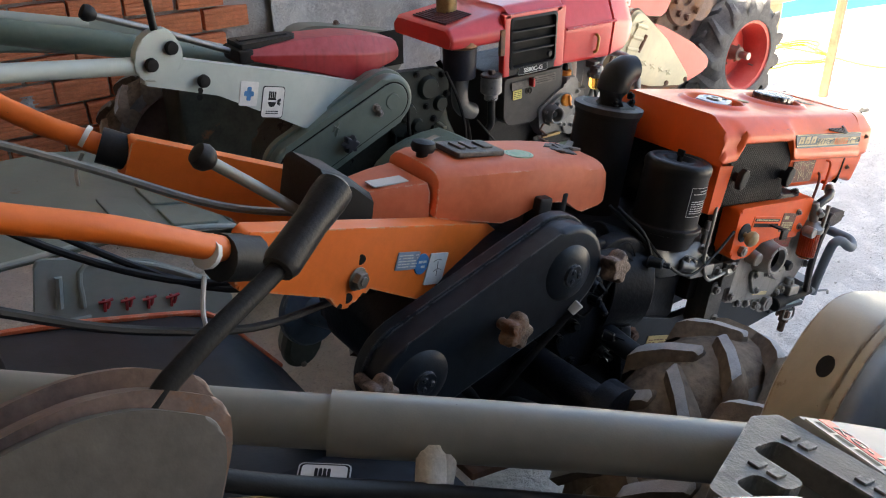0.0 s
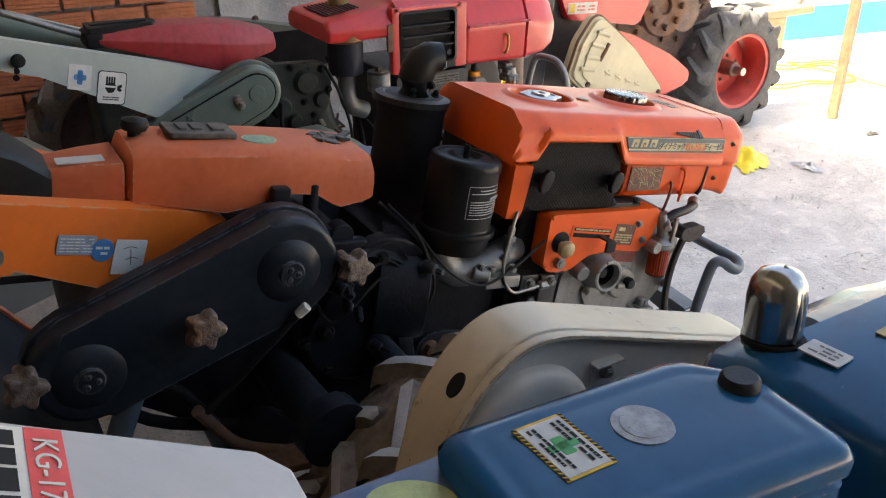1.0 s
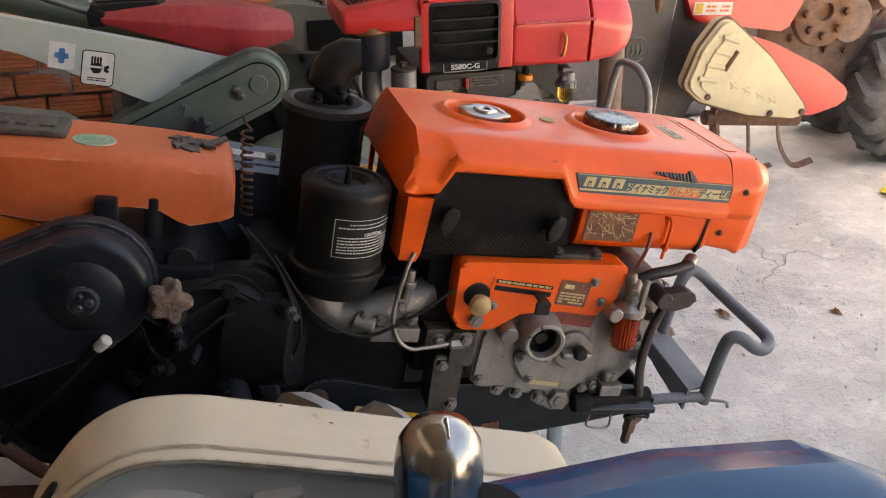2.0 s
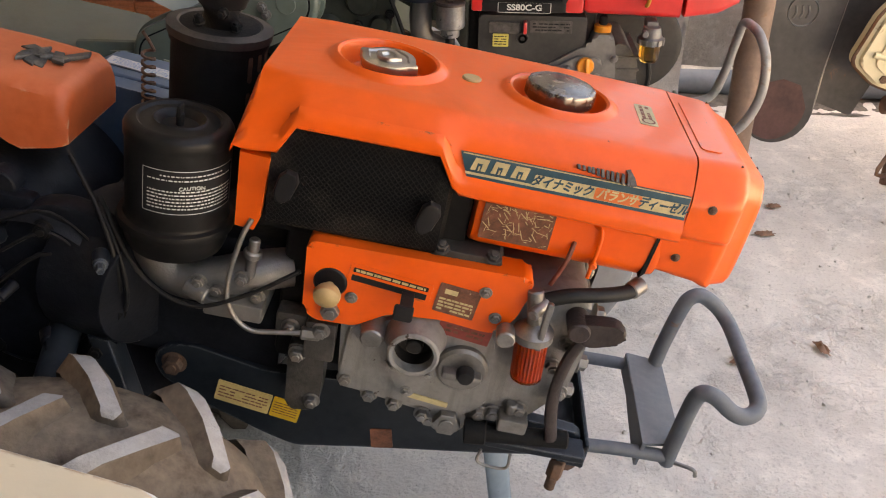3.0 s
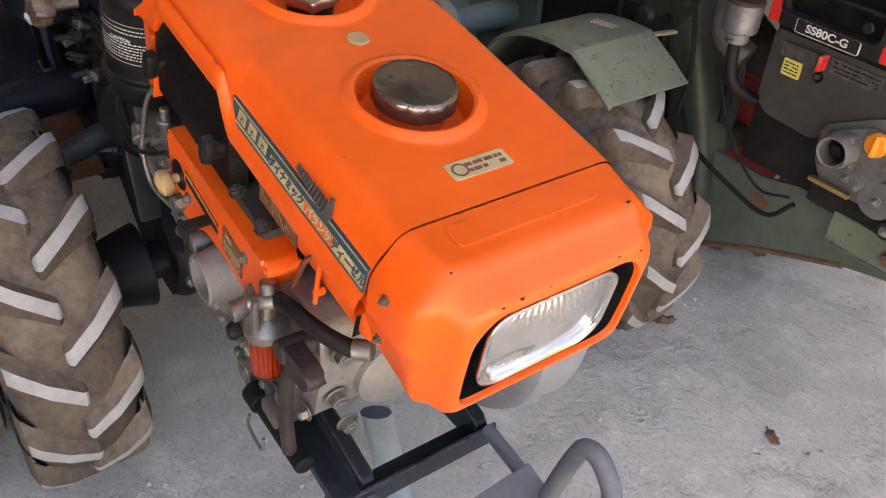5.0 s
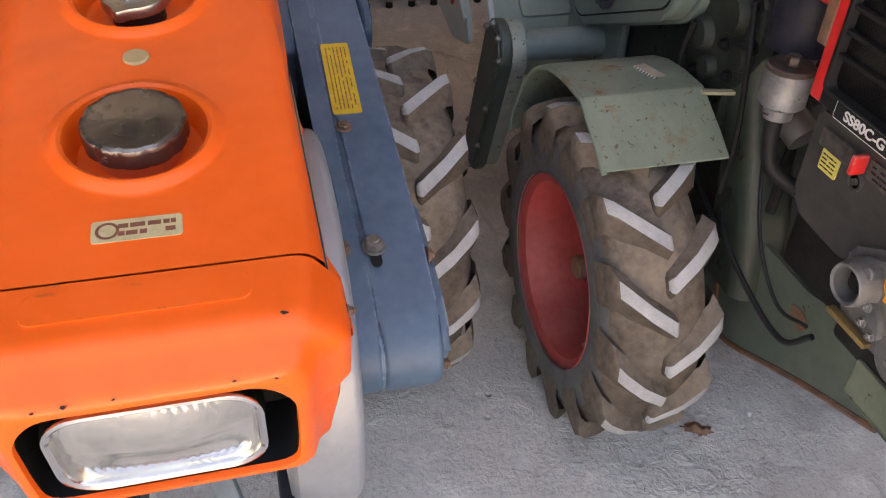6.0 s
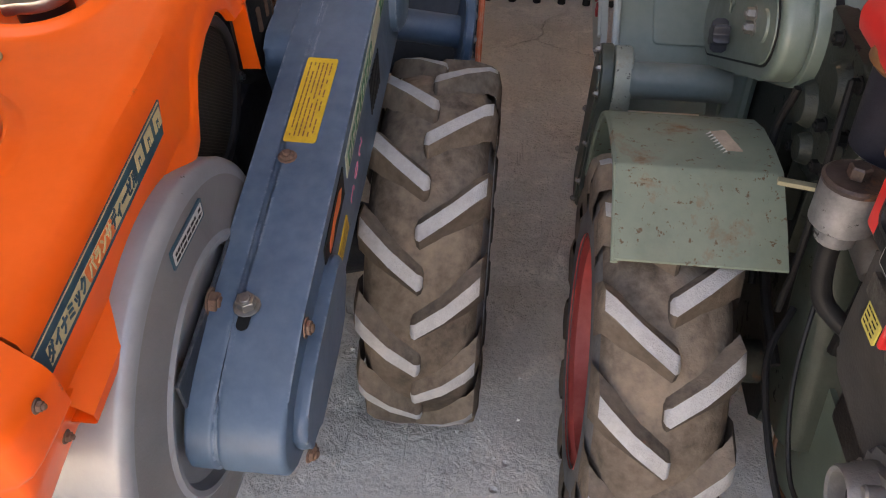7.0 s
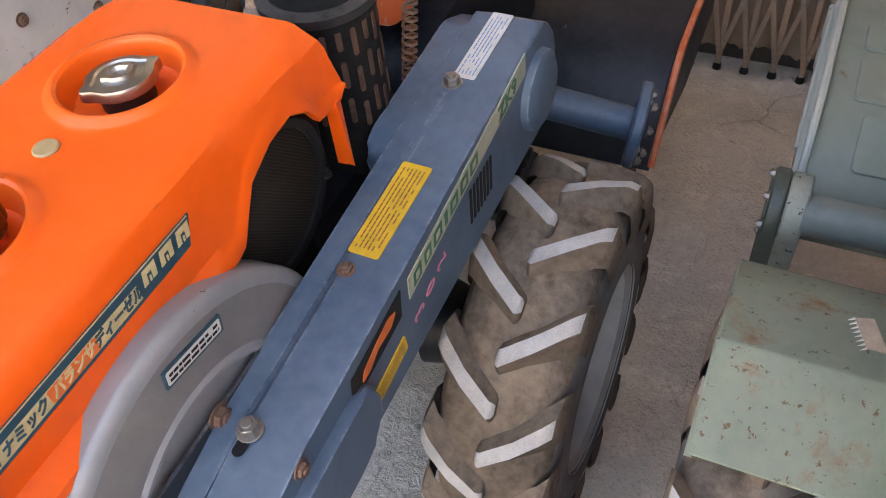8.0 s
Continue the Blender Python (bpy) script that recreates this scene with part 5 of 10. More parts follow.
tube(bm, [(0.27, -0.092, -0.475), (0.33, -0.092, -0.470), (0.40, -0.092, -0.468)], 0.010, 12, 3)
tube(bm, [(0.27, 0.088, -0.452), (0.33, 0.088, -0.450), (0.39, 0.088, -0.450)], 0.010, 12, 3)
tube(bm, [(0.396, -0.091, -0.480), (0.394, -0.094, -0.43), (0.391, -0.103, -0.352), (0.396, -0.109, -0.330), (0.412, -0.116, -0.328), (0.438, -0.123, -0.342), (0.458, -0.122, -0.346), (0.474, -0.112, -0.340), (0.4785, -0.09, -0.333),
          (0.478, 0.0, -0.331), (0.476, 0.060, -0.328), (0.466, 0.084, -0.320), (0.446, 0.090, -0.306), (0.424, 0.091, -0.297), (0.408, 0.090, -0.304), (0.401, 0.090, -0.330), (0.395, 0.089, -0.40), (0.394, 0.088, -0.45)], 0.0118, 14, 5)
bumper = part("bumper", bm, GREY_BLUE, tiller, "bent grey-blue tube bumper")
bm = bm_new()
loft(bm, [[(0.347, 0.094, -0.436 + d), (0.405, 0.094, -0.440 + d), (0.412, -0.080, -0.455 + d), (0.350, -0.098, -0.452 + d)] for d in (0, 0.005)])
loft(bm, [[(0.345 + d, 0.094, -0.432), (0.345 + d, 0.090, -0.462), (0.348 + d, 0.03, -0.468), (0.349 + d, 0.0, -0.476), (0.349 + d, -0.098, -0.490), (0.350 + d, -0.098, -0.450)] for d in (0, 0.005)])
part("weight_plate", bm, GREY_BLUE, bumper, "folded grey steel plate")
bm = bm_new()
tube(bm, [(0.404, -0.10, -0.470), (0.43, -0.11, -0.468), (0.436, -0.112, -0.478)], 0.003, 8)
part("hook", bm, STEEL, bumper)


# ---- air cleaner, muffler and intake of the orange tiller ----
bm = bm_new()
lathe(bm, [(0.0, -0.010), (0.022, -0.010), (0.026, -0.004), (0.030, -0.001), (0.034, -0.004), (0.046, -0.004), (0.049, -0.001), (0.055, -0.001), (0.060, -0.004), (0.0635, -0.010), (0.0635, -0.020), (0.062, -0.023), (0.062, -0.120), (0.064, -0.124), (0.070, -0.126), (0.0715, -0.131),
           (0.070, -0.137), (0.064, -0.139), (0.063, -0.155), (0.058, -0.168), (0.035, -0.176), (0.0, -0.176)], (-0.328, -0.111, -0.078), UP, 44)
cleaner = part("air_cleaner", bm, surface("dusty_black_can", (0.006, 0.006, 0.006), 0.38, spec=0.18, var=0.2, scale=14, dust=0.05, dust_color=(0.13, 0.105, 0.09), grain=0.06), tiller, "black enamel oil-bath air cleaner can")
bm = bm_new()
cyl(bm, (-0.328, -0.111, -0.090), (-0.328, -0.111, -0.072), 0.005, seg=10)
box(bm, -0.3305, -0.3255, -0.119, -0.103, -0.076, -0.062, 0.002)
part("wing_nut", bm, BLACK_DULL, cleaner)
bm = bm_new()
rows = []
for i in range(15):
    a = radians(-112 + 112 * i / 14)
    rows.append([(-0.328 + 0.0625 * math.cos(a), -0.111 + 0.0625 * math.sin(a), w) for w in (-0.175, -0.118)])
loft(bm, rows, closed=False)
label_sheet = part("caution_label", bm, BLACK_MARK_SHADE, cleaner, "black label with white print")
bm = bm_new()
rnd = random.Random(3)


def on_can(bm, a0, a1, w0, w1, r=0.0631):
    n = max(1, int(abs(a1 - a0) / 4))
    loft(bm, [[(-0.328 + r * math.cos(radians(a0 + (a1 - a0) * i / n)), -0.111 + r * math.sin(radians(a0 + (a1 - a0) * i / n)), w) for w in (w0, w1)] for i in range(n + 1)], closed=False)


for w in (-0.1185, -0.1745):
    on_can(bm, -110, -2, w, w + 0.0008)
for a in (-110.5, -2):
    on_can(bm, a, a + 0.7, -0.1745, -0.1180)
for k, w in enumerate((-0.1255, -0.1310, -0.1455, -0.1500, -0.1545, -0.1590, -0.1635, -0.1680)):
    a = -105 + (14 if k == 0 else 0)
    while a < (-22 if k == 0 else -8):
        d = rnd.uniform(1.0, 5.0)
        on_can(bm, a, min(a + d, -5), w, w + 0.0017)
        a += d + 1.3
part("print", bm, WHITE_TAG, label_sheet)
text_part("lettering", "CAUTION", 0.0068, WHITE_TAG, label_sheet, face_m((-0.328 + 0.0634 * math.cos(radians(-58)), -0.111 + 0.0634 * math.sin(radians(-58)), -0.1395), (0.848, 0.53, 0), (math.cos(radians(-58)), math.sin(radians(-58)), 0)))
bm = bm_new()
tube(bm, [(-0.352, -0.111, -0.225), (-0.350, -0.112, -0.262), (-0.322, -0.118, -0.290), (-0.278, -0.124, -0.288), (-0.225, -0.118, -0.268), (-0.18, -0.10, -0.262)], (0.033, 0.026), 18)
box(bm, -0.275, -0.20, -0.165, -0.085, -0.315, -0.29, 0.004)
cyl(bm, (-0.30, -0.15, -0.285), (-0.27, -0.16, -0.29), 0.012, seg=10)
intake = part("intake_manifold", bm, ALU, tiller, "dull aluminium intake pipe")
put_bolts(intake, STEEL, [((-0.285, -0.150, -0.275), OUT_R), ((-0.262, -0.150, -0.282), OUT_R), ((-0.232, -0.145, -0.262), OUT_R), ((-0.212, -0.145, -0.285), OUT_R)], 0.008, 0.010)
bm = bm_new()
tube(bm, [(-0.226, -0.150, -0.172), (-0.236, -0.158, -0.20), (-0.246, -0.165, -0.262), (-0.238, -0.168, -0.300), (-0.215, -0.168, -0.322), (-0.185, -0.165, -0.322), (-0.150, -0.160, -0.318)], 0.0034, 10)
part("injector_pipe", bm, STEEL, tiller, "thin bent steel fuel pipe")
bm = bm_new()
cyl(bm, (-0.150, -0.160, -0.318), (-0.125, -0.158, -0.317), 0.009, seg=6)
part("pipe_union", bm, STEEL, tiller)
bm = bm_new()
cyl(bm, (-0.225, -0.140, -0.262), (-0.222, -0.140, -0.205), 0.007, seg=12)
cyl(bm, (-0.224, -0.140, -0.232), (-0.223, -0.140, -0.222), 0.012, seg=12)
part("stud", bm, STEEL, tiller)
bm = bm_new()
tube(bm, [(-0.42, -0.12, -0.20), (-0.36, -0.16, -0.27), (-0.29, -0.172, -0.30), (-0.22, -0.168, -0.27), (-0.16, -0.162, -0.225)], 0.0028, 8)
part("throttle_cable", bm, HOSE, tiller)
bm = bm_new()
prism(bm, [(-0.165, -0.345), (-0.115, -0.345), (-0.115, -0.445), (-0.135, -0.46), (-0.16, -0.455)], -0.150, -0.10, 0.004, r=0.01)
box(bm, -0.145, -0.105, -0.158, -0.145, -0.36, -0.30, 0.003)
box(bm, -0.185, -0.145, -0.150, -0.12, -0.335, -0.30, 0.003)
pump = part("injection_pump", bm, surface("oily_grey_pump", (0.045, 0.042, 0.038), 0.45, 0.3, var=0.35, scale=24, dust=0.3, grain=0.4), tiller)
put_bolts(pump, STEEL, [((-0.152, -0.150, -0.36), OUT_R), ((-0.125, -0.150, -0.435), OUT_R), ((-0.125, -0.158, -0.31), OUT_R), ((-0.165, -0.150, -0.318), OUT_R)], 0.009, 0.01)
# muffler with slotted guard and elbow
bm = bm_new()
mc = (-0.338, 0.078)
lathe(bm, [(0.0, 0.0), (0.050, 0.0), (0.062, -0.003), (0.066, -0.010), (0.066, -0.022), (0.063, -0.026), (0.063, -0.215), (0.066, -0.222), (0.060, -0.235), (0.0, -0.240)], (mc[0], mc[1], -0.022), UP, 40)
muff = part("muffler", bm, BLACK_DULL, tiller, "sooty black muffler with a slotted heat guard")
bm = bm_new()
for k in range(12):
    a = radians(-35 + 16.4 * k)
    for w in (-0.065, -0.115, -0.165):
        ww = w + (0.012 if k % 2 else 0)
        mm = face_m((mc[0] + 0.0632 * math.cos(a), mc[1] + 0.0632 * math.sin(a), ww), (-math.sin(a), math.cos(a), 0), (math.cos(a), math.sin(a), 0))
        prism(bm, rrect(0.0035, 0.018, 0.0033, 3), -0.001, 0.0006, 0, mm)
tagged(part("guard_slotting", bm, surface("dark_rust", (0.07, 0.036, 0.022), 0.8, var=0.4, scale=40), muff), kind="stuff")
bm = bm_new()
lathe(bm, [(0.055, 0.0), (0.069, 0.001), (0.070, 0.012), (0.056, 0.015), (0.052, 0.013)], (mc[0], mc[1], -0.036), UP, 40)
part("guard_ring", bm, surface("grey_steel_ring", (0.020, 0.020, 0.021), 0.5, 0.3, var=0.2, scale=30, dust=0.2), muff)
bm = bm_new()
rings = []
for p, d, r in (((mc[0], mc[1], -0.024), (0, 0, 1), 0.031), ((mc[0], mc[1], 0.006), (0.05, 0, 1), 0.032), ((mc[0] + 0.003, mc[1], 0.022), (0.35, 0, 1), 0.033), ((mc[0] + 0.010, mc[1], 0.037), (0.8, -0.05, 1), 0.033), ((mc[0] + 0.024, mc[1] - 0.002, 0.048), (1, -0.1, 0.5), 0.030), ((mc[0] + 0.042, mc[1] - 0.004, 0.050), (1, -0.1, 0.1), 0.027)):
    mm = axis_m(p, d)
    rings.append([mm @ V(r * math.cos(a), r * math.sin(a), 0) for a in [2 * math.pi * i / 24 for i in range(24)]])
loft(bm, rings)
elbow = part("exhaust_elbow", bm, BLACK, muff, "black bolted exhaust elbow")
put_bolts(elbow, BLACK_DULL, [((mc[0] + 0.012, mc[1] - 0.036, 0.004), OUT_R), ((mc[0] - 0.020, mc[1] - 0.030, -0.016), (0, -0.5, 1)), ((mc[0] + 0.028, mc[1] - 0.030, -0.016), (0, -0.5, 1))], 0.006, 0.010)

# ---- left side: flywheel housing and belt cover ----
bm = bm_new()
fc = (0.105, 0.118, -0.292)
lathe(bm, [(0.150, -0.030), (0.196, -0.026), (0.206, -0.018), (0.2080, -0.008), (0.2105, 0.030), (0.2115, 0.040), (0.2100, 0.045), (0.205, 0.049), (0.200, 0.0505), (0.195, 0.051)], fc, OUT_L, 72)
lathe(bm, [(0.140, 0.0545), (0.134, 0.058), (0.128, 0.057), (0.122, 0.046), (0.0, 0.044)], fc, OUT_L, 64)
fly = part("flywheel_housing", bm, surface("silver_housing_paint", (0.27, 0.285, 0.30), 0.36, 0.2, var=0.14, scale=10, dust=0.2, dust_color=(0.26, 0.22, 0.18), chips=0.5, chip_color=(0.05, 0.045, 0.04), rust=0.26, grain=0.08), tiller, "silver-grey round flywheel housing")
bm = bm_new()
lathe(bm, [(0.1955, 0.0505), (0.190, 0.0515), (0.160, 0.0530), (0.139, 0.0550)], fc, OUT_L, 64)
part("inner_face", bm, surface("grey_housing_face", (0.20, 0.195, 0.19), 0.4, 0.2, var=0.14, scale=12, dust=0.3, dust_color=(0.22, 0.18, 0.14)), fly)
bm = bm_new()
a = radians(99)
mm = face_m((fc[0] + 0.174 * math.cos(a), fc[1] + 0.0528, fc[2] + 0.174 * math.sin(a)), (-math.sin(a), 0, math.cos(a)), OUT_L)
decal(bm, mm, 0.040, 0.0105, 0.002, 0.001, 0)
decal(bm, mm, 0.037, 0.0075, 0.002, 0.0014, 1)
bars(bm, mm, 0.034, 0.006, 2, 4, 2, 0.0018)
part("name_label", bm, [TEAL_TAG, WHITE_TAG, BLACK_MARK_SHADE], fly, "small white label with teal rim")
put_bolts(fly, RUSTY, [((0.090, 0.176, -0.206), OUT_L)], 0.011, 0.009)


def cover_outline(u0, u1, top0, top1, bot, rr):
    pts = [(u0 + 0.06, top0), (-0.25, -0.180), (0.09, -0.206), (u1 - 0.06, top1)]
    cx, cz = u1 - 0.062, (top1 + bot) / 2 - 0.004
    for k in range(1, 9):
        a = radians(90 - 180 * k / 9)
        pts.append((cx + 0.066 * math.cos(a), cz + (top1 - bot) / 2 * math.sin(a)))
    pts += [(u1 - 0.07, bot - 0.008), (-0.10, bot), (u0 + 0.06, bot - 0.004)]
    cx, cz = u0 + 0.075, (top0 + bot) / 2
    for k in range(1, 9):
        a = radians(270 - 180 * k / 9)
        pts.append((cx + 0.078 * math.cos(a), cz + (top0 - bot) / 2 * math.sin(a)))
    return pts


bm = bm_new()
prism(bm, cover_outline(-0.60, 0.218, -0.163, -0.222, -0.334, 0.06), 0.174, 0.2025, 0.005, seg=3)
prism(bm, cover_outline(-0.597, 0.215, -0.1655, -0.2245, -0.3315, 0.06), 0.200, 0.208, 0)
prism(bm, cover_outline(-0.60, 0.218, -0.163, -0.222, -0.334, 0.06), 0.2040, 0.270, 0.007, seg=4)
prism(bm, [(-0.59, -0.20), (-0.52, -0.168), (-0.30, -0.182), (-0.275, -0.20), (-0.30, -0.32), (-0.58, -0.32)], 0.140, 0.180, 0.008, r=0.015)
belt = part("belt_cover", bm, BLUE, tiller, "long slate-blue belt cover", angle=45)
bm = bm_new()
box(bm, -0.56, 0.19, 0.1735, 0.1775, -0.340, -0.20, 0.001)
part("back_plate", bm, BLUE_DARK, belt)
bm = bm_new()
prism(bm, [(-0.02, -0.236), (0.06, -0.238), (0.140, -0.243), (0.190, -0.262), (0.196, -0.295), (0.165, -0.326), (0.04, -0.330), (-0.01, -0.315)], 0.268, 0.284, 0.010, r=0.03, seg=3)
part("pulley_bulge", bm, BLUE, belt)
bm = bm_new()
lathe(bm, [(0.058, 0), (0.056, 0.012), (0.046, 0.018), (0.0, 0.019)], (-0.515, 0.268, -0.250), OUT_L, 32)
part("pulley_bulge", bm, BLUE, belt)
put_bolts(belt, RUSTY, [((0.105, 0.272, -0.215), OUT_L), ((0.005, 0.270, -0.268), OUT_L), ((0.183, 0.280, -0.318), (0.3, 1, 0)), ((-0.101, 0.212, -0.1925), UP)], 0.008, 0.006)
put_bolts(belt, STEEL, [((0.093, 0.214, -0.2045), UP), ((-0.40, 0.204, -0.172), UP)], 0.010, 0.012)
# the slot is a black patch, its depth only painted
bm = bm_new()
prism(bm, rrect(0.018, 0.006, 0.006, 3), 0, 0.0012, 0, face_m((0.102, 0.214, -0.2068), (1, 0, -0.1), UP))
part("adjust_slot", bm, BLACK_MARK_SHADE, belt)
bm = bm_new()
mm = face_m((-0.19, 0.222, -0.1838), (-0.99, 0.02, 0.08), (0.08, 0, 1))
decal(bm, mm, 0.068, 0.0185, 0.003, 0.0008)
bars(bm, mm, 0.060, 0.015, 6, 14, 1, 0.0012, 0.3)
part("caution_label", bm, [YELLOW_TAG, BROWN_TAG], belt, "yellow caution label with fine print")
bm = bm_new()
mm = face_m((-0.478, 0.215, -0.1655), (-0.99, 0.02, 0.08), (0.07, 0, 1))
decal(bm, mm, 0.066, 0.0145, 0.002, 0.0008)
bars(bm, mm, 0.060, 0.012, 5, 15, 1, 0.0012, 0.3)
part("white_label", bm, [WHITE_TAG, BLUE_TAG], belt, "white label with faint blue print")
bm = bm_new()
mm = face_m((-0.295, 0.2705, -0.203), (-0.988, 0, 0.12), OUT_L)
prism(bm, [(-0.178, -0.014), (-0.172, 0.0155), (0.185, 0.0155), (0.180, -0.016)], -0.001, 0.0008, 0, mm, 0)
x = -0.165
for k, wd in enumerate((0.020, 0.018, 0.022, 0.008, 0.022, 0.022, 0.022)):
    prism(bm, [(x, -0.009), (x + wd, -0.009), (x + wd + 0.004, 0.010), (x + 0.004, 0.010)], 0, 0.0014, 0, mm, 1)
    if wd > 0.01:
        prism(bm, [(x + 0.006, -0.004), (x + wd - 0.006, -0.004), (x + wd - 0.003, 0.005), (x + 0.009, 0.005)], 0, 0.0018, 0, mm, 0)
    x += wd + 0.008
strip = part("side_stripe", bm, [surface("sage_stripe", (0.36, 0.37, 0.28), 0.5, var=0.15, scale=40, chips=0.3, chip_color=(0.06, 0.09, 0.12)), surface("green_print", (0.02, 0.13, 0.06), 0.5, var=0.15, scale=40)], belt, "pale stripe with green lettering")
text_part("lettering", "ZK9", 0.030, bpy.data.materials["green_print"], strip, mm @ Matrix.Translation((0.118, -0.001, 0.0012)), sx=1.15, bold=0.0006)
bm = bm_new()
mm = face_m((-0.045, 0.2705, -0.228), (-0.99, 0, 0.1), OUT_L)
prism(bm, [(-0.060, -0.018), (0.052, -0.020), (0.062, 0.016), (-0.050, 0.016)], -0.001, 0.0008, 0, mm, 0)
prism(bm, [(-0.038, -0.010), (-0.02, -0.012), (0.0, -0.004), (0.03, -0.008), (0.045, 0.002), (0.030, 0.010), (0.0, 0.008), (-0.03, 0.002)], 0, 0.0013, 0, mm, 1, r=0.004)
part("picture_sticker", bm, [BLACK_MARK_SHADE, ORANGE_TAG], belt, "dark sticker with a plain orange shape")
bm = bm_new()
mm = face_m((-0.052, 0.2705, -0.292), (-0.99, 0, 0.12), OUT_L)
decal(bm, mm, 0.046, 0.0125, 0.002, 0.0008)
bars(bm, mm, 0.040, 0.010, 4, 16, 1, 0.0012, 0.3)
part("caution_label", bm, [YELLOW_TAG, BROWN_TAG], belt, "yellow caution label")
# vents as black strips on the sheet, painted shade instead of openings
for k in range(7):
    bm = bm_new()
    prism(bm, [(-0.352 + k * 0.0105, -0.285), (-0.3465 + k * 0.0105, -0.285), (-0.3495 + k * 0.0105, -0.232), (-0.355 + k * 0.0105, -0.232)], 0.268, 0.2712, 0)
    part("vent_slot", bm, BLACK_MARK_SHADE, belt)
for k, ch in enumerate("302"):
    text_part("chalk_figure", ch, 0.034, CHALK, belt, face_m((-0.136 - 0.032 * k, 0.2708, -0.279 + 0.008 * k), (0.25, 0, 1), OUT_L), sx=0.8)

# ---- rear part: hood, beams, chain case, gearbox ----
bm = bm_new()
rings = []
for u, wb, wt, hv in ((-0.868, -0.160, -0.106, 0.066), (-0.862, -0.166, -0.092, 0.073), (-0.84, -0.168, -0.086, 0.076), (-0.726, -0.184, -0.082, 0.080), (-0.690, -0.176, -0.082, 0.080), (-0.660, -0.163, -0.082, 0.081), (-0.620, -0.155, -0.083, 0.081), (-0.580, -0.157, -0.084, 0.081), (-0.550, -0.174, -0.086, 0.081), (-0.535, -0.179, -0.087, 0.081),
                      (-0.495, -0.170, -0.090, 0.080), (-0.483, -0.166, -0.097, 0.078), (-0.477, -0.163, -0.110, 0.075)):
    rings.append([(u, v, w) for v, w in ((-hv + 0.004, wb), (-hv, wb), (-hv, (wb + wt) / 2 - 0.004), (-hv + 0.004, wt - 0.014), (-hv + 0.016, wt - 0.003), (-hv + 0.03, wt), (0, wt + 0.002), (hv - 0.03, wt), (hv - 0.016, wt - 0.003), (hv - 0.004, wt - 0.014), (hv, (wb + wt) / 2 - 0.004), (hv, wb), (hv - 0.004, wb))])
loft(bm, rings)
rhood = part("rear_hood", bm, ORANGE_OLD, tiller, "faded orange gearbox hood with dents", angle=40)
bm = bm_new()
rings = []
for u, wb, wt, hv in ((-0.975, -0.180, -0.128, 0.044), (-0.92, -0.184, -0.118, 0.056), (-0.872, -0.186, -0.112, 0.064)):
    rings.append([(u, v, w) for v, w in ((-hv - 0.008, wb), (-hv, wt - 0.012), (-hv + 0.010, wt), (hv - 0.010, wt), (hv, wt - 0.012), (hv + 0.008, wb))])
loft(bm, rings)
part("neck_cover", bm, ORANGE_OLD, rhood)
bm = bm_new()
decal(bm, face_m((-0.925, -0.020, -0.1175), (1, 0, 0.1), (-0.09, 0, 1)), 0.032, 0.014, 0.002, 0.001)
part("faded_label", bm, WHITE_TAG, rhood)
bm = bm_new()
loft(bm, [[(u, v, w) for v, w in ((-hv, wb), (-hv * 0.95, wt - 0.01), (-hv * 0.7, wt), (hv * 0.7, wt), (hv * 0.95, wt - 0.01), (hv, wb))] for u, wb, wt, hv in ((-1.065, -0.150, -0.088, 0.060), (-1.06, -0.170, -0.082, 0.064), (-1.01, -0.19, -0.098, 0.062), (-0.965, -0.186, -0.128, 0.052))])
part("rubber_shroud", bm, HOSE, rhood, "black rubber lever shroud")
bm = bm_new()
mm = face_m((-0.752, 0.0, -0.080), (1, 0, 0), UP)
prism(bm, rrect(0.052, 0.034, 0.006, 3), -0.002, 0.008, 0.003, mm)
for k, (x, wd) in enumerate(((-0.028, 0.014), (-0.006, 0.016), (0.026, 0.022))):
    prism(bm, rrect(wd * 0.45, 0.018, 0.003, 2, x, 0), 0.007, 0.0115, 0.001, mm)
part("badge", bm, BADGE, rhood, "cast pewter badge")
bm = bm_new()
mm = face_m((-0.665, -0.028, -0.0815), (1, 0, 0), UP)
lathe(bm, [(0.0, 0.0012), (0.028, 0.0012), (0.0282, -0.001)], (0, 0, 0), UP, 28, mm @ Matrix.Diagonal((1, 0.85, 1, 1)))
lathe(bm, [(0.021, 0.0016), (0.0235, 0.0016)], (0, 0, 0), UP, 28, mm @ Matrix.Diagonal((1, 0.85, 1, 1)), 1)
bars(bm, mm, 0.015, 0.009, 3, 21, 1, 0.0016)
part("round_sticker", bm, [surface("pale_green_sticker", (0.42, 0.50, 0.34), 0.5, var=0.15, scale=50), GREEN_TAG], rhood, "pale green oval sticker")
bm = bm_new()
rnd = random.Random(12)
for k in range(9):
    mm = face_m((-0.528 + rnd.uniform(-0.024, 0.024), -0.008 + rnd.uniform(-0.02, 0.02), -0.086), (math.cos(k), math.sin(k), 0), (rnd.uniform(-0.2, 0.2), rnd.uniform(-0.2, 0.2), 1))
    prism(bm, [(-0.022, -0.006), (0.018, -0.008), (0.024, 0.004), (-0.012, 0.008)], 0, 0.006, 0.002, mm)
tagged(part("grease_lump", bm, BADGE, rhood, "cracked lump of dried grease"), kind="stuff")
bm = bm_new()
lathe(bm, [(0.010, -0.004), (0.010, 0.008), (0.018, 0.010), (0.021, 0.017), (0.019, 0.025), (0.010, 0.028), (0.0, 0.0285)], (-0.846, 0.004, -0.088), UP, 20)
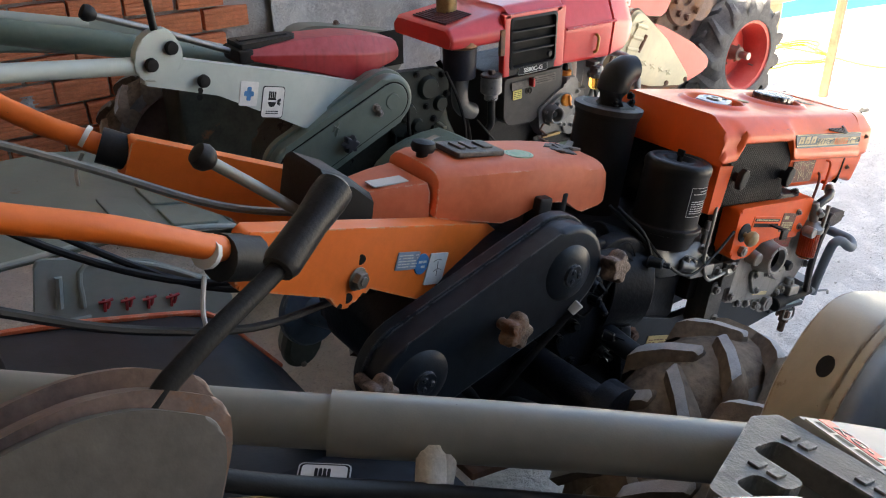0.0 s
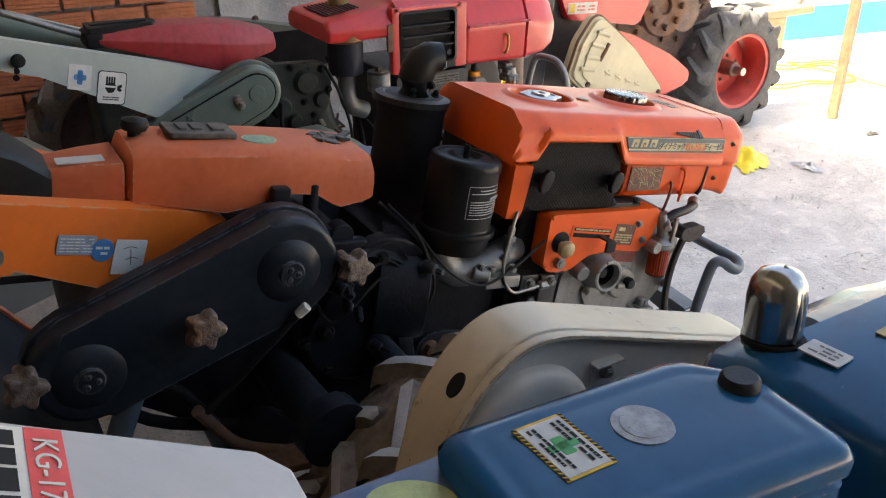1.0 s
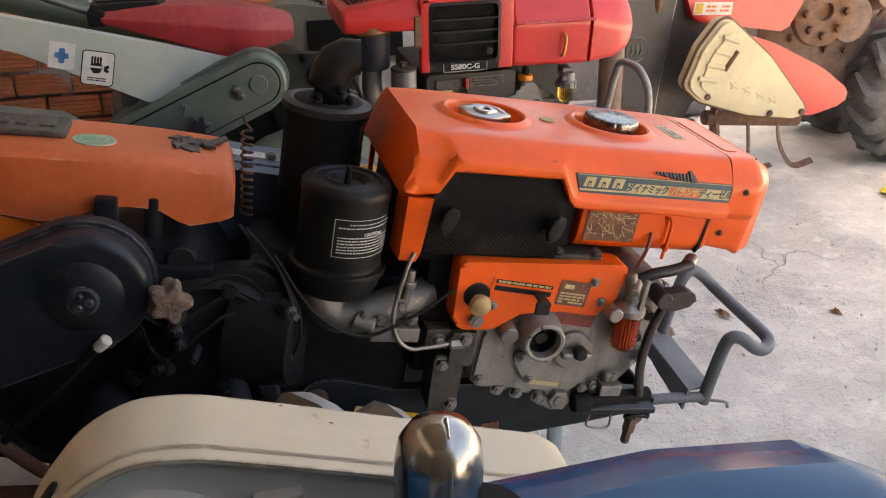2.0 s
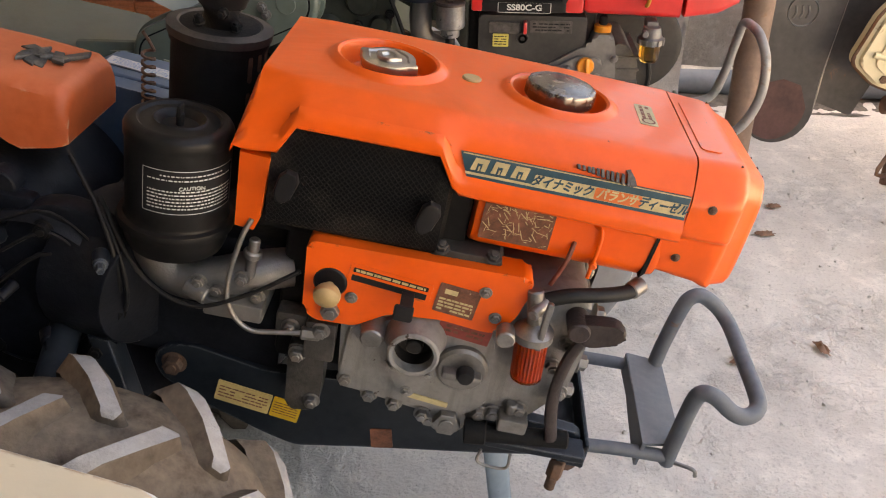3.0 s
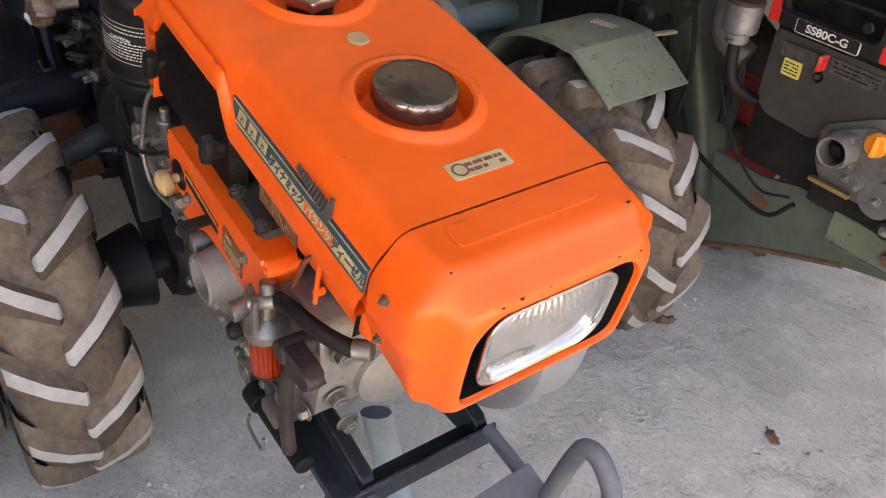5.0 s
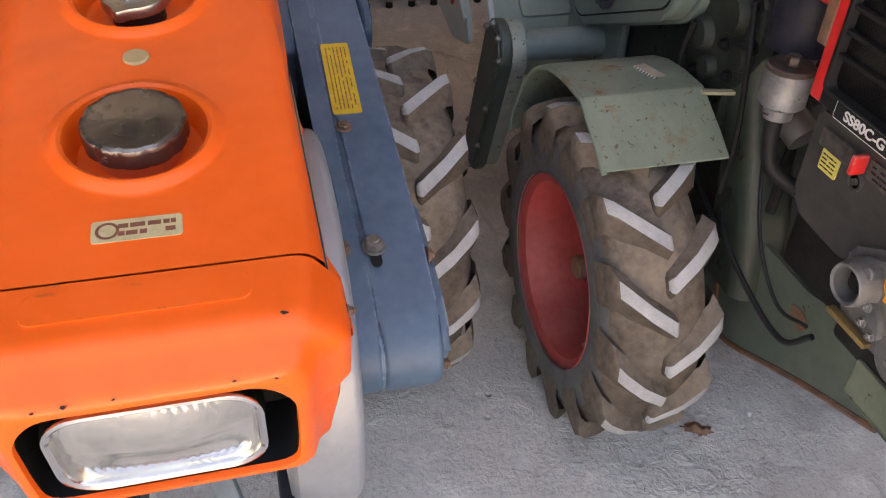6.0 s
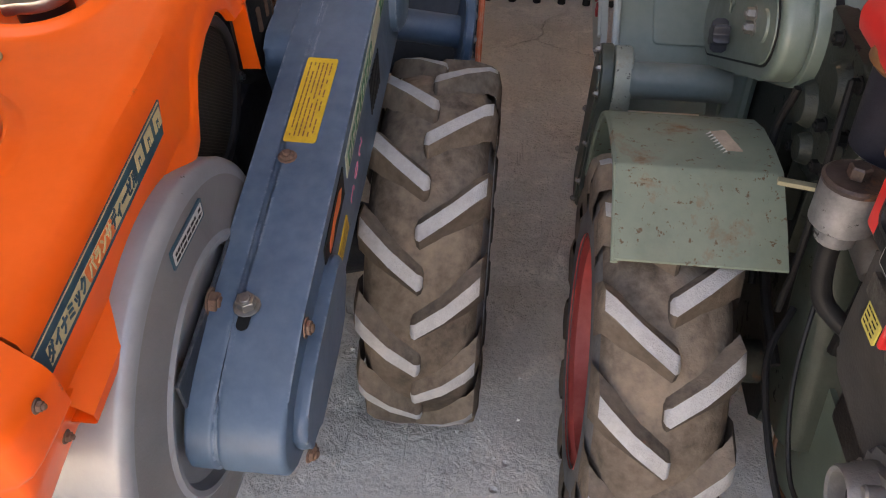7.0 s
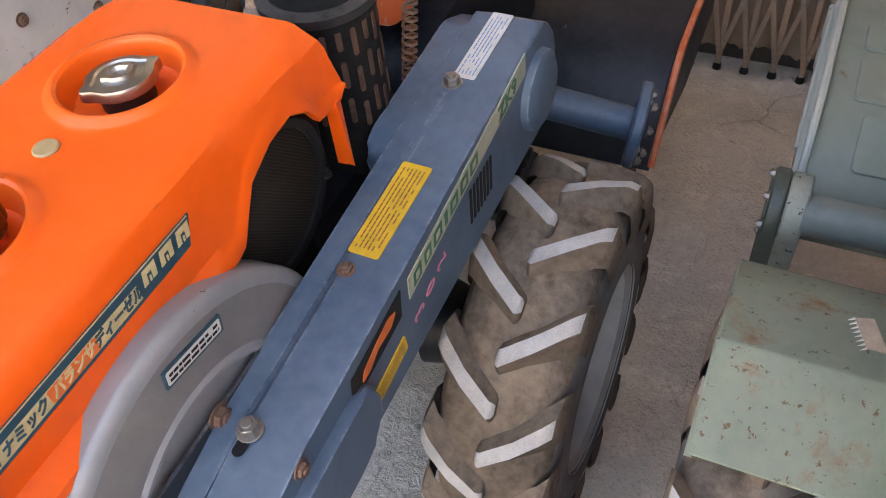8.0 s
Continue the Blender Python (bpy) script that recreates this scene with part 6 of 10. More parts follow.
part("hood_knob", bm, HOSE, rhood, "black rubber knob")

SHEAR_R = Matrix(((1, 0, 0, 0), (0.29, 0, 1, 0.152), (0, 1, 0, 0), (0, 0, 0, 1)))
SHEAR_L = Matrix(((1, 0, 0, 0), (-0.29, 0, 1, -0.152), (0, 1, 0, 0), (0, 0, 0, 1)))
beam_poly = [(-0.70, -0.215), (-0.745, -0.186), (-1.25, -0.095), (-1.262, -0.165), (-1.10, -0.222), (-1.082, -0.246), (-1.055, -0.248), (-1.03, -0.226), (-0.88, -0.292), (-0.80, -0.300), (-0.72, -0.270)]
for name, mm, h0, h1 in (("handle_beam", SHEAR_R, -0.004, 0.030), ("handle_beam", SHEAR_L, -0.030, 0.004)):
    bm = bm_new()
    prism(bm, beam_poly, h0, h1, 0.006, mm, r=0.008)
    beam = part(name, bm, ORANGE_BEAM, tiller, "orange pressed-steel handle beam")
    if mm is SHEAR_R:
        beam_r = beam
OUTB = Vector((0.28, -0.96, 0))


def on_beam(u, w, d=0.006):
    return (u, 0.29 * u + 0.152 - d, w)


put_bolts(beam_r, STEEL, [(on_beam(-1.052, -0.205), OUTB), (on_beam(-1.222, -0.152), OUTB)], 0.013, 0.012)
# black discs on the beam paint the shade of its holes
bm = bm_new()
for u, w, r in ((-1.048, -0.178, 0.008), (-1.066, -0.232, 0.008), (-1.08, -0.24, 0.004)):
    cyl(bm, on_beam(u, w, 0.0035), on_beam(u, w, 0.0048), r, seg=14, bev=0.0002)
tagged(part("hole", bm, BLACK_MARK_SHADE, beam_r), kind="stuff")
for u, w, hx, hy, mt, seed, lab in ((-0.945, -0.205, 0.027, 0.014, (surface("grey_blue_label", (0.22, 0.27, 0.34), 0.5, var=0.2, scale=60), WHITE_TAG), 31, "grey-blue label"), (-0.872, -0.236, 0.024, 0.026, (WHITE_TAG, BADGE), 33, "white label with a faint sketch")):
    bm = bm_new()
    mm = face_m(on_beam(u, w, 0.005), (1, 0.29, -0.19), OUTB)
    decal(bm, mm, hx, hy, 0.002, 0.0008)
    if seed == 31:
        bars(bm, mm, hx * 0.88, hy * 0.8, 5, seed, 1, 0.0012, 0.4)
    else:
        for k, (a, b) in enumerate((((-0.012, 0.012), (0.010, 0.014)), ((-0.006, -0.004), (0.014, -0.002)), ((0.0, 0.012), (0.004, -0.012)))):
            tube(bm, [mm @ V(*a, 0.001), mm @ V((a[0] + b[0]) / 2, (a[1] + b[1]) / 2 + 0.003, 0.001), mm @ V(*b, 0.001)], 0.0006, 5, 3, slot=1)
    part("sticker", bm, list(mt), beam_r, lab)
bm = bm_new()
mm = face_m(on_beam(-0.910, -0.219, 0.005), (1, 0.29, -0.19), OUTB)
lathe(bm, [(0.0, 0.0010), (0.0165, 0.0010), (0.017, -0.001)], (0, 0, 0), UP, 24, mm)
bars(bm, mm, 0.011, 0.008, 2, 35, 1, 0.0014, 0.5)
part("sticker", bm, [surface("round_blue_label", (0.03, 0.16, 0.36), 0.45, var=0.15, scale=50), WHITE_TAG], beam_r, "round blue sticker")
for sd in (-1, 1):
    bm = bm_new()
    if sd > 0:
        tube(bm, [(-1.235, 0.208, -0.130), (-1.30, 0.232, -0.112), (-1.40, 0.280, -0.075), (-1.62, 0.385, 0.04)], 0.0165, 14, 4)
    else:
        tube(bm, [(-1.235, -0.208, -0.124), (-1.305, -0.230, -0.099), (-1.405, -0.240, -0.066), (-1.50, -0.242, -0.045), (-1.66, -0.244, -0.010)], 0.0150, 14, 4)
    bar = part("handlebar", bm, ORANGE_BEAM, tiller, "orange handlebar tube with scraped paint")
    bm = bm_new()
    tube(bm, [(-1.236, sd * 0.208, -0.130), (-1.285, sd * 0.226, -0.117)], 0.028, 14, 2)
    part("rubber_sleeve", bm, HOSE, bar, "black rubber sleeve")
    bm = bm_new()
    tube(bm, [(-1.300, sd * 0.231, -0.108), (-1.306, sd * 0.234, -0.105)], 0.0185, 12, 2)
    tube(bm, [(-1.306, sd * 0.236, -0.132), (-1.312, sd * 0.25, -0.165), (-1.308, sd * 0.255, -0.19)], 0.003, 8, 3)
    part("cable_tie", bm, WHITE_TAG, bar)
# levers and cables at the handles
bm = bm_new()
tube(bm, [(-1.058, -0.012, -0.165), (-1.13, -0.015, -0.120), (-1.216, -0.020, -0.070)], 0.0085, 10, 3)
gl = part("gear_lever", bm, GREY_TUBE, tiller, "steel gear lever with a black knob")
bm = bm_new()
lathe(bm, [(0.010, -0.014), (0.017, -0.006), (0.019, 0.004), (0.015, 0.014), (0.0, 0.018)], (-1.222, -0.020, -0.066), (-0.8, 0, 0.55), 18)
part("knob", bm, HOSE, gl)
for k, pts in enumerate(([(-1.60, 0.02, -0.06), (-1.42, -0.02, -0.17), (-1.25, -0.06, -0.225), (-1.10, -0.05, -0.235), (-0.96, -0.03, -0.24)], [(-1.60, 0.10, -0.05), (-1.40, 0.06, -0.18), (-1.20, 0.01, -0.27), (-1.02, 0.0, -0.285)],
                         [(-1.55, -0.30, -0.10), (-1.40, -0.26, -0.17), (-1.22, -0.19, -0.235), (-1.06, -0.12, -0.255), (-0.95, -0.06, -0.28)], [(-1.58, 0.22, -0.06), (-1.35, 0.16, -0.12), (-1.15, 0.10, -0.18), (-1.0, 0.05, -0.19)])):
    bm = bm_new()
    tube(bm, pts, 0.0055 if k != 3 else 0.0065, 8, 6)
    part("control_cable", bm, HOSE if k != 3 else GREY_TUBE, tiller)

# chain case on the right
bm = bm_new()


def stadium(c0, r0, c1, r1, n=14):
    d = Vector(c1) - Vector(c0)
    a = math.atan2(d.y, d.x)
    pts = [(c1[0] + r1 * math.cos(a + radians(-90 + 180 * k / n)), c1[1] + r1 * math.sin(a + radians(-90 + 180 * k / n))) for k in range(n + 1)]
    pts += [(c0[0] + r0 * math.cos(a + radians(90 + 180 * k / n)), c0[1] + r0 * math.sin(a + radians(90 + 180 * k / n))) for k in range(n + 1)]
    return pts


C1, C2 = (-0.662, -0.236), (-0.938, -0.374)
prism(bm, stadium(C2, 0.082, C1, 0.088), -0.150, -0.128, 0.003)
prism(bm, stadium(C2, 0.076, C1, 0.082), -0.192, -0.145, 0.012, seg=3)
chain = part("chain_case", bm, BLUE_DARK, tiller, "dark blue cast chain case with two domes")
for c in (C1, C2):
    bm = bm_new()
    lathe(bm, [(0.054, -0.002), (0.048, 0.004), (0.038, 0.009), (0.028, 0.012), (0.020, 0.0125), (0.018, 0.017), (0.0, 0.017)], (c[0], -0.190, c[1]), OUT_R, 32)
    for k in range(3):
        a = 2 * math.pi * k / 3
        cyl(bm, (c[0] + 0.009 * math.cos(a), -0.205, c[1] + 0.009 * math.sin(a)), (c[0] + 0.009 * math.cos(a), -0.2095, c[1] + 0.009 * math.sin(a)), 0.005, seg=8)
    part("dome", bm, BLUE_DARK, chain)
for u, w, v0 in ((-0.560, -0.236, -0.165), (-0.795, -0.303, -0.190), (-1.020, -0.376, -0.165)):
    bm = bm_new()
    star_knob(bm, (u, v0 - 0.020, w), (0.1, -1, 0.1), 0.031, 0.032)
    cyl(bm, (u, v0 + 0.02, w), (u, v0 - 0.022, w), 0.010, seg=12)
    part("star_knob", bm, RUSTY_KNOB, chain, "corroded cast star knob")
# gearbox and clutch housing
bm = bm_new()
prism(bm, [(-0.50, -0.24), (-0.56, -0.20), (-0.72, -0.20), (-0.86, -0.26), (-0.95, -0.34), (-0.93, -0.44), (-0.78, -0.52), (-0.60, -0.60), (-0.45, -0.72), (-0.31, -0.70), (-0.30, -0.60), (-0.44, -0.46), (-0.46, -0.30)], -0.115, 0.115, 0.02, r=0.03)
gear = part("gearbox", bm, BLUE_OIL_SHADE, tiller, "oily blue cast gearbox, colour darkened for deep shade")
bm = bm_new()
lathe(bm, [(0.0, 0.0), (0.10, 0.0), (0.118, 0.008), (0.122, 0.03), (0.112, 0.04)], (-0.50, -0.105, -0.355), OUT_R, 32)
part("clutch_drum", bm, BLUE_OIL_SHADE, gear)
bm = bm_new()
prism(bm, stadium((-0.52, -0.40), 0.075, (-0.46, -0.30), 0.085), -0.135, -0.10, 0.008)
part("end_plate", bm, BLUE_OIL_SHADE, gear)
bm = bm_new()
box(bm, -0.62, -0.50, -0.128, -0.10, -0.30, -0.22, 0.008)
part("shift_cover", bm, BLUE_OIL_SHADE, gear)
spots = []
for k in range(9):
    a = radians(40 + 40 * k)
    spots.append(((-0.50 + 0.108 * math.cos(a), -0.142, -0.355 + 0.108 * math.sin(a)), OUT_R))
put_bolts(gear, BLACK_DULL, spots, 0.010, 0.010)
bm = bm_new()
cyl(bm, (-0.470, -0.10, -0.400), (-0.445, -0.235, -0.430), 0.022, 0.020, 16)
cyl(bm, (-0.4455, -0.232, -0.4295), (-0.443, -0.246, -0.432), 0.028, 0.026, 16)
prism(bm, [(-0.43, -0.40), (-0.40, -0.40), (-0.36, -0.53), (-0.385, -0.545)], -0.15, -0.11, 0.006)
part("clutch_shaft", bm, BLUE_DARK, gear)
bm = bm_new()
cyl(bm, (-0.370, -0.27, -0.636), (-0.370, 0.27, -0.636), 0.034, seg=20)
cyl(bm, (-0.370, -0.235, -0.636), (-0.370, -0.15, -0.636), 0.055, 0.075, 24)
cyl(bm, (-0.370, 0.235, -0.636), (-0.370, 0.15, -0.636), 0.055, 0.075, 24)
part("axle_tube", bm, BLUE_OIL_SHADE, gear)
bm = bm_new()
tube(bm, [(-0.775, 0.10, -0.475), (-0.79, 0.22, -0.50), (-0.815, 0.345, -0.53)], 0.031, 16, 2)
part("side_shaft_tube", bm, BLUE, gear, "blue cast shaft tube with a bolted flange")
bm = bm_new()
tube(bm, [(-0.64, -0.11, -0.44), (-0.63, -0.24, -0.445), (-0.62, -0.30, -0.45)], 0.036, 16, 2)
tube(bm, [(-0.62, -0.285, -0.449), (-0.615, -0.32, -0.451)], 0.055, 20, 2)
part("side_shaft_tube", bm, BLUE_OIL_SHADE, gear)
bm = bm_new()
lathe(bm, [(0.03, -0.006), (0.074, -0.004), (0.078, 0.0), (0.078, 0.012), (0.074, 0.016), (0.0, 0.016)], (-0.815, 0.345, -0.53), (-0.12, 1, -0.15), 28)
fl = part("flange", bm, BLUE, gear)
put_bolts(fl, STEEL, [((-0.815 + 0.060 * math.cos(2 * math.pi * k / 8), 0.362, -0.533 + 0.060 * math.sin(2 * math.pi * k / 8)), (-0.12, 1, -0.15)) for k in range(8)], 0.008, 0.008)
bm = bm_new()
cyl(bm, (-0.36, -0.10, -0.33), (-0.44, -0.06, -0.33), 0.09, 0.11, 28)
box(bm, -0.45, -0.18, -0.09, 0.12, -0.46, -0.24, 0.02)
part("clutch_housing", bm, BLUE_OIL_SHADE, gear)
bm = bm_new()
coil = [(-0.452 + 0.008 * k / 96 + 0.009 * math.cos(k * 0.785), 0.13 - 0.015 * k / 96 + 0.009 * math.sin(k * 0.785), -0.10 - 0.14 * k / 96) for k in range(97)]
tube(bm, [(-0.46, 0.13, -0.075), (-0.455, 0.14, -0.09), *coil], 0.0024, 6, 1)
part("coil_spring", bm, RUSTY, gear, "rusty coil spring")
rnd = random.Random(31)
for k in range(12):
    bm = bm_new()
    a, b = V(rnd.uniform(-0.56, -0.40), -0.125 - rnd.uniform(0, 0.03), rnd.uniform(-0.46, -0.26)), rnd.choice((0.008, 0.011, 0.015))
    d = V(rnd.uniform(-0.5, 0.5), -1, rnd.uniform(-0.5, 0.5)).normalized()
    cyl(bm, a, a + d * rnd.uniform(0.012, 0.03), b, b * 0.85, 12, bev=0.002)
    cyl(bm, a + d * 0.010, a + d * rnd.uniform(0.03, 0.045), b * 0.6, b * 0.5, 6, bev=0.001)
    part("fitting", bm, rnd.choice((BLUE_OIL_SHADE, BLACK_DULL, BLUE_DARK, BLUE_OIL_SHADE)), gear)
for k in range(3):
    bm = bm_new()
    z0 = -0.20 - 0.05 * k
    tube(bm, [(-0.66 + 0.03 * k, -0.135, z0), (-0.56, -0.150 - 0.004 * k, z0 - 0.05), (-0.47, -0.148, z0 - 0.02 + 0.02 * (k % 3)), (-0.40, -0.130, z0 - 0.09)], 0.0020 + 0.0006 * (k % 3), 6, 6)
    part("cable", bm, HOSE if k % 2 else BLACK_DULL, gear)
bm = bm_new()
tube(bm, [(-0.765, -0.17, -0.475), (-0.70, -0.185, -0.385), (-0.640, -0.200, -0.300)], 0.0065, 10, 3)
lv = part("hand_lever", bm, BLACK_DULL, gear)
bm = bm_new()
cyl(bm, (-0.645, -0.199, -0.308), (-0.632, -0.204, -0.290), 0.0075, 0.0085, 14)
part("white_tip", bm, WHITE_TAG, lv)
for k in range(2):
    bm = bm_new()
    tube(bm, [(-0.46 - 0.01 * k, -0.10 + 0.012 * k, -0.17), (-0.41 + 0.012 * k, -0.14, -0.22 - 0.02 * k), (-0.385 + 0.01 * k, -0.15, -0.30 - 0.02 * k), (-0.40, -0.12, -0.40)], 0.0030, 8)
    part("wire", bm, HOSE, gear)
bm = bm_new()
box(bm, -0.66, -0.63, -0.098, -0.06, -0.215, -0.14, 0.005)
cyl(bm, (-0.585, -0.07, -0.22), (-0.585, -0.07, -0.14), 0.013, seg=14)
cyl(bm, (-0.545, -0.12, -0.215), (-0.545, -0.09, -0.215), 0.02, seg=16)
part("shift_post", bm, BLUE_OIL_SHADE, gear)
# struts and linkage under the chain case
for k, pts in enumerate(([(-0.93, -0.10, -0.44), (-0.84, -0.13, -0.50), (-0.70, -0.14, -0.53)], [(-0.88, -0.12, -0.40), (-0.80, -0.14, -0.45), (-0.74, -0.14, -0.52)], [(-0.78, -0.17, -0.47), (-0.70, -0.15, -0.56), (-0.60, -0.14, -0.60)])):
    bm = bm_new()
    tube(bm, pts, 0.010, 10, 4)
    part("link_rod", bm, RUSTY if k == 2 else BLACK_DULL, gear)
bm = bm_new()
box(bm, -0.80, -0.58, -0.20, -0.13, -0.60, -0.585, 0.003)
part("bracket", bm, RUSTY, gear)
bm = bm_new()
prism(bm, [(-0.56, -0.56), (-0.66, -0.51), (-0.715, -0.53), (-0.72, -0.62), (-0.69, -0.66), (-0.62, -0.66)], -0.14, 0.20, 0.02, r=0.03)
part("tine_case", bm, BLUE_OIL_SHADE, gear, "oily tine drive case, colour darkened for shade")
bm = bm_new()
tube(bm, [MAI @ V(-0.905, -0.13, 0.635), MAI @ V(-0.945, -0.13, 0.55), MAI @ V(-1.005, -0.13, 0.41)], 0.019, 16, 3)
part("cover_strut", bm, surface("dusty_blue_grey_tube", (0.10, 0.14, 0.18), 0.45, var=0.2, scale=12, dust=0.3, chips=0.5, grain=0.1), tiller, "dusty blue-grey tube strut")
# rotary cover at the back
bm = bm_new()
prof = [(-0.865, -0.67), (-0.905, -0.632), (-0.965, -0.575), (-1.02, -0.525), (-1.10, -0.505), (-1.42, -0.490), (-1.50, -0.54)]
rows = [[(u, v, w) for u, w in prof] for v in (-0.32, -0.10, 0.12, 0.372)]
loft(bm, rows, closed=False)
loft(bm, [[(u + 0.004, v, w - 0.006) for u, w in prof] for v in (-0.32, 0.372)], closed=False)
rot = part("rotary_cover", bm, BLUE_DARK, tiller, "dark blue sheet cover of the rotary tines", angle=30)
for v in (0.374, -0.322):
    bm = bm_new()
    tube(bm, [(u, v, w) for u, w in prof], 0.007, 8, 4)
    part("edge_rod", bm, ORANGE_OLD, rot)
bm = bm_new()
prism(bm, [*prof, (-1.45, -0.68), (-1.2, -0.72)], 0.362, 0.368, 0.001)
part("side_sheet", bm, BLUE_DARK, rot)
for sd in (-1, 1):
    bm = bm_new()
    tube(bm, [MAI @ V(-1.30, sd * 0.25, 0.50), MAI @ V(-1.34, sd * 0.26, 0.25), MAI @ V(-1.36, sd * 0.27, 0.012)], 0.016, 10, 3)
    part("rear_stand", bm, RUSTY, rot)
wheel(tiller, (-0.370, -0.332, -0.636), 0.303, 0.088, surface("grey_rim_paint", (0.30, 0.31, 0.31), 0.45, var=0.15, scale=12, dust=0.3, chips=0.3, rust=0.1), side=-1, lug_turn=-0.16)
wheel(tiller, (-0.370, 0.343, -0.636), 0.303, 0.088, bpy.data.materials["grey_rim_paint"], side=1, lug_turn=0.225)

# ---- the pale green tiller with the red engine, beside it ----
MB = pose(0, 0.93, 0)
tb = thing("power_tiller", MB, "pale green walking tractor with a red water-cooled engine", "power tiller", "parked power tillers")


def rings_x(bm, secs, n=4, r=0.02):
    loft(bm, [[(x, y, z) for y, z in round_poly(poly, r, n)] for x, poly in secs])


def hexa(hb, hm, ht, zb, zm, zt):
    return [(-hb, zb), (-hm, zm), (-ht, zt), (ht, zt), (hm, zm), (hb, zb)]


bm = bm_new()
rings_x(bm, [(-0.205, hexa(0.135, 0.140, 0.120, 0.842, 0.868, 0.888)), (-0.195, hexa(0.142, 0.148, 0.125, 0.838, 0.868, 0.896)), (-0.02, hexa(0.146, 0.150, 0.120, 0.838, 0.872, 0.918)), (-0.005, hexa(0.146, 0.150, 0.118, 0.900, 0.910, 0.932)), (0.20, hexa(0.146, 0.150, 0.118, 0.905, 0.912, 0.936)), (0.215, hexa(0.144, 0.150, 0.116, 0.735, 0.84, 0.936))], r=0.012)
red_hood = part("hood", bm, RED, tb, "red engine hood, dusty on top")
bm = bm_new()
rings_x(bm, [(0.217, hexa(0.138, 0.146, 0.112, 0.738, 0.84, 0.932)), (0.225, hexa(0.142, 0.150, 0.114, 0.733, 0.84, 0.936)), (0.395, hexa(0.142, 0.150, 0.112, 0.728, 0.84, 0.928)), (0.418, hexa(0.140, 0.149, 0.110, 0.727, 0.84, 0.925)), (0.421, hexa(0.134, 0.144, 0.106, 0.733, 0.84, 0.920))], r=0.014)
part("fuel_tank", bm, RED, tb, "red fuel tank")
bm = bm_new()
rings_x(bm, [(0.424, hexa(0.134, 0.144, 0.106, 0.734, 0.84, 0.920)), (0.428, hexa(0.140, 0.149, 0.110, 0.728, 0.84, 0.924)), (0.50, hexa(0.128, 0.138, 0.10, 0.735, 0.82, 0.906)), (0.545, hexa(0.108, 0.118, 0.085, 0.752, 0.81, 0.878)), (0.562, hexa(0.088, 0.098, 0.07, 0.768, 0.81, 0.855))], r=0.016)
part("nose", bm, RED, tb)
for y in (-0.152, 0.152):
    bm = bm_new()
    tube(bm, [(0.220, y, 0.842), (0.32, y, 0.842), (0.43, y, 0.842)], 0.004, 8, 2)
    part("trim_bead", bm, RED, tb)
# dark red bars painting the shade between louvres
DARK_SLOT = surface("dark_slot", (0.09, 0.02, 0.02), 0.7, var=0.2, scale=40)
for k in range(10):
    x = -0.185 + 0.011 * k
    bm = bm_new()
    box(bm, x, x + 0.006, -0.09 + 0.002 * k, 0.07, 0.899 + 0.0012 * k, 0.903 + 0.0012 * k, 0.001)
    part("louvre_slot", bm, DARK_SLOT, red_hood)
bm = bm_new()
cyl(bm, (-0.10, 0.02, 0.89), (-0.10, 0.02, 0.95), 0.030, seg=24)
part("filler_cap", bm, BRASS, tb)
bm = bm_new()
cyl(bm, (0.30, 0.0, 0.93), (0.30, 0.0, 0.945), 0.035, seg=24)
part("filler_cap", bm, BRASS, tb)
bm = bm_new()
tube(bm, [(0.348, -0.150, 0.81), (0.350, -0.160, 0.80), (0.346, -0.160, 0.765), (0.344, -0.150, 0.755)], 0.0045, 8, 4)
part("sight_tube", bm, surface("amber_hose", (0.55, 0.25, 0.03), 0.35, var=0.1, scale=40), tb, "amber fuel sight tube")
# red frame with the radiator grille
bm = bm_new()
for x0, x1, z0, z1 in ((-0.022, 0.004, 0.735, 0.915), (0.176, 0.214, 0.735, 0.915), (-0.02, 0.20, 0.898, 0.915)):
    box(bm, x0, x1, -0.150, -0.125, z0, z1, 0.005)
part("grille_frame", bm, RED, tb)
bm = bm_new()
box(bm, 0.002, 0.178, -0.140, -0.10, 0.755, 0.902, 0.004)
gr = part("radiator_screen", bm, SCREEN, tb, "black radiator screen")
bm = bm_new()
loft(bm, [[(0.090 + x, y, 0.828 + z) for x, z in rrect(hx, hz, 0.012, 4)] for hx, hz, y in ((0.090, 0.075, -0.140), (0.090, 0.075, -0.152), (0.083, 0.068, -0.154), (0.081, 0.066, -0.142))], caps=False)
box(bm, -0.002, 0.178, -0.150, -0.12, 0.735, 0.758, 0.004)
part("grille_surround", bm, BLACK_PLASTIC, gr)
for z in (0.800, 0.829, 0.858):
    bm = bm_new()
    box(bm, 0.008, 0.172, -0.152, -0.142, z, z + 0.006, 0.002)
    part("grille_bar", bm, BLACK_PLASTIC, gr)
bm = bm_new()
mm = face_m((0.090, -0.1515, 0.746), (1, 0, 0), OUT_R)
decal(bm, mm, 0.056, 0.0115, 0.003, 0.0014, 1)
decal(bm, mm, 0.0545, 0.0100, 0.002, 0.0019, 0)
plate = part("model_plate", bm, [BLACK_MARK_SHADE, WHITE_TAG], gr, "black plate with white letters")
text_part("lettering", "SS80C-G", 0.0175, WHITE_TAG, plate, mm @ Matrix.Translation((0, 0, 0.0021)), sx=1.15, bold=0.0004)
bm = bm_new()
cyl(bm, (0.150, -0.152, 0.782), (0.150, -0.160, 0.782), 0.008, 0.009, 16)
part("latch_knob", bm, BLACK_PLASTIC, gr)
bm = bm_new()
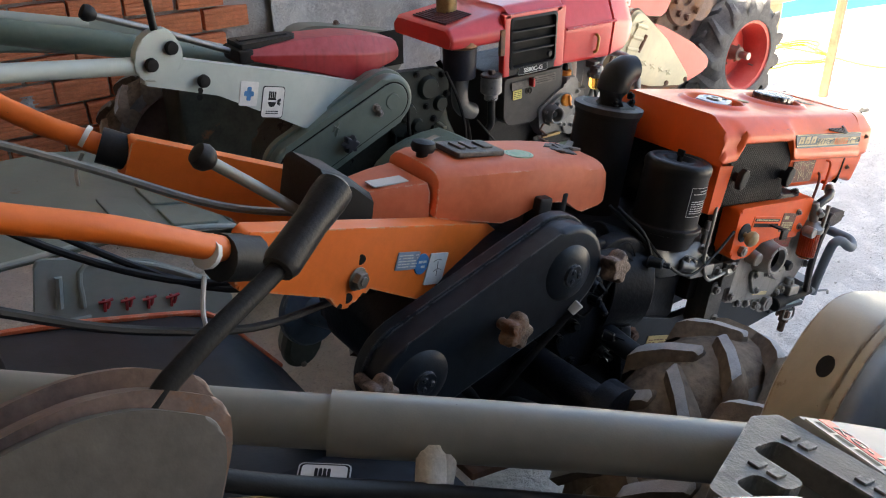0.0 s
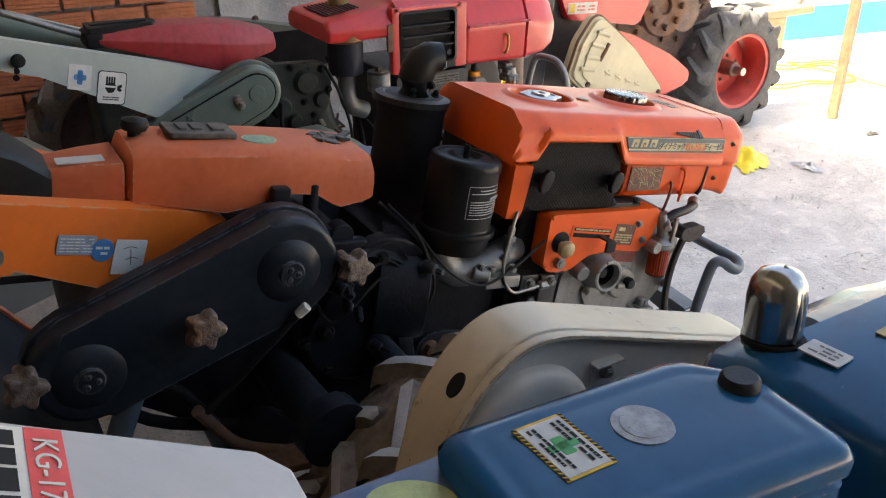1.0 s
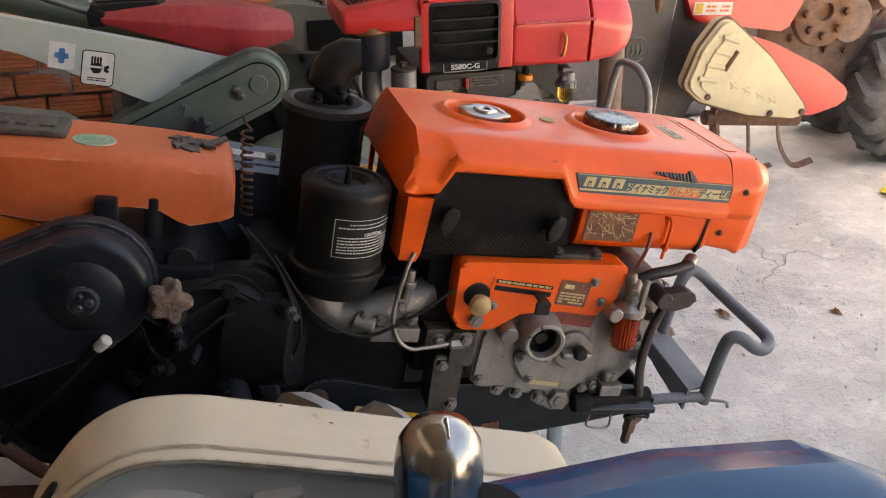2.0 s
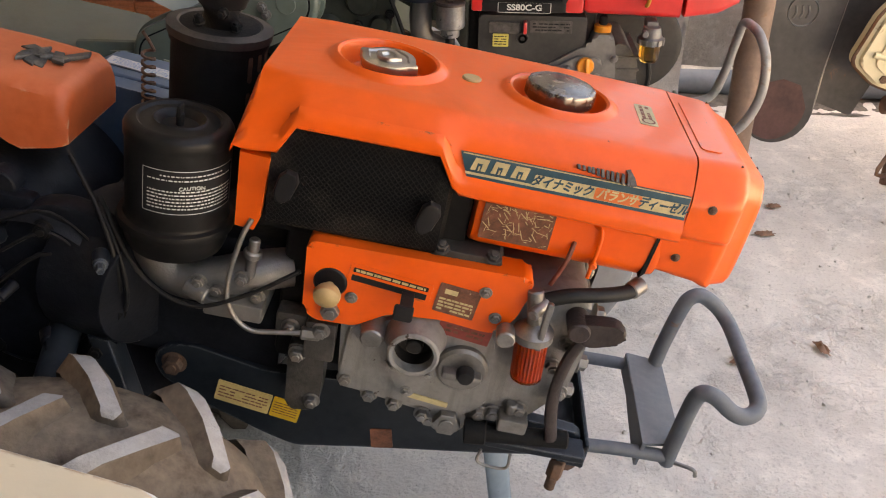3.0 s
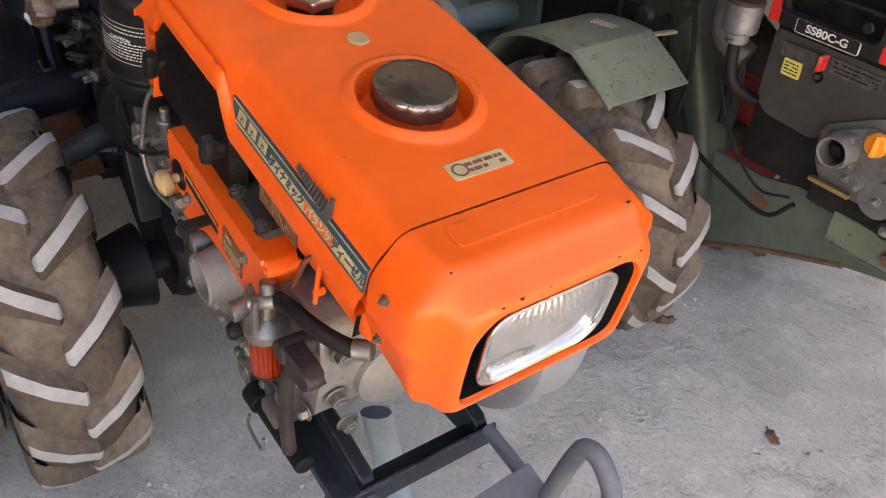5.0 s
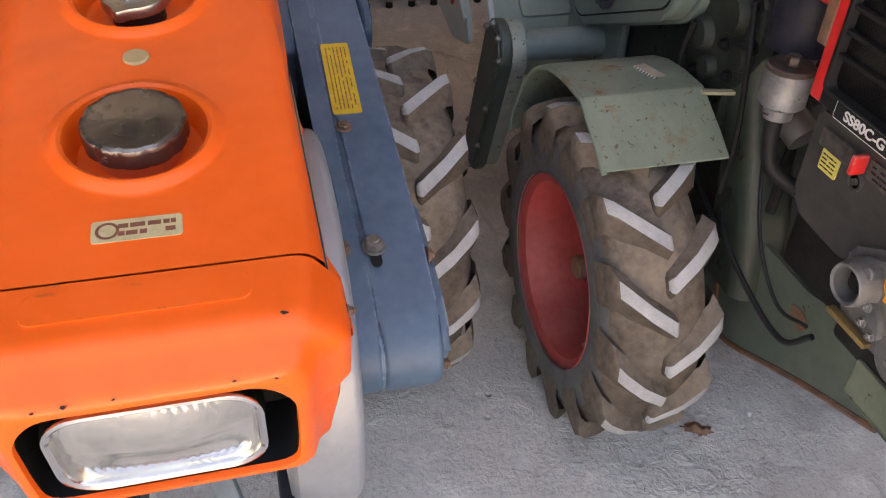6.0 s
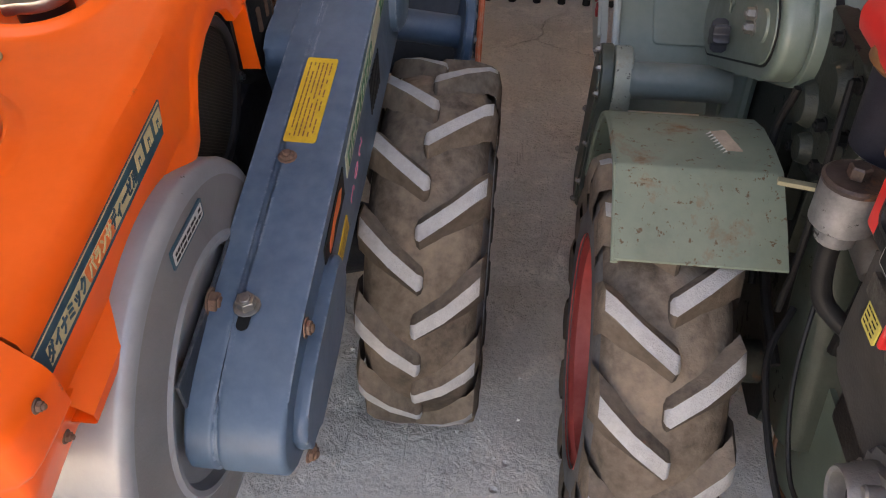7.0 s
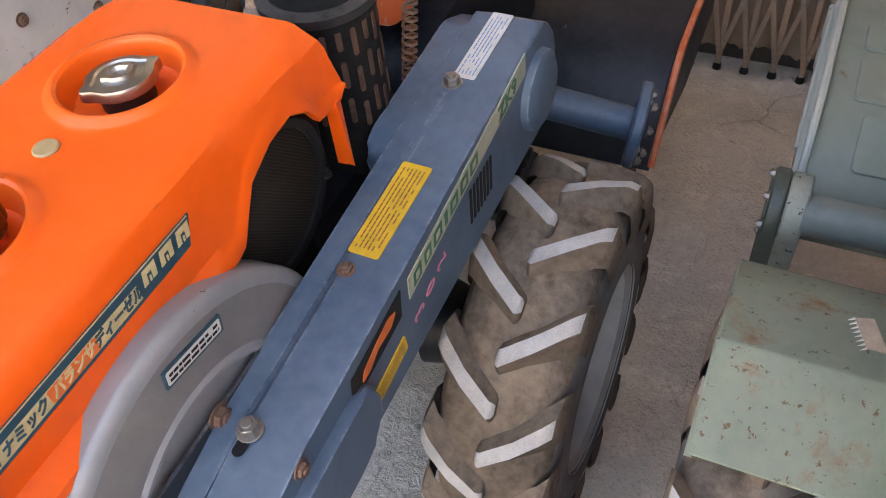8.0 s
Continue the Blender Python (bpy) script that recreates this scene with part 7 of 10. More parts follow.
box(bm, -0.036, -0.018, -0.152, -0.140, 0.80, 0.875, 0.003)
part("latch", bm, RUSTY, tb)
# block
bm = bm_new()
prism(bm, [(-0.005, 0.725), (0.226, 0.725), (0.226, 0.672), (0.205, 0.625), (0.135, 0.590), (0.11, 0.575), (0.02, 0.580), (-0.005, 0.60)], -0.138, -0.02, 0.006, r=0.008)
blk = part("side_cover", bm, STEEL_GREY, tb, "dark grey engine side cover")
bm = bm_new()
decal(bm, face_m((0.050, -0.1405, 0.700), (1, 0, 0), OUT_R), 0.032, 0.012, 0.003, 0.004, 1)
decal(bm, face_m((0.150, -0.1405, 0.703), (1, 0, 0), OUT_R), 0.045, 0.013, 0.002, 0.001, 1)
decal(bm, face_m((0.043, -0.1405, 0.672), (1, 0, 0), OUT_R), 0.017, 0.014, 0.002, 0.001, 0)
bars(bm, face_m((0.043, -0.1415, 0.672), (1, 0, 0), OUT_R), 0.014, 0.011, 4, 40, 2, 0.0006, 0.4)
bars(bm, face_m((0.150, -0.1415, 0.703), (1, 0, 0), OUT_R), 0.040, 0.010, 3, 41, 2, 0.0006, 0.4)
part("name_plate", bm, [surface("yellow_paper_label", (0.62, 0.52, 0.12), 0.5, var=0.12, scale=40), BADGE, BLACK_MARK_SHADE], blk, "yellow label and worn metal plates")
bm = bm_new()
box(bm, 0.090, 0.098, -0.158, -0.136, 0.690, 0.716, 0.003)
part("red_lever", bm, RED, blk, "small red lever")
bm = bm_new()
lathe(bm, [(0.0135, -0.002), (0.013, 0.002), (0.010, 0.002), (0.009, -0.001), (0.005, -0.001), (0.004, 0.003), (0, 0.003)], (0.090, -0.139, 0.676), OUT_R, 22)
part("plug", bm, STEEL_GREY, blk)
bm = bm_new()
prism(bm, [(0.128, 0.610), (0.215, 0.660), (0.236, 0.664), (0.242, 0.690), (0.284, 0.690), (0.291, 0.661), (0.302, 0.517), (0.158, 0.513), (0.134, 0.552)], -0.145, -0.02, 0.008, r=0.010, seg=3)
prism(bm, [(0.140, 0.606), (0.212, 0.646), (0.262, 0.640), (0.268, 0.590), (0.240, 0.555), (0.205, 0.548), (0.150, 0.560)], -0.156, -0.140, 0.006, r=0.012, seg=3)
gcase = part("gear_case", bm, CASE_ALLOY, tb, "dull grey cast engine gear case")
bm = bm_new()
box(bm, -0.03, 0.25, -0.10, 0.13, 0.46, 0.74, 0.01)
box(bm, 0.13, 0.34, -0.125, 0.11, 0.462, 0.518, 0.008)
cyl(bm, (0.285, -0.12, 0.497), (0.285, -0.150, 0.497), 0.016, seg=14)
part("crankcase", bm, surface("oily_black_crankcase", (0.012, 0.0115, 0.011), 0.45, 0.2, spec=0.3, var=0.35, scale=16, dust=0.12, dust_color=(0.16, 0.13, 0.10), grain=0.4), tb, "oil-blackened engine block")
bm = bm_new()
prism(bm, [(0.292, 0.665), (0.322, 0.660), (0.346, 0.625), (0.348, 0.500), (0.296, 0.500)], -0.118, 0.10, 0.006, r=0.008)
for k in range(5):
    z = 0.520 + 0.028 * k
    box(bm, 0.300, 0.350, -0.122, 0.06, z, z + 0.006, 0.002)
part("cylinder_block", bm, surface("dusty_cast_block", (0.105, 0.10, 0.092), 0.6, 0.2, var=0.25, scale=20, dust=0.35, dust_color=(0.30, 0.26, 0.2), grain=0.4), tb, "dusty finned cylinder block")
bm = bm_new()
box(bm, 0.140, 0.214, -0.158, -0.146, 0.518, 0.526, 0.002)
part("name_strip", bm, BRASS, gcase)
bm = bm_new()
lathe(bm, [(0.032, 0), (0.029, 0.012), (0.027, 0.026), (0.025, 0.028), (0.0215, 0.026), (0.0205, 0.002)], (0.175, -0.154, 0.592), OUT_R, 28)
for a in (60, 240):
    cyl(bm, (0.175 + 0.030 * math.cos(radians(a)), -0.150, 0.592 + 0.030 * math.sin(radians(a))), (0.175 + 0.030 * math.cos(radians(a)), -0.172, 0.592 + 0.030 * math.sin(radians(a))), 0.008, seg=12)
port = part("crank_port", bm, CASE_ALLOY, gcase)
bm = bm_new()
lathe(bm, [(0.0208, 0.0), (0.020, 0.002), (0.0, 0.002)], (0.175, -0.156, 0.592), OUT_R, 24)
lathe(bm, [(0.009, 0.0), (0.009, 0.014), (0.0, 0.015)], (0.175, -0.156, 0.592), OUT_R, 16)
part("crank_shaft", bm, BLACK_DULL, port)
bm = bm_new()
prism(bm, [(0.196, 0.590), (0.222, 0.574), (0.232, 0.552), (0.222, 0.540), (0.200, 0.552), (0.190, 0.572)], -0.164, -0.150, 0.003, r=0.005)
pump_b = part("pump_cover", bm, CASE_ALLOY, gcase)
put_bolts(pump_b, STEEL, [((0.202, -0.164, 0.578), OUT_R), ((0.222, -0.164, 0.550), OUT_R), ((0.203, -0.164, 0.556), OUT_R)], 0.0055, 0.006)
bm = bm_new()
lathe(bm, [(0.032, 0.0), (0.031, 0.010), (0.028, 0.012), (0.0, 0.012)], (0.257, -0.145, 0.540), OUT_R, 28)
part("cast_boss", bm, CASE_ALLOY, gcase)
bm = bm_new()
mm = axis_m((0.228, -0.163, 0.626), (0.3, -1, 0.2))
cyl(bm, (0.228, -0.154, 0.626), (0.228, -0.168, 0.626), 0.019, seg=14, bev=0.003)
box(bm, -0.004, 0.004, -0.017, 0.017, 0.005, 0.014, 0.002, mm)
part("oil_cap", bm, ORANGE_CAP, gcase, "orange plastic oil cap")
bm = bm_new()
cyl(bm, (0.263, -0.112, 0.688), (0.263, -0.112, 0.704), 0.019, seg=18)
part("breather_base", bm, ORANGE_CAP, gcase)
bm = bm_new()
cyl(bm, (0.263, -0.112, 0.703), (0.263, -0.112, 0.724), 0.010, 0.009, 14, 0.004)
part("breather", bm, BLACK_DULL, gcase)
put_bolts(gcase, STEEL, [((0.257, -0.157, 0.540), OUT_R), ((0.150, -0.156, 0.600), OUT_R), ((0.255, -0.156, 0.600), OUT_R), ((0.290, -0.145, 0.640), OUT_R), ((0.292, -0.145, 0.570), OUT_R), ((0.285, -0.150, 0.497), OUT_R)], 0.0068, 0.008)
bm = bm_new()
lathe(bm, [(0, 0), (0.017, 0.002), (0.021, 0.008), (0.0215, 0.042)], (0.362, -0.150, 0.636), UP, 22)
flt = part("fuel_filter", bm, AMBER, tb, "amber glass fuel filter")
bm = bm_new()
lathe(bm, [((0.0275 if k % 2 else 0.0265), 0.0005 * k) for k in range(2)] + [(0.0275, 0.012), (0.022, 0.016), (0.018, 0.036), (0.0, 0.038)], (0.362, -0.150, 0.676), UP, 24)
for k in range(12):
    a = radians(30 * k)
    box(bm, 0.025, 0.0295, -0.003, 0.003, 0.676, 0.689, 0.001, Matrix.Translation((0.362, -0.150, 0)) @ Matrix.Rotation(a, 4, "Z"))
box(bm, 0.35, 0.374, -0.15, -0.11, 0.700, 0.722, 0.003)
cyl(bm, (0.345, -0.160, 0.702), (0.345, -0.176, 0.702), 0.007, seg=8)
part("filter_head", bm, CASE_ALLOY, flt)
bm = bm_new()
tube(bm, [(0.362, -0.150, 0.638), (0.368, -0.150, 0.60), (0.360, -0.140, 0.55), (0.345, -0.13, 0.52)], 0.0055, 8, 4)
part("drain_hose", bm, HOSE, flt)
bm = bm_new()
lathe(bm, [(0.0, 0.0), (0.095, 0.0), (0.108, 0.006), (0.111, 0.012), (0.111, 0.05), (0.10, 0.06), (0.0, 0.06)], (0.368, 0.06, 0.605), OUT_L, 40)
part("flywheel", bm, surface("dark_grey_flywheel", (0.018, 0.017, 0.016), 0.55, 0.1, var=0.3, scale=14, dust=0.15), tb)
# air cleaner, silver can and pipes
bm = bm_new()
cyl(bm, (-0.135, -0.090, 0.832), (-0.135, -0.090, 0.868), 0.056, seg=30, bev=0.006)
cyl(bm, (-0.135, -0.090, 0.866), (-0.135, -0.090, 0.874), 0.051, seg=30, bev=0.003)
ac = part("air_cleaner", bm, surface("brown_brass_lid", (0.20, 0.09, 0.03), 0.5, 0.3, var=0.3, scale=20, dust=0.2, grain=0.1), tb, "brass-lidded air cleaner")
bm = bm_new()
cyl(bm, (-0.135, -0.090, 0.745), (-0.135, -0.090, 0.834), 0.047, 0.049, 28)
part("bowl", bm, surface("dark_blue_bowl", (0.012, 0.013, 0.022), 0.45, spec=0.2, var=0.2, scale=20, dust=0.1), ac)
bm = bm_new()
tube(bm, [(-0.13, -0.09, 0.75), (-0.135, -0.09, 0.70), (-0.125, -0.09, 0.655), (-0.08, -0.08, 0.63)], 0.025, 14)
part("intake_pipe", bm, ALU, tb)
bm = bm_new()
cyl(bm, (-0.066, -0.150, 0.700), (-0.066, -0.150, 0.752), 0.031, seg=26, bev=0.003)
cyl(bm, (-0.066, -0.150, 0.68), (-0.066, -0.150, 0.70), 0.020, seg=16)
can = part("oil_can", bm, surface("scuffed_silver_can", (0.20, 0.20, 0.20), 0.45, 0.45, var=0.3, scale=30, dust=0.2, dust_color=(0.12, 0.10, 0.09), chips=1.15, chip_scale=45, chip_color=(0.055, 0.052, 0.05)), tb, "scuffed silver can with a rusty lid")
bm = bm_new()
lathe(bm, [(0.0315, -0.003), (0.032, 0.001), (0.029, 0.0035), (0.026, 0.002), (0.0, 0.003)], (-0.066, -0.150, 0.752), UP, 28)
lid = part("lid", bm, surface("rusty_brown_lid", (0.040, 0.024, 0.020), 0.45, 0.3, var=0.4, scale=40, dust=0.15, rust=0.3, grain=0.3), can, "dark rusty lid")
bm = bm_new()
cyl(bm, (-0.066, -0.150, 0.754), (-0.066, -0.150, 0.768), 0.011, seg=6)
part("lid_nut", bm, bpy.data.materials["rusty_brown_lid"], lid)
bm = bm_new()
tube(bm, [(-0.066, -0.150, 0.685), (-0.065, -0.150, 0.65), (-0.056, -0.140, 0.605), (-0.03, -0.10, 0.575)], 0.011, 12)
part("hose", bm, HOSE, tb, "black rubber hose")
bm = bm_new()
tube(bm, [(-0.16, -0.12, 0.50), (-0.10, -0.155, 0.47), (0.0, -0.165, 0.44), (0.09, -0.16, 0.42), (0.13, -0.15, 0.46)], 0.0045, 8)
tube(bm, [(-0.10, -0.13, 0.62), (-0.02, -0.155, 0.52), (0.06, -0.16, 0.46), (0.12, -0.155, 0.47)], 0.0028, 8)
part("cable", bm, HOSE, tb)
# green side plate and frame rails
bm = bm_new()
prism(bm, [(-0.235, 0.425), (-0.215, 0.43), (0.02, 0.43), (0.19, 0.475), (0.49, 0.475), (0.49, 0.42), (0.212, 0.350), (0.06, 0.288), (-0.10, 0.212), (-0.150, 0.208), (-0.168, 0.24)], -0.072, -0.064, 0.002, SIDE, r=0.01)
# the sage green again, darkened in colour for the shade this plate stands in
rail_b = part("side_plate", bm, surface("shaded_sage_plate", (0.085, 0.112, 0.085), 0.42, var=0.25, scale=8, dust=0.15, dust_color=(0.2, 0.18, 0.13), chips=0.7, chip_color=(0.03, 0.027, 0.02), chip_scale=12, rust=0.15, grain=0.1), tb, "sage green frame side plate with rusty edge")
bm = bm_new()
tube(bm, [(-0.232, -0.070, 0.425), (-0.20, -0.070, 0.34), (-0.165, -0.070, 0.235), (-0.148, -0.070, 0.210), (-0.10, -0.070, 0.213), (0.06, -0.070, 0.289), (0.212, -0.070, 0.351)], 0.0065, 8, 4)
part("rolled_edge", bm, RUSTY, rail_b)
bm = bm_new()
prism(bm, [(0.0, 0.0), (0.03, 0.006), (0.05, -0.008), (0.036, -0.028), (0.01, -0.022)], -0.001, 0.0012, 0, face_m((-0.005, -0.0722, 0.39), (1, 0, 0), OUT_R), r=0.006)
part("bare_patch", bm, RUSTY, rail_b)
bm = bm_new()
box(bm, 0.19, 0.49, -0.130, -0.122, 0.415, 0.475, 0.003)
box(bm, 0.19, 0.49, -0.130, -0.09, 0.415, 0.422, 0.002)
box(bm, 0.19, 0.49, 0.07, 0.11, 0.415, 0.422, 0.002)
box(bm, 0.19, 0.49, 0.102, 0.11, 0.415, 0.475, 0.003)
box(bm, 0.482, 0.49, -0.130, 0.11, 0.410, 0.482, 0.002)
box(bm, 0.36, 0.366, -0.125, 0.105, 0.42, 0.475, 0.002)
rail2 = part("front_frame", bm, surface("dirty_olive_frame", (0.125, 0.155, 0.105), 0.5, var=0.25, scale=10, dust=0.3, dust_color=(0.24, 0.21, 0.15), chips=0.7, chip_color=(0.05, 0.04, 0.03), rust=0.2, grain=0.12), tb, "sage green channel frame at the front")
put_bolts(rail2, RUSTY, [((0.30, -0.130, 0.445), OUT_R), ((0.40, -0.130, 0.445), OUT_R), ((0.490, -0.08, 0.45), (1, 0, 0)), ((0.490, 0.06, 0.45), (1, 0, 0))], 0.010, 0.012)
bm = bm_new()
loft(bm, [[(0.425 + t * 0.085 + dx, -0.09 + t * 0.19 + dy, 0.42 * (1 - t)) for dx, dy in ((-wd, -0.012), (wd, -0.012), (wd, 0.012), (-wd, 0.012))] for t, wd in ((0, 0.030), (0.6, 0.026), (0.92, 0.026), (1.0, 0.016))])
part("prop_leg", bm, surface("ochre_green_leg", (0.25, 0.25, 0.15), 0.55, var=0.2, scale=14, dust=0.3, rust=0.12), tb, "tapered green prop leg on the floor")
bm = bm_new()
tube(bm, [(0.49, -0.085, 0.455), (0.56, -0.09, 0.447), (0.605, -0.09, 0.470), (0.635, -0.088, 0.54), (0.635, -0.080, 0.62), (0.618, -0.055, 0.672), (0.610, 0.0, 0.680), (0.608, 0.05, 0.668), (0.605, 0.072, 0.62), (0.590, 0.078, 0.53), (0.565, 0.080, 0.475), (0.49, 0.078, 0.458)], 0.0108, 14, 5)
part("bumper", bm, surface("worn_grey_bumper", (0.26, 0.26, 0.25), 0.42, 0.3, var=0.25, scale=18, dust=0.2, rust=0.25), tb, "worn grey tube bumper")
# rear: hood, beam, chain case
bm = bm_new()
loft(bm, [[(x, y, z) for y, z in round_poly([(-hw * 0.94, zb), (-hw, zm), (-hw * 0.70, zt), (hw * 0.70, zt), (hw, zm), (hw * 0.94, zb)], 0.005, 2)] for x, hw, zb, zm, zt in ((-0.752, 0.046, 0.882, 0.892, 0.900), (-0.745, 0.052, 0.878, 0.892, 0.905), (-0.60, 0.066, 0.832, 0.876, 0.913), (-0.476, 0.072, 0.788, 0.858, 0.906), (-0.40, 0.068, 0.800, 0.848, 0.894), (-0.325, 0.054, 0.816, 0.842, 0.872), (-0.312, 0.046, 0.822, 0.842, 0.862))])
part("rear_hood", bm, RED_DULL, tb, "dusty crimson gearbox hood", angle=22)
bm = bm_new()
box(bm, -0.775, -0.735, -0.050, 0.050, 0.872, 0.908, 0.006)
prism(bm, [(-0.765, -0.045), (-0.615, -0.030), (-0.600, 0.0), (-0.615, 0.030), (-0.765, 0.045)], 0.905, 0.920, 0.004, Matrix.Identity(4), r=0.006)
box(bm, -0.755, -0.625, -0.012, 0.012, 0.919, 0.924, 0.002)
part("lever_shroud", bm, BLACK_PLASTIC, tb)
SHB_R = Matrix(((1, 0, 0, 0), (0.26, 0, 1, 0.055), (0, 1, 0, 0), (0, 0, 0, 1)))
SHB_L = Matrix(((1, 0, 0, 0), (-0.26, 0, 1, -0.055), (0, 1, 0, 0), (0, 0, 0, 1)))
for mm, a, b in ((SHB_R, -0.03, 0.0), (SHB_L, 0.0, 0.03)):
    bm = bm_new()
    prism(bm, [(-0.46, 0.785), (-0.62, 0.842), (-1.02, 0.972), (-1.05, 0.965), (-1.075, 0.925), (-0.90, 0.86), (-0.80, 0.80), (-0.66, 0.715), (-0.50, 0.73)], a, b, 0.006, mm, r=0.010)
    bb = part("handle_beam", bm, GREEN_LT, tb, "pale grey-green pressed handle beam")
    if mm is SHB_R:
        bbr = bb
bm = bm_new()
prism(bm, [(-1.09, 0.955), (-1.075, 1.01), (-1.04, 1.03), (-1.0, 1.03), (-0.975, 0.985), (-0.98, 0.94), (-1.06, 0.925)], -0.036, -0.004, 0.006, SHB_R, r=0.015)
part("pivot_plate", bm, GREEN_LT, tb)
OUTB2 = Vector((0.25, -0.97, 0))


def on_bb(x, z, d=0.03):
    return (x, 0.26 * x + 0.055 - d, z)


for x, z in ((-0.94, 0.905), (-1.005, 0.99), (-1.055, 0.965)):
    bm = bm_new()
    lathe(bm, [(0.012, 0), (0.015, 0.006), (0.013, 0.014), (0, 0.017)], on_bb(x, z, 0.036), OUTB2, 16)
    part("bolt_cap", bm, BLACK_DULL, bbr)
# holes drawn as thin black discs, shade without depth
for x, z in ((-0.945, 0.882), (-0.948, 0.868)):
    bm = bm_new()
    cyl(bm, on_bb(x, z, 0.0295), on_bb(x, z, 0.0312), 0.007, seg=12, bev=0.0002)
    part("hole", bm, BLACK_MARK_SHADE, bbr)
bm = bm_new()
mm = face_m(on_bb(-0.82, 0.845, 0.0305), (1, 0.26, -0.28), OUTB2)
decal(bm, mm, 0.026, 0.028, 0.003, 0.0008, 0)
for a, b in (((-0.018, 0.0), (0.018, 0.0)), ((0.0, -0.018), (0.0, 0.018))):
    prism(bm, rrect(0.014 if a[0] else 0.006, 0.006 if a[0] else 0.016, 0.003, 2), 0, 0.0013, 0, mm, 1)
part("sticker", bm, [WHITE_TAG, BLUE_TAG], bbr, "torn white and blue sticker")
bm = bm_new()
mm = face_m(on_bb(-0.755, 0.808, 0.0305), (1, 0.26, -0.28), OUTB2)
decal(bm, mm, 0.034, 0.038, 0.008, 0.0006, 1)
decal(bm, mm, 0.032, 0.036, 0.007, 0.0010, 0)
prism(bm, [(-0.016, -0.002), (-0.016, 0.010), (0.006, 0.012), (0.010, 0.002), (0.004, -0.010), (-0.008, -0.012)], 0, 0.0015, 0, mm, 1, r=0.003)
for k in range(4):
    prism(bm, rrect(0.0022, 0.008, 0.002, 2, -0.013 + 0.0058 * k, 0.018), 0, 0.0015, 0, mm, 1)
prism(bm, rrect(0.014, 0.0022, 0.001, 2, -0.006, 0.003), 0, 0.0018, 0, mm, 0)
prism(bm, [(0.013, 0.006), (0.022, 0.010), (0.024, 0.004), (0.019, 0.001), (0.024, -0.003), (0.020, -0.008), (0.012, -0.004)], 0, 0.0015, 0, mm, 1)
bars(bm, mm @ Matrix.Translation((0, -0.024, 0)), 0.020, 0.005, 2, 44, 1, 0.0014, 0.5)
part("sticker", bm, [WHITE_TAG, BLACK_MARK_SHADE], bbr, "white sticker with a black tool sign")
for sd in (-1, 1):
    bm = bm_new()
    tube(bm, [(-1.04, sd * 0.225, 0.955), (-1.15, sd * 0.26, 0.975), (-1.45, sd * 0.36, 1.03)], 0.018, 12, 3)
    part("handlebar", bm, GREEN_LT, tb)
bm = bm_new()
tube(bm, [(-0.62, 0.10, 0.80), (-0.90, 0.17, 0.885), (-1.25, 0.24, 0.97)], 0.030, 14, 3, squash=1.2)
part("side_arm", bm, GREEN, tb)
bm = bm_new()
tube(bm, [(-0.78, 0.0, 0.90), (-0.95, -0.02, 0.975), (-1.09, -0.03, 1.03)], 0.008, 10, 3)
glb = part("gear_lever", bm, STEEL, tb)
bm = bm_new()
lathe(bm, [(0.010, -0.016), (0.017, -0.006), (0.019, 0.004), (0.015, 0.014), (0.0, 0.018)], (-1.10, -0.03, 1.036), (-0.8, 0, 0.5), 18)
part("knob", bm, HOSE, glb)
bm = bm_new()
tube(bm, [(-1.03, -0.24, 0.96), (-1.03, -0.24, 1.03), (-1.035, -0.24, 1.10)], 0.008, 10, 2)
part("grip_lever", bm, BLACK_PLASTIC, tb)
B1, B2 = (-0.414, 0.745), (-0.700, 0.622)
bm = bm_new()
prism(bm, stadium(B2, 0.076, B1, 0.075), -0.128, -0.108, 0.003)
prism(bm, stadium(B2, 0.069, B1, 0.068), -0.164, -0.124, 0.012, seg=4)
prism(bm, stadium(B2, 0.050, B1, 0.048), -0.168, -0.158, 0.004)
lathe(bm, [(0.022, 0.0), (0.020, 0.004), (0.0, 0.004)], (B1[0], -0.167, B1[1]), OUT_R, 24)
prism(bm, stadium((-0.62, 0.66), 0.060, (-0.408, 0.750), 0.060), -0.098, -0.066, 0.008, seg=3)
chb = part("chain_case", bm, CLEAN_SAGE, tb, "sage green cast chain case with a raised panel")
bm = bm_new()
prism(bm, stadium(B2, 0.070, B1, 0.069), -0.108, -0.096, 0.002)
part("gasket", bm, BLACK_DULL, chb, "black gasket between the case halves")
# black rim round the panel paints the shade of the groove
bm = bm_new()
prism(bm, stadium(B2, 0.0535, B1, 0.0515), -0.1655, -0.1635, 0.0)
part("groove", bm, BLACK_DULL, chb)
bm = bm_new()
star_knob(bm, (-0.558, -0.172, 0.663), OUT_R, 0.025, 0.026, 6)
part("star_knob", bm, surface("blue_black_knob", (0.012, 0.016, 0.028), 0.4, var=0.2, scale=30, dust=0.15), chb)
bm = bm_new()
for a, b in (((-0.598, 0.699), (-0.575, 0.722)), ((-0.582, 0.708), (-0.590, 0.686)), ((-0.594, 0.716), (-0.578, 0.702))):
    tube(bm, [(a[0], -0.169, a[1]), ((a[0] + b[0]) / 2, -0.170, (a[1] + b[1]) / 2), (b[0], -0.169, b[1])], 0.0028, 6, 2)
part("cast_mark", bm, CLEAN_SAGE, chb)
put_bolts(chb, STEEL, [((-0.466, -0.168, 0.738), OUT_R), ((-0.458, -0.168, 0.722), OUT_R)], 0.0085, 0.012)
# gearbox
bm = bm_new()
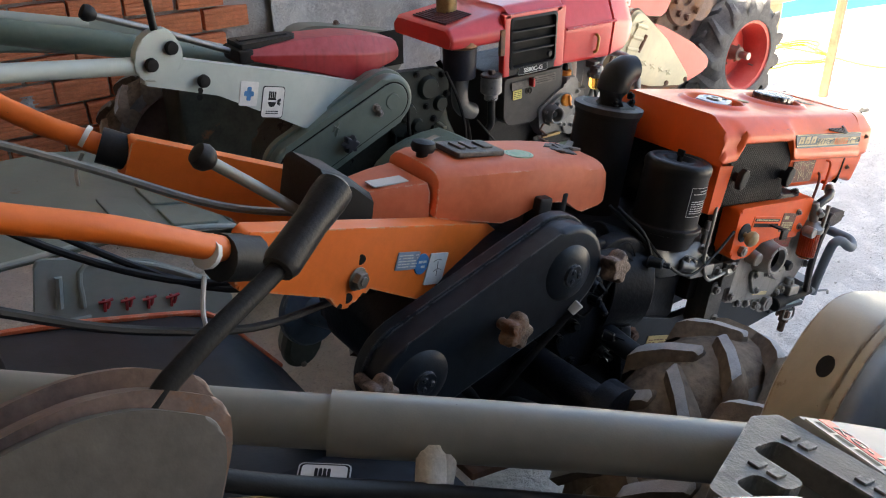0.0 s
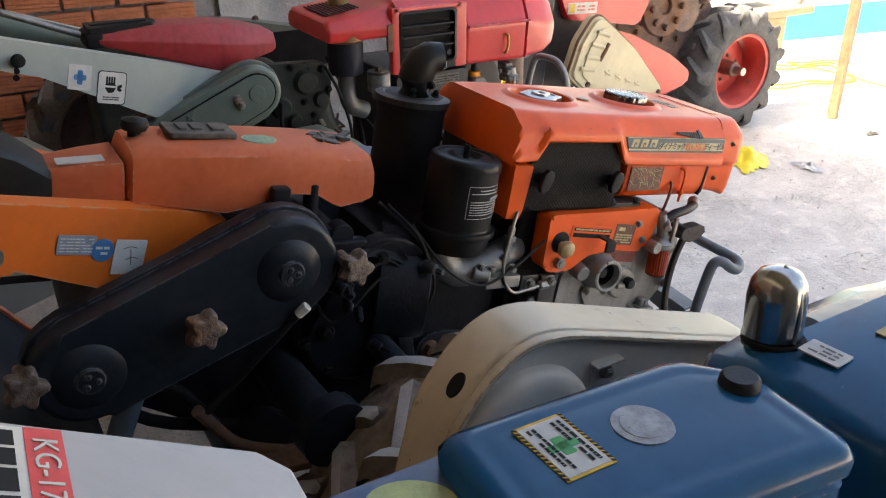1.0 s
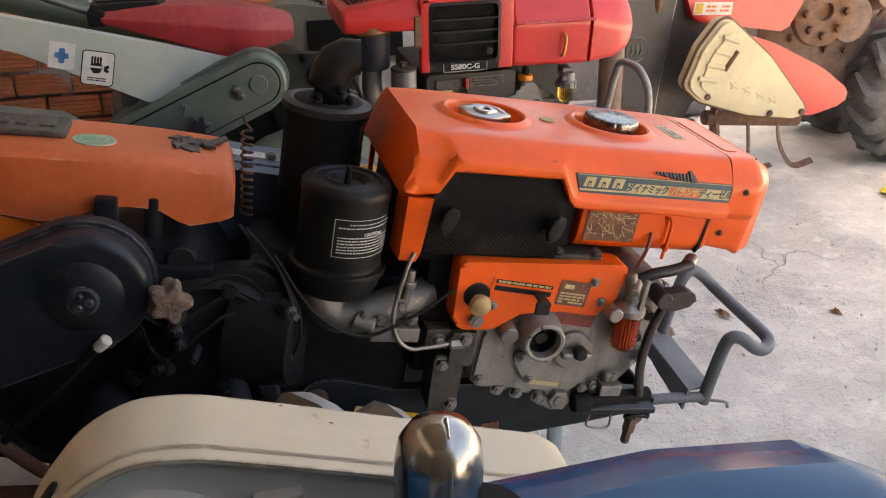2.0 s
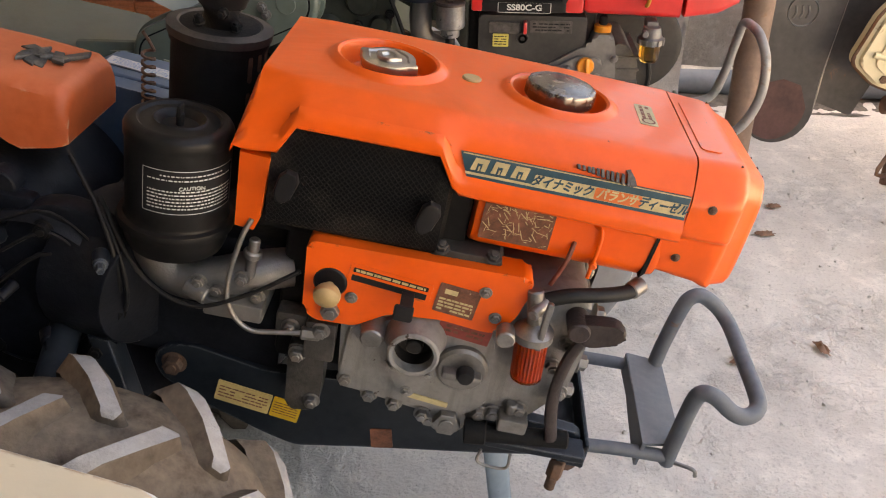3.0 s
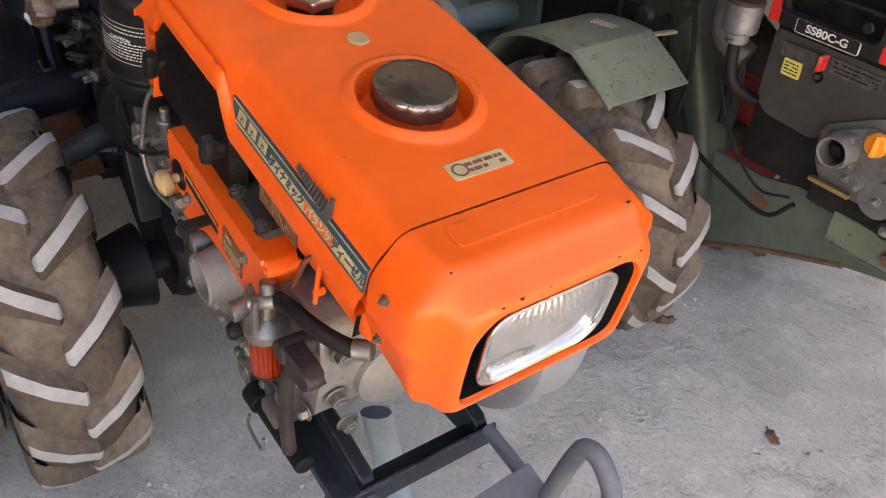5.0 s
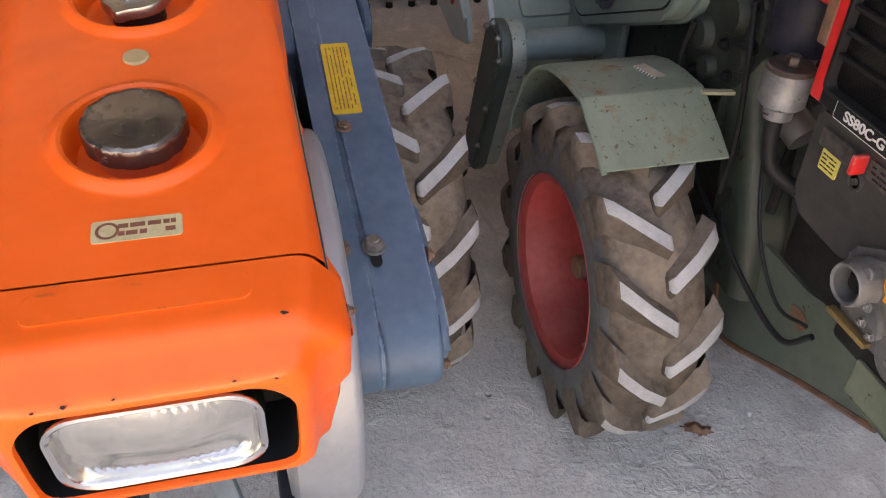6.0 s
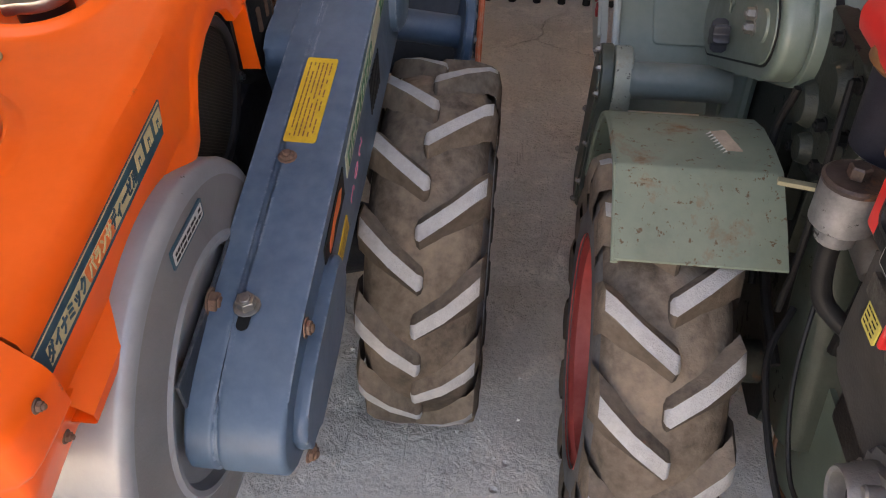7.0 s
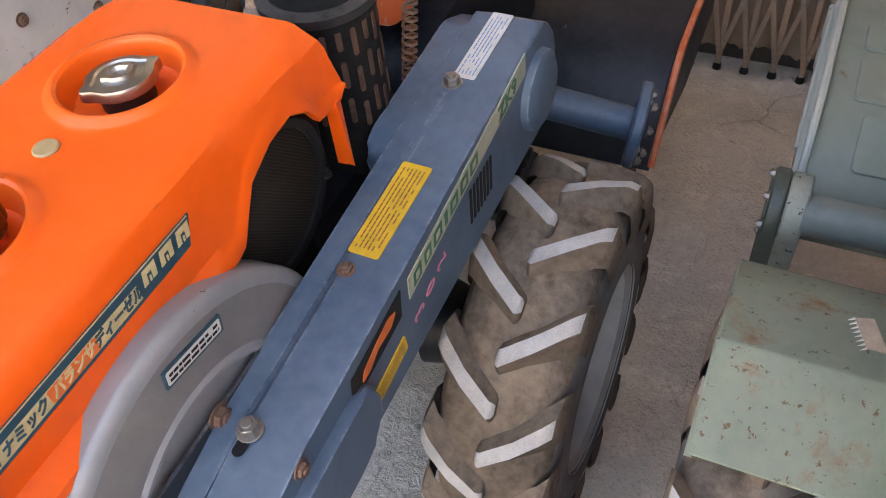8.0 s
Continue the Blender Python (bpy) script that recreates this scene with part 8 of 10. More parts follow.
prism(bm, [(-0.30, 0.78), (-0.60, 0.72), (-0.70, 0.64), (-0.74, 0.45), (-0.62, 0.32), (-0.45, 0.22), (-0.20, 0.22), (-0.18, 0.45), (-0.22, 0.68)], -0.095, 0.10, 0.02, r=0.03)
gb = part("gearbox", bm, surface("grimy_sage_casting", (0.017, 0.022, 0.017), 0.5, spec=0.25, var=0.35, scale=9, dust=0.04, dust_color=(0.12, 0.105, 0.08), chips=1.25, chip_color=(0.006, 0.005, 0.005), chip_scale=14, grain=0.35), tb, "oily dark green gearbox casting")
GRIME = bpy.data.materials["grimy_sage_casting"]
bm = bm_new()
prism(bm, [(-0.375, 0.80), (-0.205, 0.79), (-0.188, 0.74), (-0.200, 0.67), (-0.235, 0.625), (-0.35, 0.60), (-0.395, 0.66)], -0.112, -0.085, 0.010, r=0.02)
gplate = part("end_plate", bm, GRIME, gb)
for x, z, r in ((-0.335, 0.682, 0.026), (-0.262, 0.742, 0.030), (-0.300, 0.640, 0.018), (-0.222, 0.690, 0.020)):
    bm = bm_new()
    lathe(bm, [(r * 1.2, 0.0), (r, 0.012), (r * 0.9, 0.016), (0.0, 0.016)], (x, -0.110, z), OUT_R, 18)
    part("cast_boss", bm, GRIME, gplate)
for x in (-0.375, -0.315, -0.245):
    bm = bm_new()
    box(bm, x - 0.004, x + 0.004, -0.118, -0.08, 0.52, 0.63, 0.003)
    part("rib", bm, GRIME, gb)
put_bolts(gb, BLACK_DULL, [((x, -0.113, z), OUT_R) for x, z in ((-0.365, 0.775), (-0.300, 0.785), (-0.215, 0.772), (-0.200, 0.715), (-0.245, 0.650), (-0.372, 0.690), (-0.335, 0.620), (-0.270, 0.690))], 0.008, 0.010)
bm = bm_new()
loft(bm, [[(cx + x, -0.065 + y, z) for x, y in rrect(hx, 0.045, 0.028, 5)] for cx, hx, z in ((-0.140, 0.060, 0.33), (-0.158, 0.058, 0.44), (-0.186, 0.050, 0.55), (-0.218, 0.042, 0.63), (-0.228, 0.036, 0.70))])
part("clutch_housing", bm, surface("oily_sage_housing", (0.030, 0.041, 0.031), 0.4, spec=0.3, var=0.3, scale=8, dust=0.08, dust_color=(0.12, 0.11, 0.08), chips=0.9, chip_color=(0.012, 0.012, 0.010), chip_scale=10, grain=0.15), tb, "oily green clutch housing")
for k, (r, pts) in enumerate(((0.007, [(-0.30, -0.135, 0.60), (-0.27, -0.140, 0.53), (-0.215, -0.135, 0.47), (-0.13, -0.130, 0.43)]), (0.0055, [(-0.34, -0.13, 0.70), (-0.345, -0.14, 0.63), (-0.31, -0.14, 0.55), (-0.26, -0.14, 0.45)]),
                              (0.0045, [(-0.21, -0.125, 0.78), (-0.175, -0.135, 0.70), (-0.150, -0.140, 0.60), (-0.155, -0.14, 0.50)]), (0.008, [(-0.16, -0.02, 0.78), (-0.13, -0.06, 0.70), (-0.10, -0.08, 0.60), (-0.09, -0.09, 0.50)]))):
    bm = bm_new()
    tube(bm, pts, r, 8, 5)
    part("oil_pipe" if k % 2 else "control_rod", bm, BLACK_DULL, gb)
bm = bm_new()
lathe(bm, [(0.034, 0.0), (0.031, 0.012), (0.031, 0.17), (0.036, 0.19), (0.036, 0.20)], (-0.690, -0.285, 0.515), (0, 1, 0), 26)
part("shaft_tube", bm, surface("worn_pale_shaft", (0.16, 0.20, 0.185), 0.4, var=0.15, scale=12, dust=0.2, chips=0.95, chip_color=(0.02, 0.02, 0.018), chip_scale=9, grain=0.1), tb)
# final drive case by the wheel
bm = bm_new()
FD1, FD2 = (-0.712, 0.505), (-0.815, 0.215)
prism(bm, stadium(FD2, 0.050, FD1, 0.058), -0.335, -0.312, 0.005, seg=3)
prism(bm, stadium(FD2, 0.036, FD1, 0.044), -0.339, -0.330, 0.004)
fd = part("final_drive_case", bm, surface("dark_green_case_paint", (0.038, 0.055, 0.045), 0.45, var=0.2, scale=10, dust=0.2, dust_color=(0.2, 0.18, 0.14), chips=0.5, rust=0.12, grain=0.15), tb, "dark green bolted drive case")
bm = bm_new()
prism(bm, stadium(FD2, 0.042, FD1, 0.056), -0.312, -0.280, 0.006, seg=3)
part("drive_flange", bm, surface("flaked_pale_paint", (0.27, 0.29, 0.24), 0.5, var=0.15, scale=20, chips=1.1, chip_color=(0.05, 0.04, 0.04), rust=0.3, grain=0.15), fd, "pale flaking drive flange")
bm = bm_new()
box(bm, -0.92, -0.60, -0.118, -0.098, 0.36, 0.64, 0.012)
box(bm, -0.84, -0.70, -0.126, -0.116, 0.56, 0.62, 0.006)
box(bm, -0.84, -0.70, -0.126, -0.116, 0.45, 0.53, 0.006)
part("gear_cover", bm, CLEAN_SAGE, tb, "sage green ribbed gear cover")
put_bolts(fd, STEEL, [((FD1[0] + 0.051 * math.cos(radians(a)), -0.335, FD1[1] + 0.051 * math.sin(radians(a))), OUT_R) for a in (-5, 45, 95, 145)] + [((-0.800, -0.335, 0.392), OUT_R), ((-0.842, -0.335, 0.275), OUT_R), ((-0.722, -0.335, 0.365), OUT_R), ((-0.758, -0.335, 0.255), OUT_R), ((-0.815, -0.335, 0.172), OUT_R)], 0.006, 0.007)
# fender
bm = bm_new()
prof = [(-0.545, 0.42), (-0.530, 0.475), (-0.500, 0.530), (-0.460, 0.580), (-0.415, 0.610), (-0.365, 0.626), (-0.31, 0.633), (-0.252, 0.634), (-0.247, 0.632), (-0.18, 0.596), (-0.142, 0.572)]
def folded(ys, t=0.003):
    loop = prof + [(x, z - t) for x, z in reversed(prof)]
    return [[(x, y, z) for x, z in loop] for y in ys]


loft(bm, folded((-0.346, -0.344, -0.24, -0.148)))
fen = part("fender", bm, surface("chipped_sage_fender", (0.155, 0.20, 0.15), 0.42, var=0.1, scale=9, dust=0.25, dust_color=(0.28, 0.26, 0.19), chips=1.08, chip_scale=80, chip_color=(0.10, 0.055, 0.025), rust=0.34, grain=0.08), tb, "chipped sage green mudguard", angle=25)
bm = bm_new()
mm = face_m((-0.315, -0.205, 0.6325), (-0.3, 0.95, 0), UP)
decal(bm, mm, 0.010, 0.026, 0.002, 0.0008)
for k in range(8):
    prism(bm, [(-0.018, -0.024 + 0.0065 * k), (-0.010, -0.022 + 0.0065 * k), (-0.010, -0.019 + 0.0065 * k)], 0, 0.0012, 0, mm, 1)
part("torn_label", bm, [surface("torn_paper", (0.42, 0.33, 0.25), 0.7, var=0.2, scale=50), WHITE_TAG], fen, "torn paper label")
bm = bm_new()
tube(bm, [(x, -0.346, z - 0.006) for x, z in prof], 0.0045, 8, 3)
part("rolled_edge", bm, bpy.data.materials["chipped_sage_fender"], fen)
bm = bm_new()
loft(bm, folded((0.16, 0.26, 0.36)))
part("fender", bm, surface("olive_mudguard", (0.16, 0.17, 0.10), 0.45, var=0.15, scale=9, dust=0.5, dust_color=(0.28, 0.25, 0.17), chips=0.5), tb, "dusty olive mudguard", angle=25)
bm = bm_new()
box(bm, -0.0055, 0.0055, 0.0, 0.085, -0.003, 0.003, 0.001, Matrix.Translation((-0.236, -0.158, 0.632)) @ Matrix.Rotation(-0.22, 4, "Z"))
stay = part("fender_stay", bm, surface("pale_ochre_bar", (0.30, 0.27, 0.17), 0.5, var=0.2, scale=30, rust=0.2, grain=0.1), fen, "pale flat bar holding the mudguard")
bm = bm_new()
cyl(bm, (-0.222, -0.085, 0.630), (-0.205, -0.045, 0.628), 0.011, seg=12)
bolt(bm, (-0.2195, -0.092, 0.636), UP, 0.007, 0.008)
part("stay_end", bm, RUSTY, stay)
wheel(tb, (-0.262, -0.272, 0.294), 0.294, 0.084, RED_RIM, rim_r=0.160, side=-1, lug_turn=0.325, deep=0.062)
wheel(tb, (-0.262, 0.30, 0.300), 0.300, 0.095, RED_RIM, rim_r=0.160, side=1, lug_turn=0.2)
bm = bm_new()
cyl(bm, (-0.262, -0.26, 0.300), (-0.262, 0.30, 0.300), 0.032, seg=18)
part("axle", bm, GREEN_DK, tb)
# rotary cover with raised lettering bars
bm = bm_new()
prof = [(-0.80, 0.40), (-0.84, 0.50), (-0.93, 0.572), (-1.18, 0.622), (-1.42, 0.625), (-1.50, 0.56)]
loft(bm, folded((-0.292, 0.0, 0.34), 0.006))
rtb = part("rotary_cover", bm, surface("grey_sage_cover_paint", (0.19, 0.235, 0.195), 0.42, var=0.12, scale=8, dust=0.3, dust_color=(0.26, 0.24, 0.2), chips=0.4, rust=0.1), tb, "dusty grey-green rotary cover", angle=30)
bm = bm_new()
prism(bm, [(-0.96, 0.40), (-0.99, 0.46), (-1.14, 0.565), (-1.36, 0.635), (-1.39, 0.48), (-1.30, 0.40), (-1.10, 0.36)], -0.310, -0.298, 0.004, r=0.02)
tube(bm, [(-0.99, -0.312, 0.45), (-1.13, -0.312, 0.55), (-1.27, -0.312, 0.595), (-1.29, -0.312, 0.50)], 0.006, 8, 4)
tube(bm, [(-1.325, -0.312, 0.585), (-1.335, -0.312, 0.515)], 0.008, 8, 2)
tube(bm, [(-1.28, -0.312, 0.472), (-1.36, -0.312, 0.482)], 0.007, 8, 2)
sp = part("side_panel", bm, GREEN_LT, rtb, "grey-green embossed side panel")
for (xa, za), (xb, zb), ya, yb in (((-0.845, 0.507), (-0.925, 0.570), -0.23, -0.06), ((-0.95, 0.577), (-1.06, 0.599), -0.25, -0.14), ((-0.95, 0.577), (-1.06, 0.599), -0.11, 0.02), ((-1.09, 0.605), (-1.17, 0.621), -0.25, -0.05)):
    bm = bm_new()
    cm = face_m(((xa + xb) / 2, (ya + yb) / 2, (za + zb) / 2), (0, 1, 0), (zb - za, 0, xa - xb))
    prism(bm, rrect((yb - ya) / 2, math.hypot(xb - xa, zb - za) / 2, 0.010, 4), -0.002, 0.006, 0.004, cm)
    part("pressed_panel", bm, bpy.data.materials["grey_sage_cover_paint"], rtb)
bm = bm_new()
tube(bm, [(-0.80, -0.298, 0.405), (-0.84, -0.298, 0.506), (-0.93, -0.298, 0.580), (-1.18, -0.298, 0.630), (-1.42, -0.298, 0.633)], 0.007, 8, 3)
part("edge_rod", bm, GREEN_LT, rtb, "pale rod along the cover's edge")
bm = bm_new()
for k, x in enumerate((-1.26, -1.215, -1.17, -1.12)):
    z = 0.488 - 0.012 * k
    for dx0, dz0, dx1, dz1 in ((0, 0.012, 0.03, 0.012), (0.012, 0.018, 0.010, -0.012), (0.022, 0.008, 0.016, -0.006)):
        tube(bm, [(x + dx0, -0.312, z + dz0), ((2 * x + dx0 + dx1) / 2, -0.314, z + (dz0 + dz1) / 2), (x + dx1, -0.312, z + dz1)], 0.0035, 6, 2)
tagged(part("embossed_mark", bm, RED_DULL, sp, "red painted raised marks"), kind="stuff")

# ---- another tiller behind, of which a wheel and a cover show ----
MEx = pose(-0.585, 1.95, 0)
te = thing("power_tiller", MEx, "old walking tractor with dusty wheels beside the brick wall", "power tiller", "parked power tillers")
wheel(te, (0.0, 0.0, 0.318), 0.318, 0.075, surface("dusty_maroon_rim", (0.13, 0.075, 0.065), 0.65, var=0.3, scale=12, dust=0.55, dust_color=(0.26, 0.22, 0.19), rust=0.15), rim_r=0.225, side=-1)
bm = bm_new()
box(bm, -0.10, 0.55, -0.30, -0.12, 0.26, 0.62, 0.03)
cyl(bm, (0, -0.20, 0.318), (0, 0.02, 0.318), 0.03, seg=16)
tube(bm, [(0.5, -0.22, 0.30), (0.52, -0.22, 0.15), (0.53, -0.22, 0.0)], 0.02, 10, 2)
part("gearbox", bm, GREEN_DK, te)
bm = bm_new()
prism(bm, [(0.20, 0.60), (0.20, 0.735), (0.235, 0.785), (0.29, 0.800), (0.36, 0.793), (0.64, 0.735), (0.66, 0.60)], -0.50, -0.42, 0.012, r=0.02, seg=3)
cov_e = part("belt_cover", bm, surface("dusty_olive_cover", (0.17, 0.175, 0.135), 0.5, var=0.15, scale=9, dust=0.4, dust_color=(0.26, 0.23, 0.18), chips=0.3), te, "dusty olive belt cover")
put_bolts(cov_e, RUSTY, [((0.42, -0.46, 0.784), UP), ((0.30, -0.503, 0.74), OUT_R)], 0.010, 0.010)
# thin black sheet over part of the cover's near side
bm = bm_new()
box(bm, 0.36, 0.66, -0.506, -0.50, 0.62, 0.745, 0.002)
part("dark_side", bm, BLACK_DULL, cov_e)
bm = bm_new()
tube(bm, [(0.2, -0.2, 0.62), (-0.3, -0.28, 0.78), (-0.9, -0.38, 0.90)], 0.026, 12, 3)
part("handlebar", bm, GREEN, te)

# ---- the red tiller in front of the wall ----
MC = pose(0, 0, 0)
tc = thing("power_tiller", MC, "dusty red walking tractor with a cream rotary guard", "power tiller", "parked power tillers")
bm = bm_new()
cream = round_poly([(1.03, 0.47), (1.075, 0.60), (1.14, 0.685), (1.175, 0.695), (1.36, 0.55), (1.53, 0.365), (1.545, 0.33), (1.50, 0.315), (1.30, 0.345), (1.10, 0.41)], 0.02)
prism(bm, cream, 1.338, 1.385, 0.004, r=0)
cx_, cz_ = 1.27, 0.49
for s_, y0, y1, bv in ((0.95, 1.322, 1.340, 0.010), (0.78, 1.316, 1.324, 0.006)):
    prism(bm, [(cx_ + (x - cx_) * s_, cz_ + (z - cz_) * s_) for x, z in cream], y0, y1, bv, r=0)
for k in range(4):
    tube(bm, [(1.075 + 0.025 * k, 1.318, 0.50 + 0.045 * k), (1.145 + 0.022 * k, 1.318, 0.485 + 0.043 * k)], 0.009, 8, 2)
for k, x in enumerate((1.20, 1.255, 1.31, 1.365)):
    tube(bm, [(x, 1.317, 0.475 - 0.022 * k), (x + 0.03, 1.317, 0.455 - 0.022 * k)], 0.005, 6, 2)
    tube(bm, [(x + 0.005, 1.317, 0.455 - 0.022 * k), (x + 0.022, 1.317, 0.475 - 0.022 * k)], 0.004, 6, 2)
guard = part("rotary_guard", bm, surface("stained_cream_paint", (0.66, 0.57, 0.36), 0.45, var=0.1, scale=8, dust=0.2, dust_color=(0.5, 0.38, 0.2), chips=0.3, chip_color=(0.3, 0.14, 0.05), rust=0.14), tc, "stained cream triangular guard")
bm = bm_new()
tube(bm, [(1.17, 1.315, 0.52), (1.21, 1.315, 0.585)], 0.008, 8, 2)
part("slot", bm, RUSTY, guard)
bm = bm_new()
pts_ = [(x, 1.345, z) for x, z in cream]
tube(bm, [*pts_, pts_[0]], 0.007, 8, 1)
part("rusty_edge", bm, RUSTY, guard)
put_bolts(guard, RUSTY, [((1.51, 1.325, 0.345), OUT_R), ((1.38, 1.325, 0.35), OUT_R), ((1.12, 1.325, 0.43), OUT_R)], 0.012, 0.010)
bm = bm_new()
prism(bm, round_poly([(1.16, 0.66), (1.40, 0.585), (1.62, 0.48), (1.735, 0.40), (1.755, 0.365), (1.735, 0.335), (1.60, 0.30), (1.30, 0.38)], 0.03), 1.385, 1.41, 0.008)
part("side_guard", bm, RED, tc, "red sheet side guard")
bm = bm_new()
prism(bm, [(1.06, 0.80), (1.52, 0.80), (1.56, 0.72), (1.50, 0.60), (1.12, 0.66)], 1.47, 1.56, 0.012, r=0.02)
beam_c = part("beam", bm, RED, tc, "dusty red pressed-steel beam")
bm = bm_new()
mm = face_m((1.19, 1.469, 0.70), (1, 0, -0.05), OUT_R)
decal(bm, mm, 0.075, 0.022, 0.002, 0.001, 0)
prism(bm, rrect(0.014, 0.018, 0.002, 2, -0.055, 0), 0, 0.0016, 0, mm, 1)
bars(bm, mm @ Matrix.Translation((0.02, 0, 0)), 0.048, 0.014, 2, 50, 2, 0.0016, 0.55)
part("label", bm, [WHITE_TAG, YELLOW_TAG, ORANGE_TAG], beam_c, "cream label with orange print")
sheet = surface("smeared_dark_sheet", (0.045, 0.042, 0.040), 0.42, 0.15, var=0.35, scale=7, dust=0.25, dust_color=(0.2, 0.17, 0.14), rust=0.12, grain=0.08)
low = [(0.902 + 0.105 * math.cos(radians(a)), 0.272 + 0.105 * math.sin(radians(a))) for a in range(-180, 1, 15)]
bm = bm_new()
prism(bm, [*low, (1.000, 0.36), (1.030, 0.60), (1.050, 0.78), (0.83, 0.80), (0.790, 0.60), (0.798, 0.36)], 1.47, 1.482, 0.003, r=0)
flap = part("side_sheet", bm, sheet, tc, "dark sheet-steel side plate")
bm = bm_new()
prism(bm, [*[(0.893 + (x - 0.902) * 0.86, z + 0.012) for x, z in low], (0.955, 0.355), (0.90, 0.374), (0.83, 0.355)], 1.4675, 1.4705, 0.001, r=0)
part("red_end", bm, surface("rust_red_end", (0.075, 0.020, 0.016), 0.5, var=0.35, scale=12, dust=0.15, rust=0.1), flap, "red painted rounded end")
bm = bm_new()
lathe(bm, [(0.040, 0.0), (0.0425, 0.003), (0.045, 0.0)], (0.912, 1.470, 0.575), OUT_R, 28)
for k in range(3):
    tube(bm, [(0.888 + 0.018 * k, 1.469, 0.556), (0.894 + 0.018 * k, 1.468, 0.572), (0.890 + 0.018 * k, 1.469, 0.592)], 0.003, 6, 3)
part("cast_ring", bm, STEEL, flap)
bm = bm_new()
tube(bm, [(0.965, 1.478, 0.188), (0.998, 1.478, 0.24), (1.007, 1.478, 0.30), (1.012, 1.478, 0.42), (1.030, 1.478, 0.60), (1.050, 1.478, 0.775)], 0.005, 8, 4)
part("bare_rim", bm, STEEL, flap, "bare metal edge")
bm = bm_new()
prism(bm, [(1.045, 0.78), (1.40, 0.74), (1.41, 0.46), (1.31, 0.40), (1.175, 0.36), (1.135, 0.25), (1.000, 0.300), (1.020, 0.56)], 1.505, 1.525, 0.004, r=0.008)
part("mud_flap", bm, sheet, tc, "dark rubber and steel mud cover")
bm = bm_new()
tube(bm, [(0.98, 1.48, 0.70), (0.98, 1.46, 0.80), (1.06, 1.44, 0.815)], 0.014, 10, 3)
part("lever_bracket", bm, RUSTY, tc)
bm = bm_new()
box(bm, 1.55, 2.15, 1.66, 1.90, 0.30, 0.62, 0.03)
cyl(bm, (1.80, 1.50, 0.62), (1.80, 1.75, 0.62), 0.085, seg=24)
cyl(bm, (1.95, 1.52, 0.70), (1.90, 1.75, 0.62), 0.05, seg=18)
cyl(bm, (2.23, 1.55, 0.30), (2.23, 1.9, 0.30), 0.035, seg=16)
gcx = part("gearbox", bm, surface("rust_brown_casting", (0.14, 0.08, 0.06), 0.65, 0.1, var=0.4, scale=16, dust=0.45, rust=0.4, grain=0.5), tc, "dusty rust-brown gearbox")
rnd = random.Random(8)
put_bolts(gcx, RUSTY, [((1.60 + rnd.uniform(0, 0.5), 1.655, 0.35 + rnd.uniform(0, 0.25)), OUT_R) for k in range(12)], 0.014, 0.014)
bm = bm_new()
for k in range(7):
    tube(bm, [(1.70 + 0.05 * k, 1.60, 0.60 + 0.02 * (k % 3)), (1.74 + 0.05 * k, 1.52 + 0.01 * k, 0.70), (1.85 + 0.04 * k, 1.56, 0.78 + 0.02 * (k % 2))], 0.009, 8, 4)
part("linkage", bm, RUSTY, tc)
bm = bm_new()
lathe(bm, [(0.0, 0.0), (0.03, 0.004), (0.035, 0.02), (0.10, 0.026), (0.125, 0.02), (0.13, 0.0)], (1.66, 1.50, 0.66), OUT_R, 28)
for k in range(8):
    bolt(bm, (1.66 + 0.085 * math.cos(k * 0.785), 1.476, 0.66 + 0.085 * math.sin(k * 0.785)), OUT_R, 0.016, 0.02)
part("clutch_rotor", bm, RUSTY, tc, "rusty round clutch rotor")
for k in range(6):
    bm = bm_new()
    tube(bm, [(1.58 + 0.06 * k, 1.52, 0.74 + 0.02 * (k % 2)), (1.70 + 0.05 * k, 1.48 + 0.01 * k, 0.82), (1.86 + 0.04 * k, 1.52, 0.76 + 0.03 * (k % 3))], 0.008, 8, 3)
    part("control_rod", bm, HOSE if k % 2 else RUSTY, tc)
bm = bm_new()
for k in range(3):
    tube(bm, [(1.24 + 0.13 * k, 1.44, 0.34), (1.26 + 0.13 * k, 1.43, 0.20), (1.22 + 0.18 * k, 1.41, 0.10), (1.30 + 0.18 * k, 1.40, 0.115)], 0.016, 8, 4, squash=0.35)
cyl(bm, (1.20, 1.45, 0.31), (1.60, 1.45, 0.27), 0.028, seg=14)
part("tine_rotor", bm, RUSTY, tc, "rusty rotary tines")
bm = bm_new()
box(bm, 2.35, 2.75, 1.55, 1.78, 0.52, 0.56, 0.008)
box(bm, 2.42, 2.60, 1.58, 1.75, 0.30, 0.52, 0.02)
box(bm, 2.05, 2.50, 1.66, 1.82, 0.62, 0.74, 0.03)
part("engine_bed", bm, surface("faded_yellow_casting", (0.42, 0.34, 0.18), 0.55, var=0.2, scale=12, dust=0.4, rust=0.2), tc, "faded yellow-grey engine bed")
bm = bm_new()
for sd in (1.62, 1.74):
    tube(bm, [(2.70, sd, 0.55), (2.80, sd, 0.66), (2.78, sd, 0.80)], 0.012, 10, 4)
part("front_bar", bm, RUSTY, tc)
wheel(tc, (2.235, 1.60, 0.297), 0.302, 0.10, surface("bright_red_rim", (0.52, 0.04, 0.03), 0.45, var=0.15, scale=12, dust=0.35, dust_color=(0.4, 0.22, 0.18), chips=0.3), rim_r=0.170, side=-1, lugs=13, tread=TYRE_SIDE, face=TYRE_SIDE)
